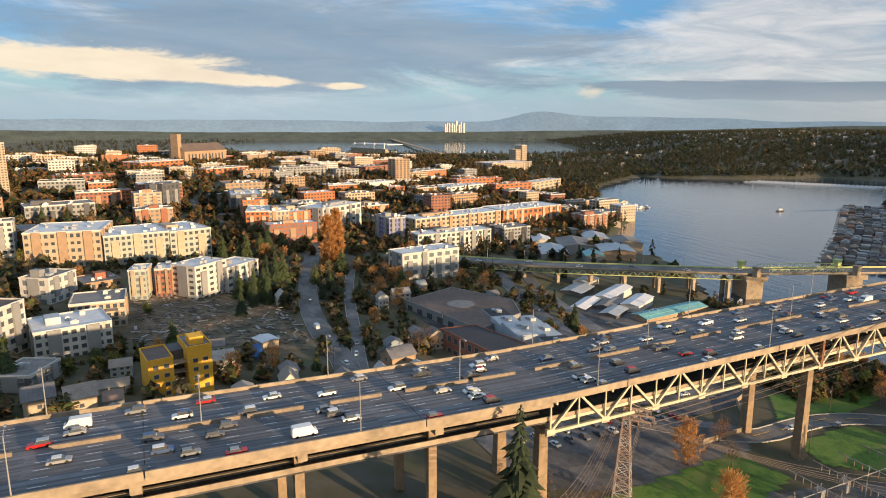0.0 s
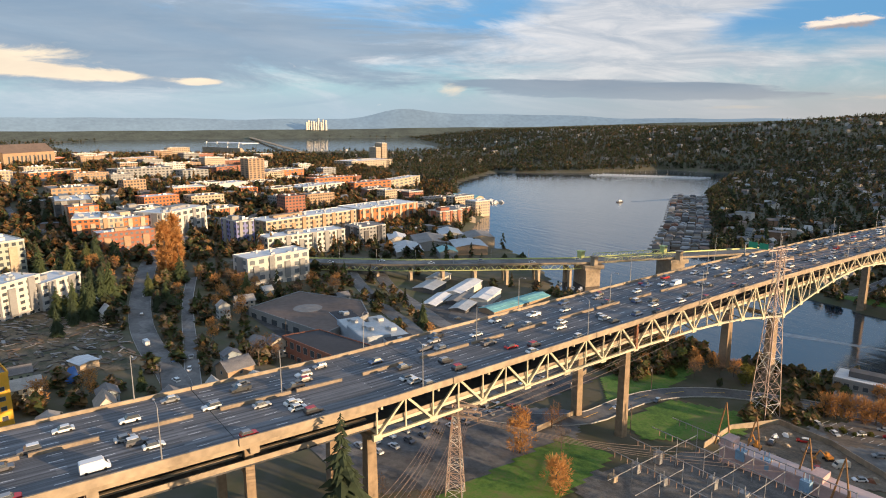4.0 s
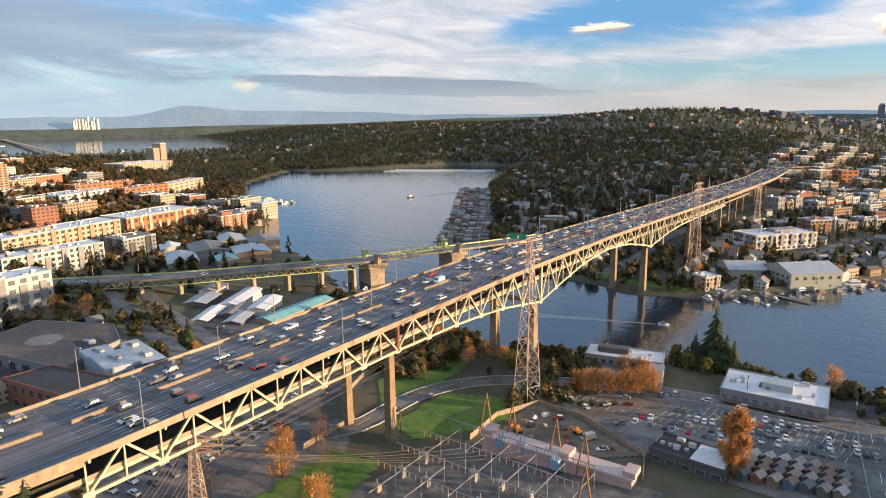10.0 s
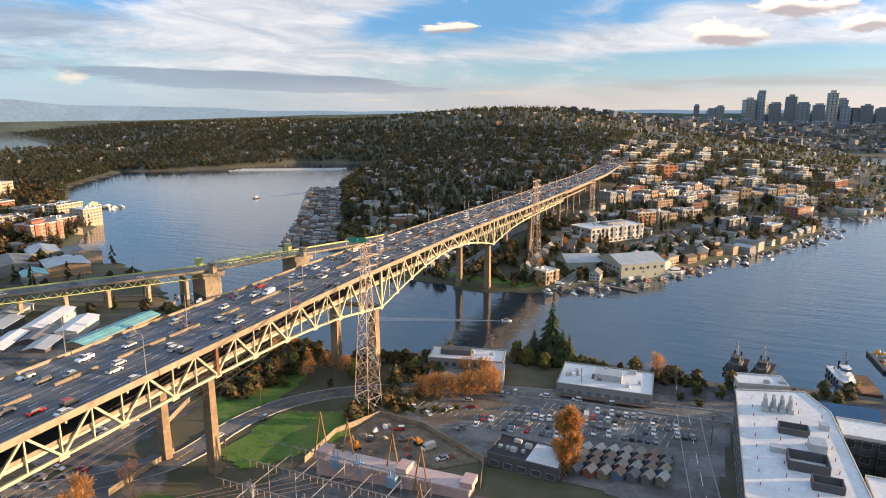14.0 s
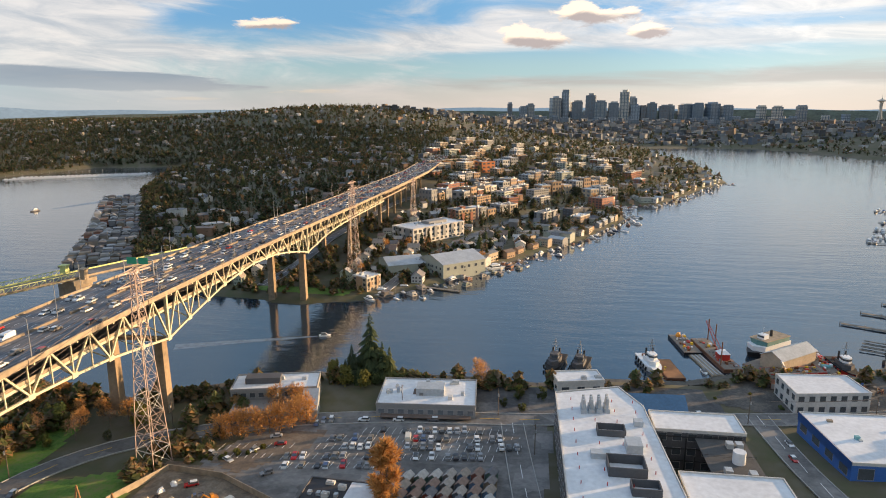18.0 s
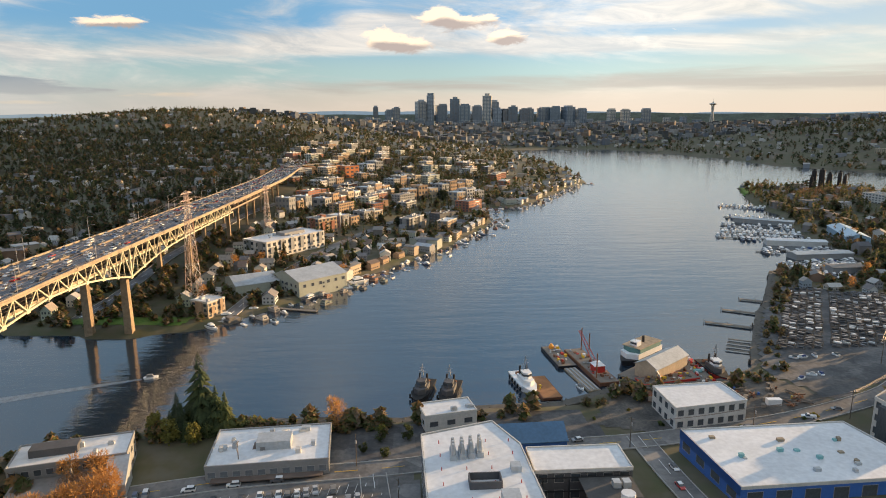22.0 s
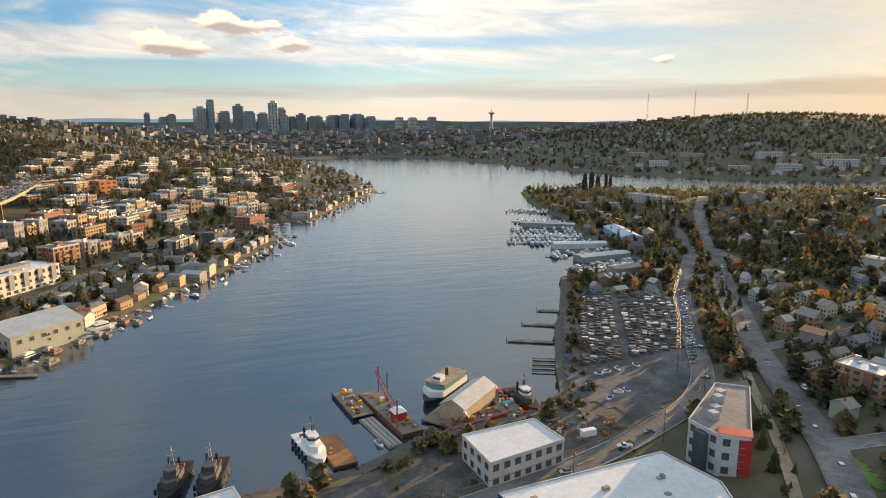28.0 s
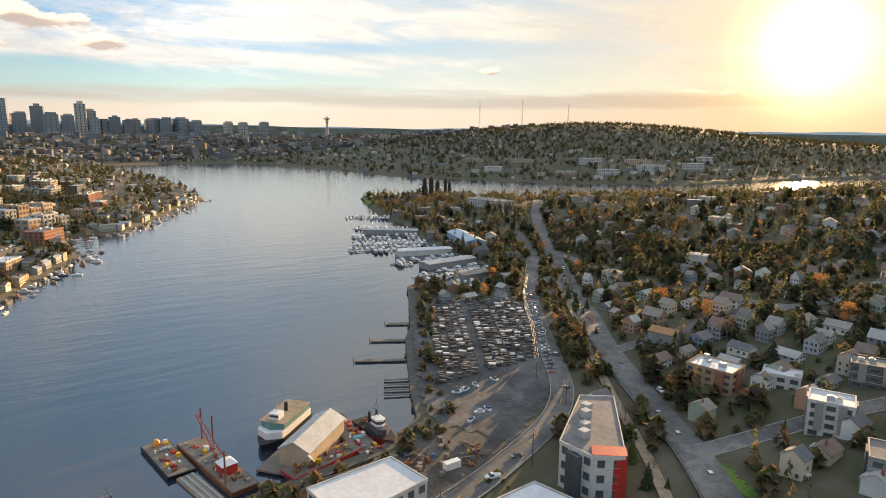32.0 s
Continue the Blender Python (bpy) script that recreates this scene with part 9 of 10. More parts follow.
fh = tagged(part("floating_homes", hw2, island_mat("float_walls", [(0.30, 0.26, 0.22), (0.22, 0.22, 0.23), (0.42, 0.40, 0.37), (0.34, 0.16, 0.11), (0.18, 0.20, 0.22), (0.5, 0.48, 0.45), (0.26, 0.20, 0.15)])), "rows of small floating homes along bay walkways", "houseboats", kind="stuff")
tagged(part("roof", hr2, island_mat("float_roofs", [(0.20, 0.19, 0.19), (0.30, 0.29, 0.28), (0.14, 0.14, 0.15), (0.26, 0.16, 0.12), (0.40, 0.40, 0.40), (0.18, 0.17, 0.15)]), fh), kind="stuff")
tagged(part("walkway", hd2, wood_dock, fh), kind="stuff")
# far marina, joined
mh, ms = Mesh(), Mesh()
for k in range(90):
    x, y, tn, l = 805 - (k % 30) * 6.6, -752 - (k // 30) * 20 - (k % 30) * 3.8, radians(32), wrng.uniform(9, 13)
    c, s = math.cos(tn), math.sin(tn)
    hb = hull(l, 3.4, -0.3, 1.3)
    mh.add([(px * c - py * s + x, px * s + py * c + y, pz) for px, py, pz in hb.v], hb.f)
    mh.prism(rect(x, y, l * 0.22, 1.1, tn), 1.3, 2.6)
    if k % 3 == 0:
        ms.tube((x, y, 1), (x, y, 14), 0.12, 0.08, 5)
fm = tagged(part("far_marina", mh, paint_white), "white yachts in a marina across the bay", "boats", kind="stuff")
tagged(part("mast", ms, steel_grey, fm), kind="stuff")
for k in range(14):
    moor(wrng.choice([4, 6, 4]), 596 + wrng.uniform(-26, 26), -262 + wrng.uniform(-12, 8), wrng.uniform(0, 360), 1.0)
for k in range(16):
    moor(wrng.choice([0, 2, 1]), 190 - k * 6 + wrng.uniform(-2, 2), 30 + wrng.uniform(-10, 6) - (8 if k > 8 else 0), 130 + wrng.choice([0, 180]), 0.85)
moor(2, -46, -20, 200, 1.0)
moor(0, 470, -420, 70, 1.1)
for pts, w0, w1, lab in (([(-42, -19), (0, -4), (30, 8)], 2, 9, "foaming wake behind a small boat"), ([(462, -440), (440, -520), (400, -640)], 5, 34, "long pale wake on the bay")):
    m = Mesh()
    vs = []
    for k, (x, y) in enumerate(pts):
        dx, dy = pts[min(k + 1, len(pts) - 1)][0] - pts[max(k - 1, 0)][0], pts[min(k + 1, len(pts) - 1)][1] - pts[max(k - 1, 0)][1]
        ln, w = math.hypot(dx, dy), w0 + (w1 - w0) * k / (len(pts) - 1)
        vs += [(x - dy / ln * w / 2, y + dx / ln * w / 2, 0.03), (x + dy / ln * w / 2, y - dx / ln * w / 2, 0.03)]
    m.add(vs, [(2 * k, 2 * k + 1, 2 * k + 3, 2 * k + 2) for k in range(len(pts) - 1)])
    tagged(part("water_wake", m, mat("wake_water", (0.16, 0.20, 0.24), 0.25, 0.5, 0.3, 0.4)), lab, "wake", kind="structure")

# work barges, cranes and the old ferry


def barge(x, y, turn, l, w, h, material, label, gear=True):
    t = thing("work_barge", pose(x, y, 0, 0, 0, turn), label, "barge")
    part("hull", Mesh().prism([(-l / 2 + 1, -w / 2), (l / 2 - 1, -w / 2), (l / 2 - 1, w / 2), (-l / 2 + 1, w / 2)], -0.8, h, 0, [(-l / 2, -w / 2), (l / 2, -w / 2), (l / 2, w / 2), (-l / 2, w / 2)]), material, t)
    part("deck", Mesh().box(-l / 2 + 0.4, -w / 2 + 0.4, h, l / 2 - 0.4, w / 2 - 0.4, h + 0.08), wood_dock if gear else mat("rusty_deck", (0.30, 0.14, 0.06), 0.9, 0.3, 0.3), t)
    for k in range(int(l / 1.2) if gear else 2):
        a, b, c = wrng.uniform(0.5, 2), wrng.uniform(0.5, 1.6), wrng.uniform(0.4, 1.6)
        px, py = wrng.uniform(-l / 2 + 2, l / 2 - 3), wrng.uniform(-w / 2 + 1, w / 2 - 2)
        part("deck_gear", Mesh().box(px, py, h, px + a, py + b, h + c), wrng.choice([rust, rust, steel_grey, wood_dock, paint_red, paint_yellow, paint_white]), t)
    return t


b1 = barge(-246, -31, 96, 28, 9.5, 1.5, paint_black, "dark work barge with an orange buoy on deck")
part("buoy", Mesh().tube((-11, 0, 1.5), (-11, 0, 2.6), 1.3, 1.4, 10).tube((-11, 0, 2.6), (-11, 0, 4.0), 1.4, 0.6, 10), mat("buoy_orange", (0.8, 0.30, 0.03), 0.5), b1)
b2 = barge(-258.5, -17, 98, 44, 9.5, 2.0, rust, "rusty crane barge with a red cab")
part("crane_cab", Mesh().box(6, -2.6, 2, 11, 2.6, 5.5), paint_red, b2, "red crane cab")
part("cab_roof", Mesh().prism([(5.6, -2.9), (11.4, -2.9), (11.4, 2.9), (5.6, 2.9)], 5.5, 7.0, 0, [(7.5, -1.2), (9.5, -1.2), (9.5, 1.2), (7.5, 1.2)]), paint_white, b2, "white hipped cab roof")
for s in (-1, 1):
    part("boom_chord", Mesh().beam((6, s * 1.2, 4.5), (-14, s * 0.4, 15), 0.28), paint_red, b2)
for k in range(9):
    u, v = k / 9, (k + 1) / 9
    part("boom_lacing", Mesh().beam((6 - 20 * u, -1.2 + 0.8 * u, 4.5 + 10.5 * u), (6 - 20 * v, 1.2 - 0.8 * v, 4.5 + 10.5 * v), 0.15).beam((6 - 20 * u, 1.2 - 0.8 * u, 4.5 + 10.5 * u), (6 - 20 * v, -1.2 + 0.8 * v, 4.5 + 10.5 * v), 0.15), steel_grey, b2)
for px, py in ((-20, 4), (-11, 4.2), (16, -4)):
    part("spud", Mesh().tube((px, py, -2), (px, py, 14), 0.32, 0.32, 8), rust, b2)
b3 = barge(-290, 2, 12, 30, 8.5, 2.2, paint_red, "red-hulled work barge loaded with steel")
for k in range(7):
    part("steel_beam", Mesh().beam((-11 + k * 3.4, -3.5, 2.6), (-6 + k * 3.4, 3.5, 3.2 + k % 3), 0.45), rust, b3)
part("jib", Mesh().beam((4, 0, 2.4), (10, 5, 9), 0.7), paint_white, b3, "white folded crane jib")
b4 = barge(-307.5, -9, 88, 40, 9, 1.6, rust, "rusty deck barge beside the boat shed")
part("green_tank", Mesh().tube((4, -2, 2.2), (4, 2, 2.2), 1.0, 1.0, 10), roof_teal, b4)
ramp = thing("dock_ramp", pose(-250.5, -3, 0, 0, 0, 100), "grey slatted floating ramp", "dock")
part("deck", Mesh().box(-13.5, -3, -0.4, 13.5, 3, 0.8), concrete, ramp)
for k in range(3):
    part("rail_beam", Mesh().box(-13, -2.4 + k * 2, 0.8, 13, -1.6 + k * 2, 1.15), steel_grey, ramp)
pier = thing("timber_pier", pose(-287, -10, 0, 0, 0, 38), "broad timber pier under a boat shed", "pier")
part("deck", Mesh().box(-20, -8, 0.6, 17, 7, 1.25), wood_dock, pier)
for k in range(8):
    part("pile", Mesh().tube((-18 + k * 5, -7.6, -4), (-18 + k * 5, -7.6, 0.7), 0.25, 0.25, 6), bark, pier)
moor(2, -247.5, 6, 100, 0.9)
# clutter along the wharf: crates, containers, scrap and machines
junk = random.Random(44)
for k in range(46):
    if k < 30:
        x, y = junk.uniform(-338, -308), junk.uniform(14, 36)
    else:
        x, y = junk.uniform(-306, -262), junk.uniform(16, 27)
    if shore_gap(np.array([x]), np.array([y]))[0] < 3 or inside(x, y, [(-304, 49), (-270, 54), (-269, 29), (-303, 27)]):
        continue
    kind = junk.choice(["crate", "container", "scrap_heap", "drum", "timber_stack"])
    t = thing(kind, pose(x, y, lz(x, y) + 0.2, 0, 0, junk.uniform(0, 180)), {"crate": "weathered wooden crate on a wharf", "container": "faded steel shipping container on a wharf", "scrap_heap": "heap of rusty scrap steel on a wharf", "drum": "upright steel drum on a wharf", "timber_stack": "stack of old timber baulks on a wharf"}[kind], kind.replace("_", " "))
    if kind == "crate":
        part("box", Mesh().box(-0.9, -0.8, 0, 0.9, 0.8, 1.3), wood_dock, t)
        part("lid", Mesh().box(-0.95, -0.85, 1.3, 0.95, 0.85, 1.4), wood_dock, t)
    elif kind == "container":
        m = Mesh().box(-3, -1.2, 0.1, 3, 1.2, 2.6)
        for i in range(11):
            m.box(-2.9 + i * 0.55, -1.26, 0.2, -2.65 + i * 0.55, 1.26, 2.5)
        part("shell", m, junk.choice([rust, paint_blue, roof_metal, paint_white]), t)
        part("door", Mesh().box(3.0, -1.1, 0.2, 3.06, 1.1, 2.5), steel_grey, t)
    elif kind == "drum":
        part("shell", Mesh().tube((0, 0, 0), (0, 0, 1.1), 0.5, 0.5, 10), junk.choice([paint_yellow, rust, paint_blue]), t)
    else:
        m = Mesh()
        for i in range(7):
            a = junk.uniform(0, 3.14) if kind == "scrap_heap" else junk.uniform(-0.1, 0.1)
            px, py, pz = junk.uniform(-1.2, 1.2), junk.uniform(-0.9, 0.9), 0.2 + i * 0.18
            m.beam((px - math.cos(a) * 2, py - math.sin(a) * 2, pz), (px + math.cos(a) * 2, py + math.sin(a) * 2, pz + junk.uniform(-0.1, 0.5)), 0.3)
        tagged(part("tangle", m, rust if kind == "scrap_heap" else wood_dock, t), kind="stuff")
for k in range(60):
    x, y = junk.uniform(-340, -236), junk.uniform(14, 54)
    if shore_gap(np.array([x]), np.array([y]))[0] > 2 and (y > 0.06 * (-x) + 24 or junk.random() < 0.2) and not inside(x, y, [(-304, 49), (-270, 54), (-269, 29), (-303, 27)]):
        plant("shrub", x, y, junk.uniform(1.2, 3.0))
f = thing("old_ferry", pose(-286.5, -27.5, 0, 0, 0, 38), "old white and green car ferry laid up beside a shed", "ferry")
part("hull", hull(30, 11, -1, 3.0, 0.25), paint_black, f)
part("car_deck", Mesh().prism([(-14, -5.2), (8, -5.2), (11, 0), (8, 5.2), (-14, 5.2)], 3.0, 5.6), paint_white, f)
part("cabin_deck", Mesh().prism([(-13, -4.8), (6, -4.8), (8, 0), (6, 4.8), (-13, 4.8)], 5.6, 8.0), mat("ferry_green", (0.10, 0.22, 0.20), 0.6, 0.2), f)
part("upper_roof", Mesh().box(-13.5, -5.2, 8.0, 7, 5.2, 8.3), concrete, f)
part("wheelhouse", Mesh().box(1, -2, 8.3, 5, 2, 10.6), paint_white, f)
part("wheelhouse_window", Mesh().box(0.95, -1.8, 9.2, 5.05, 1.8, 10.1), glass, f)
part("funnel", Mesh().tube((-4, 0, 8.3), (-4, 0, 11.6), 0.8, 0.7, 10), paint_black, f)
part("mast", Mesh().tube((3, 0, 10.6), (3, 0, 14.5), 0.12, 0.06, 5), steel_grey, f)
for k in range(9):
    part("window", Mesh().box(-12 + k * 2.0, -4.86, 6.3, -10.8 + k * 2.0, -4.78, 7.4), glass, f)


def tug(x, y, turn, dark_hull, label):
    t = thing("tugboat", pose(x, y, 0, 0, 0, turn), label, "tugboat")
    part("hull", hull(24, 8, -0.8, 2.4, 0.3), dark_hull, t)
    part("rail", Mesh().prism([(-12, -4), (4, -4), (10, -2), (12, 0), (10, 2), (4, 4), (-12, 4)], 2.4, 2.9), rubber if dark_hull is not paint_white else paint_white, t)
    part("deckhouse", Mesh().prism([(-4, -2.6), (5, -2.6), (7, 0), (5, 2.6), (-4, 2.6)], 2.4, 5.2), dark_wall if dark_hull is not paint_white else paint_white, t)
    house = part("wheelhouse", Mesh().prism([(-1, -2), (3, -2), (4.2, 0), (3, 2), (-1, 2)], 5.2, 8), paint_white if dark_hull is not paint_black else dark_wall, t)
    part("wheelhouse_window", Mesh().prism([(-1.05, -2.05), (3.05, -2.05), (4.3, 0), (3.05, 2.05), (-1.05, 2.05)], 6.3, 7.3), glass, house)
    part("mast", Mesh().beam((0, -0.8, 8), (0, 0, 15), 0.2).beam((0, 0.8, 8), (0, 0, 15), 0.2).beam((0, -1.6, 11.5), (0, 1.6, 11.5), 0.2).beam((0, -1.2, 13), (0, 1.2, 13), 0.2), steel_grey, t)
    part("funnel", Mesh().tube((-2.6, -1.6, 5.2), (-2.6, -1.6, 9.4), 0.55, 0.5, 8).tube((-2.6, 1.6, 5.2), (-2.6, 1.6, 9.4), 0.55, 0.5, 8), paint_black, t)
    part("winch", Mesh().tube((-8, -1.6, 3.4), (-8, 1.6, 3.4), 0.8, 0.8, 10), rust, t)
    for k in range(5):
        part("fender", Mesh().tube((-9 + k * 3.6, -4.3, 0.6), (-9 + k * 3.6, -4.3, 2.4), 0.45, 0.45, 8), rubber, t)
    return t


tug(-175, 8, 75, paint_black, "black harbour tugboat with a lattice mast")
tug(-187, 10, 75, paint_black, "black harbour tugboat with a pale stern rail")
tug(-316, -6, 92, paint_red, "red-hulled tugboat at the barge yard")
yacht = tug(-222.5, 2, 100, paint_white, "white workboat moored beside a rusty barge")
barge(-230.5, 6, 97, 24, 9, 1.4, rust, "empty rust-brown deck barge", False)

# boat storage yard: racks, trailers and small boats
racks = thing("boat_rack", pose(0, 0, 0), "rows of timber and steel boat racks in a storage yard", "rack", kind="stuff")
rm, hm, hw_, cv = Mesh(), Mesh(), Mesh(), Mesh()
YARD = [(-344, -10), (-366, -46), (-390, -90), (-405, -112), (-430, -142), (-488, -118), (-455, -66), (-400, -2), (-362, 20)]
for i in range(52):
    for j in range(32):
        u, v = i * 3.0 + wrng.uniform(-0.5, 0.5), j * 4.2 + wrng.uniform(-0.6, 0.6)
        x, y = -352 - u * 0.56 - v * 0.86, -12 - u * 0.86 + v * 0.50
        if inside(x, y, YARD) and y < -28 and j % 11 != 5 and wrng.random() < 0.86:
            z = lz(x, y) + 0.22
            hgt = wrng.choice([1.6, 3.2, 3.2])
            for s in (-1.9, 1.9):
                rm.beam((x + s * 0.86, y - s * 0.5, z), (x + s * 0.86, y - s * 0.5, z + hgt), 0.2)
            for lv in (0.4, 2.2):
                if lv > hgt:
                    continue
                rm.beam((x - 1.9, y + 1.1, z + lv), (x + 1.9, y - 1.1, z + lv), 0.18)
                if wrng.random() < 0.75:
                    b = hull(3.5, 1.6, 0, 0.8)
                    r, k = wrng.choice([0, math.pi]) - 0.52 + wrng.gauss(0, 0.3), wrng.uniform(0.6, 1.2)
                    c, s = math.cos(r) * k, math.sin(r) * k
                    tgt = wrng.choice([hm, hw_, hw_, cv, cv])
                    tgt.add([(px * c - py * s + x, px * s + py * c + y, pz + z + lv + 0.1) for px, py, pz in b.v], b.f)
part("rack_frame", rm, wood_dock, racks)
part("white_hull", hm, paint_white, racks)
part("grey_hull", hw_, mat("grey_hull", (0.17, 0.17, 0.175), 0.6, 0.3), racks)
part("dark_hull", cv, mat("dark_hull", (0.06, 0.062, 0.068), 0.6, 0.35), racks)
for k in range(9):
    x, y = -348 - wrng.uniform(0, 42), 10 - wrng.uniform(0, 34)
    moor(2, x, y, wrng.uniform(0, 360), 0.7, lz(x, y) + 0.5)


# ---- far landmarks ----
tower_mat = mat("tower_glass", (0.26, 0.31, 0.36), 0.22, 0.3, 0.02, rand=[(0.20, 0.25, 0.30), (0.28, 0.32, 0.36), (0.15, 0.19, 0.23), (0.36, 0.38, 0.39), (0.22, 0.25, 0.27), (0.30, 0.30, 0.29), (0.13, 0.14, 0.16)], spec=0.6)
tower_pale = mat("tower_pale", (0.5, 0.46, 0.4), 0.7, 0.15, 0.03)
TOWERS = [(-99, -4039, 62, 245), (-167, -4060, 50, 299), (-326, -4038, 66, 267), (-385, -4016, 80, 208), (-467, -4031, 66, 199), (-535, -4026, 62, 294), (-575, -4050, 70, 240), (-602, -3990, 56, 177), (-703, -4009, 66, 194),
          (-773, -4000, 60, 171), (-902, -3981, 74, 179), (-967, -3950, 70, 186), (-1055, -3952, 72, 190), (-1139, -3934, 60, 169), (-1321, -3888, 48, 163), (-1405, -3864, 52, 160), (-1526, -3826, 54, 164), (-1645, -3785, 46, 93), (-1739, -3749, 36, 100),
          (62, -4032, 50, 185), (109, -4029, 46, 163), (194, -4022, 34, 195), (-132, -4090, 80, 221), (-235, -4040, 72, 209), (-648, -4016, 56, 167), (-820, -4040, 60, 176), (-1100, -4000, 60, 158)]
trng = random.Random(2)


def skyscraper(x, y, w, top, pale=False):
    g = lz(x, y)
    d = w * trng.uniform(0.6, 0.95)
    h = max(top - g, 30)
    spot = pose(x, y, g, 0, 0, trng.uniform(-25, 25))
    skin = tower_pale if pale else tower_mat
    t = tagged(part("skyscraper", Mesh().box(-w / 2, -d / 2, -6, w / 2, d / 2, h * 0.93), skin, at=spot), "pale stone office tower downtown" if pale else "blue-grey glass office tower downtown", "skyscraper", "downtown towers")
    step = trng.choice([0.28, 0.38, 0.46])
    if h > 70:
        part("setback", Mesh().box(-w * step, -d * 0.38, h * 0.93, w * step * trng.uniform(0.4, 1), d * 0.38, h), skin, t)
    m = Mesh()
    n = int(h / 9)
    for k in range(n):
        z = (k + 0.4) * h * 0.93 / n
        m.box(-w / 2 - 0.4, -d / 2 - 0.4, z, w / 2 + 0.4, d / 2 + 0.4, z + 2.6)
    for k in range(3):
        a = w * (-0.5 + (k + 0.4) / 3)
        m.box(a, -d / 2 - 0.5, 2, a + w * 0.08, d / 2 + 0.5, h * 0.92)
    tagged(part("glazing", m, mat("tower_glazing", (0.12, 0.155, 0.19), 0.15, 0.3, 0.05, spec=0.8), t), kind="stuff")


for k, (x, y, w, top) in enumerate(TOWERS):
    skyscraper(x - 190, y, w * 0.94, 100 + (top - 100) * 0.76, k in (5, 14, 15, 17))
for k in range(46):
    x, y = trng.uniform(-1750, 60), trng.uniform(-3950, -2600)
    skyscraper(x, y, trng.uniform(24, 44), lz(x, y) + trng.uniform(14, 30) + (26 if y < -3400 else 0), trng.random() < 0.12)
for k in range(40):
    x = trng.uniform(-1800, -260)
    skyscraper(x, trng.uniform(-4330, -4060), trng.uniform(34, 60), trng.uniform(105, 148) - 0.03 * abs(x + 600), trng.random() < 0.15)
needle = thing("observation_tower", pose(-1703, -2900, lz(-1703, -2900)), "slender white observation tower with a saucer top", "tower")
nz = 160 - lz(-1703, -2900)
for a in range(3):
    c, s = math.cos(a * 2.094), math.sin(a * 2.094)
    part("leg", Mesh().beam((c * 14, s * 14, -4), (c * 3.4, s * 3.4, nz * 0.62), 4).beam((c * 3.4, s * 3.4, nz * 0.62), (c * 7, s * 7, nz), 3.2), tower_pale, needle)
part("core", Mesh().tube((0, 0, 0), (0, 0, nz), 3, 3, 8), tower_pale, needle)
part("saucer", Mesh().tube((0, 0, nz - 3), (0, 0, nz + 2), 10, 20, 20).tube((0, 0, nz + 2), (0, 0, nz + 8), 20, 7, 20), tower_pale, needle)
part("spire", Mesh().tube((0, 0, nz + 8), (0, 0, nz + 14), 4, 2, 8).tube((0, 0, nz + 14), (0, 0, nz + 30), 0.9, 0.3, 6), tower_pale, needle)
for x, y, top in ((-1914, -1914, 233), (-2046, -1800, 241), (-2179, -1670, 223)):
    t = thing("broadcast_mast", pose(x, y, lz(x, y)), "tall thin red and white broadcast mast", "mast", "broadcast masts")
    h = top - lz(x, y)
    for i, j in ((-1, -1), (1, -1), (0, 1)):
        part("leg", Mesh().beam((i * 3, j * 3, 0), (i * 0.6, j * 0.6, h), 0.45), steel_red, t)
    for k in range(8):
        u = k / 8
        w = 3 - 2.4 * u
        part("bracing", Mesh().beam((-w, -w, h * u), (w, -w, h * (u + 0.12)), 0.25).beam((w, -w, h * u), (0, w, h * (u + 0.12)), 0.25), steel_red, t)
gas = thing("gasworks_ruin", pose(-838, -718, lz(-838, -718)), "rusting black towers of an old gasworks in a park", "ruin")
for x, y, h, r in ((8, -8, 28, 4), (0, 0, 30, 4.5), (-9, 6, 24, 4), (-20, 14, 27, 3), (-26, 18, 22, 3), (14, -4, 18, 3)):
    part("tower", Mesh().tube((x, y, -2), (x, y, h), r, r * 0.9, 12).tube((x, y, h), (x, y, h + 3), r * 0.5, r * 0.4, 8), mat("sooty_steel", (0.035, 0.028, 0.025), 0.9, 0.4, 0.3), gas)
    part("pipework", Mesh().beam((x, y, h * 0.7), (x + 6, y - 5, h * 0.7), 1).beam((x + 3, y, 0), (x + 3, y, h * 0.8), 0.6), MATS["sooty_steel"], gas)
patch([(-668, -650), (-686, -676), (-722, -756), (-780, -750), (-740, -690)], grass_mat, "park_lawn", "green park on a point in the lake", 0.4, category="grass")
block("lakeside_apartment_block", -762, -520, lz(-762, -520), 100, 66, 22, 13, 4, 14, "white", "grey", single=False, label="white stepped apartment block above the park")
for k, (x, y) in enumerate(((-1330, -900), (-1420, -850), (-1500, -980), (-1620, -930), (-1240, -1060), (-1700, -800), (-1380, -1120), (-1560, -840), (-1850, -860), (-1300, -1220))):
    block("lakeside_apartment_block", x, y, lz(x, y), 140 + 8 * (k % 3), 44 + 9 * (k % 4), 16, 12 + 3 * (k % 3), 4, 12, "white" if k % 3 else "cream", "white", single=False, label="pale apartment block on the hill across the lake")
for k in range(70):
    x, y = -640 - trng.uniform(0, 220), -520 - trng.uniform(0, 200)
    if shore_gap(np.array([x]), np.array([y]))[0] > 12:
        plant("bare_tree", x, y, 12)
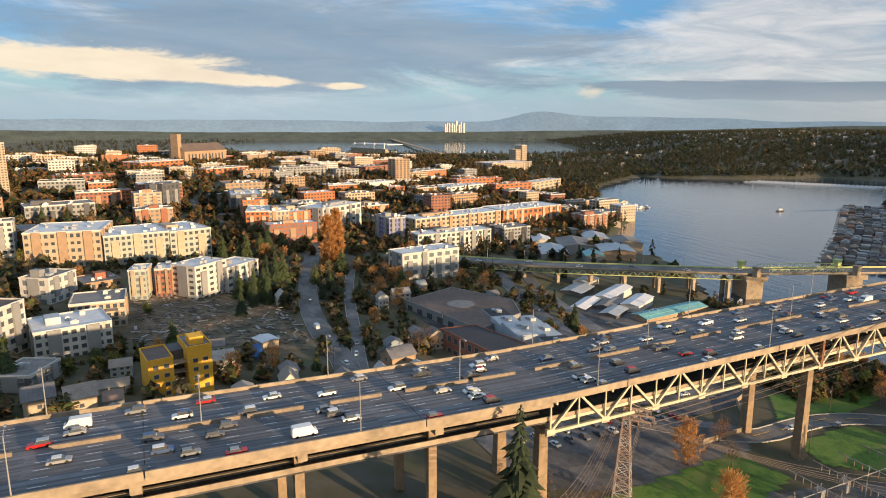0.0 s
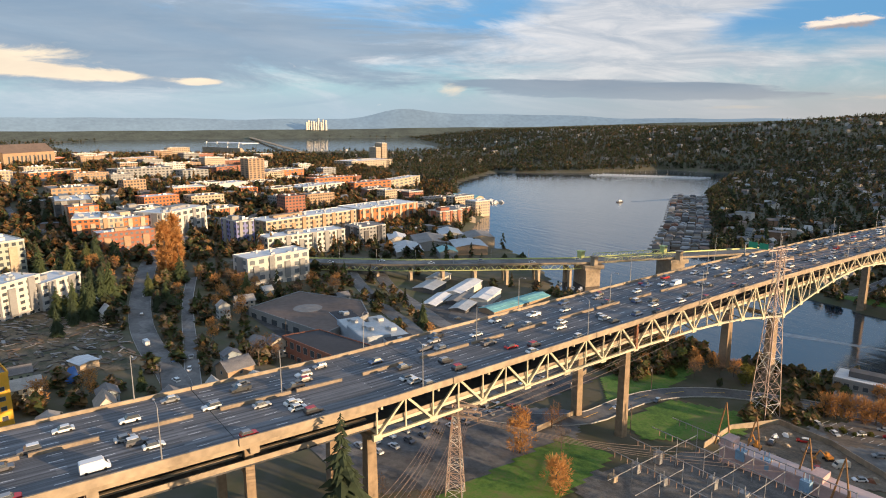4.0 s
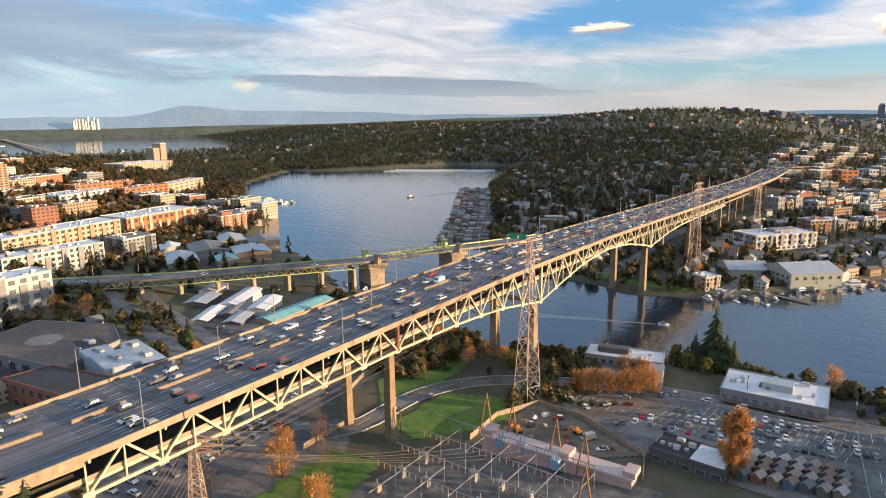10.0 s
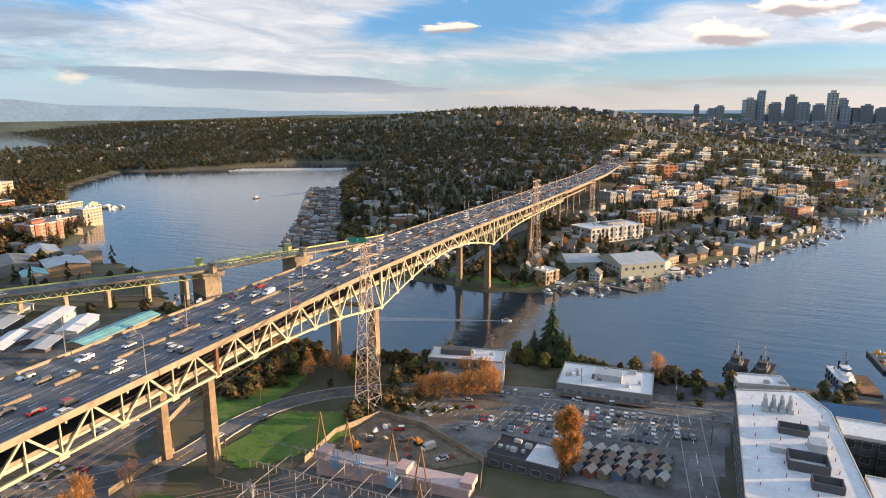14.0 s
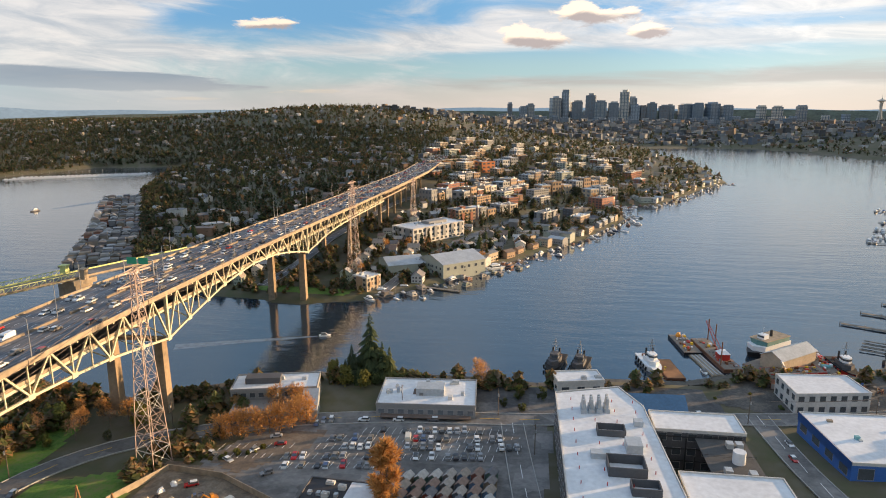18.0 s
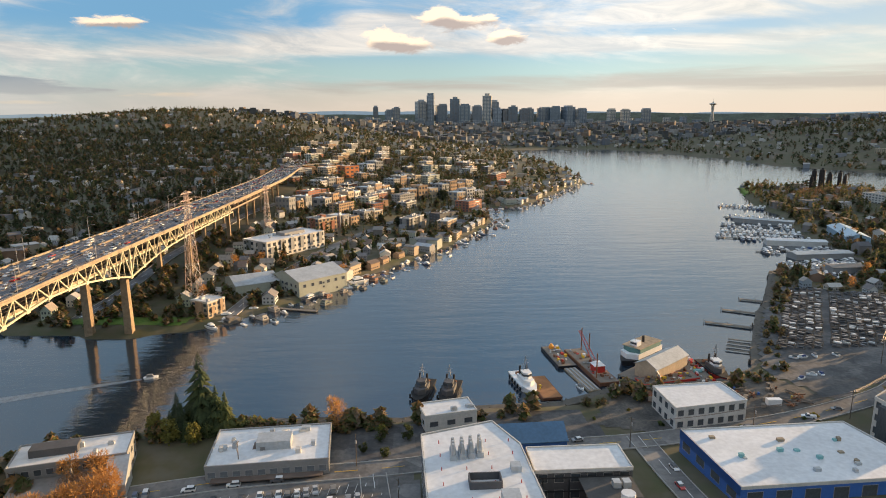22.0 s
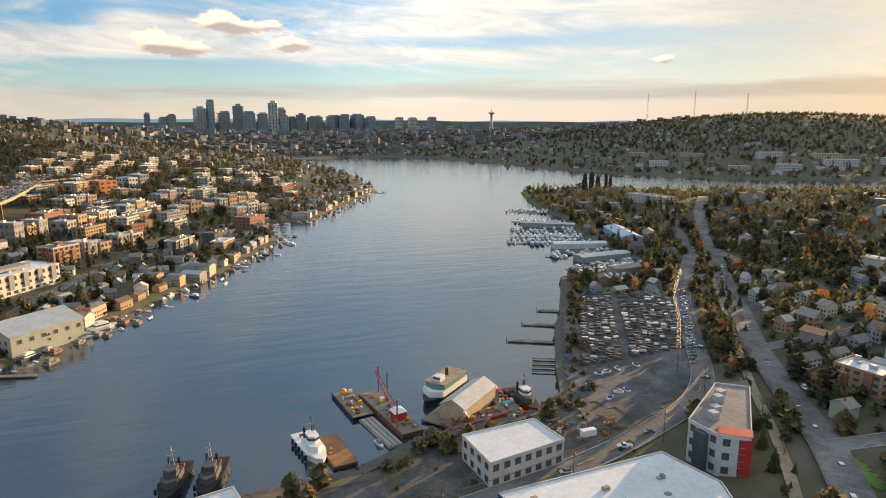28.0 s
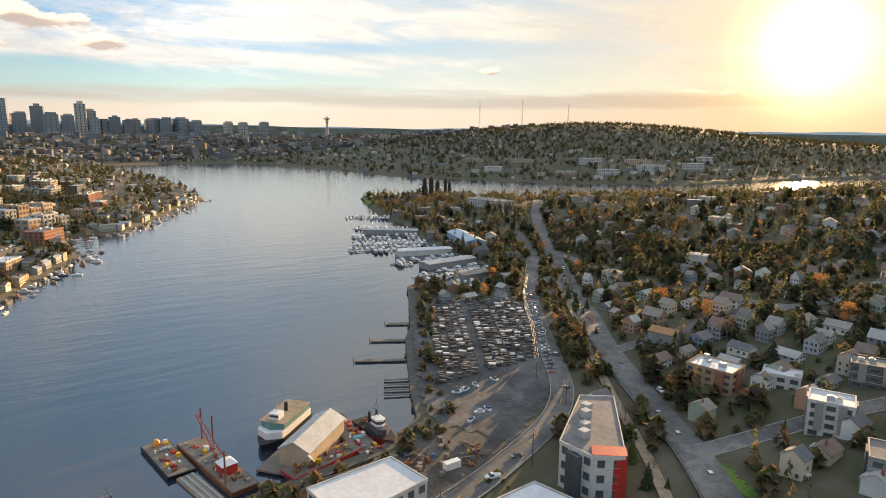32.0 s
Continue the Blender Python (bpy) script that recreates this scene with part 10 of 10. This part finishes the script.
for k in range(9):
    x, y = 3980 - k * 8 + trng.uniform(-4, 4), -1560 - k * 14
    h = trng.uniform(92, 128) - lz(x, y)
    t = thing("distant_tower", pose(x, y, lz(x, y)), "white office tower of a distant city across the lake", "skyscraper", "distant city")
    part("shaft", Mesh().box(-6, -6, 0, 6, 6, h * 0.94), white_wall, t)
    part("crown", Mesh().box(-5, -5, h * 0.94, 5, 5, h), white_wall, t)
st = thing("stadium", pose(1455, -175, 12, 0, 0, 20), "large stadium stand with a white cantilever roof", "stadium")
part("stand", Mesh().add([(-70, -20, -6), (70, -20, -6), (70, 40, -6), (-70, 40, -6), (-70, 35, 44), (70, 35, 44), (70, 40, 44), (-70, 40, 44)], [(0, 1, 5, 4), (4, 5, 6, 7), (1, 2, 6, 5), (3, 0, 4, 7), (2, 3, 7, 6)]), concrete, st)
part("roof", Mesh().beam((-70, 8, 54), (70, 8, 54), 50, 2), roof_white, st)
for x in (-60, -20, 20, 60):
    part("mast", Mesh().beam((x, 38, 30), (x, 34, 58), 2), paint_white, st)
for k, (ax, ay, bx, by) in enumerate(((1900, -560, 4300, -1250),)):
    fb = thing("floating_bridge", pose(0, 0, 0), "long low floating road bridge across the far lake", "bridge")
    for i in range(24):
        u, v = i / 24, (i + 0.96) / 24
        part("pontoon", Mesh().beam((ax + (bx - ax) * u, ay + (by - ay) * u, 5 + 8 * (1 - u)), (ax + (bx - ax) * v, ay + (by - ay) * v, 5 + 8 * (1 - v)), 22, 3), concrete, fb)
# construction works beside the motorway on the hill
t = thing("motorway_cutting", pose(-40, -840, lz(-40, -840)), "orange-brown cut slope and ramps of a motorway interchange", "ramp")
part("slope", Mesh().prism([(-40, -60), (60, -60), (80, 80), (-20, 60)], -4, 6, 0, [(-30, -50), (50, -50), (66, 66), (-12, 50)]), mat("cut_earth", (0.42, 0.20, 0.08), 0.95, 0.3, 0.05), t)
part("ramp", Mesh().beam((-30, -60, 7), (60, 70, 9), 14, 1.2), concrete, t)
for src in [o for kind in (*KINDS.values(), *FAR_KINDS.values()) for o in kind]:
    if src not in USED:
        for o in (*src.children_recursive, src):
            bpy.data.objects.remove(o)
for src in [h for h in HOUSES + FAR_HOUSES if h not in first]:
    for o in (*src.children_recursive, src):
        bpy.data.objects.remove(o)
for src in [b for b in BOATS if b not in moored]:
    for o in (*src.children_recursive, src):
        bpy.data.objects.remove(o)
for src in [b for b in shed_src if b not in shed_used]:
    for o in (*src.children_recursive, src):
        bpy.data.objects.remove(o)
for src in CARS + FAR_CARS:
    if src not in placed:
        for o in (*src.children_recursive, src):
            bpy.data.objects.remove(o)

# sunlit evergreens and leafy trees between the flats by the vacant lot
for x, y, h in ((276, 372, 17), (268, 378, 13), (284, 366, 15), (222, 350, 19), (216, 343, 22), (210, 337, 17), (228, 345, 15), (122, 411, 13), (126, 417, 10), (136, 449, 14), (144, 455, 12)):
    plant("leafy_tree" if h < 16 else "fir_tree", x, y, h)
for x, y, h in ((200, 398, 9), (330, 462, 13), (316, 466, 12), (322, 456, 10), (206, 300, 11), (212, 294, 9)):
    plant("leafy_tree", x, y, h)
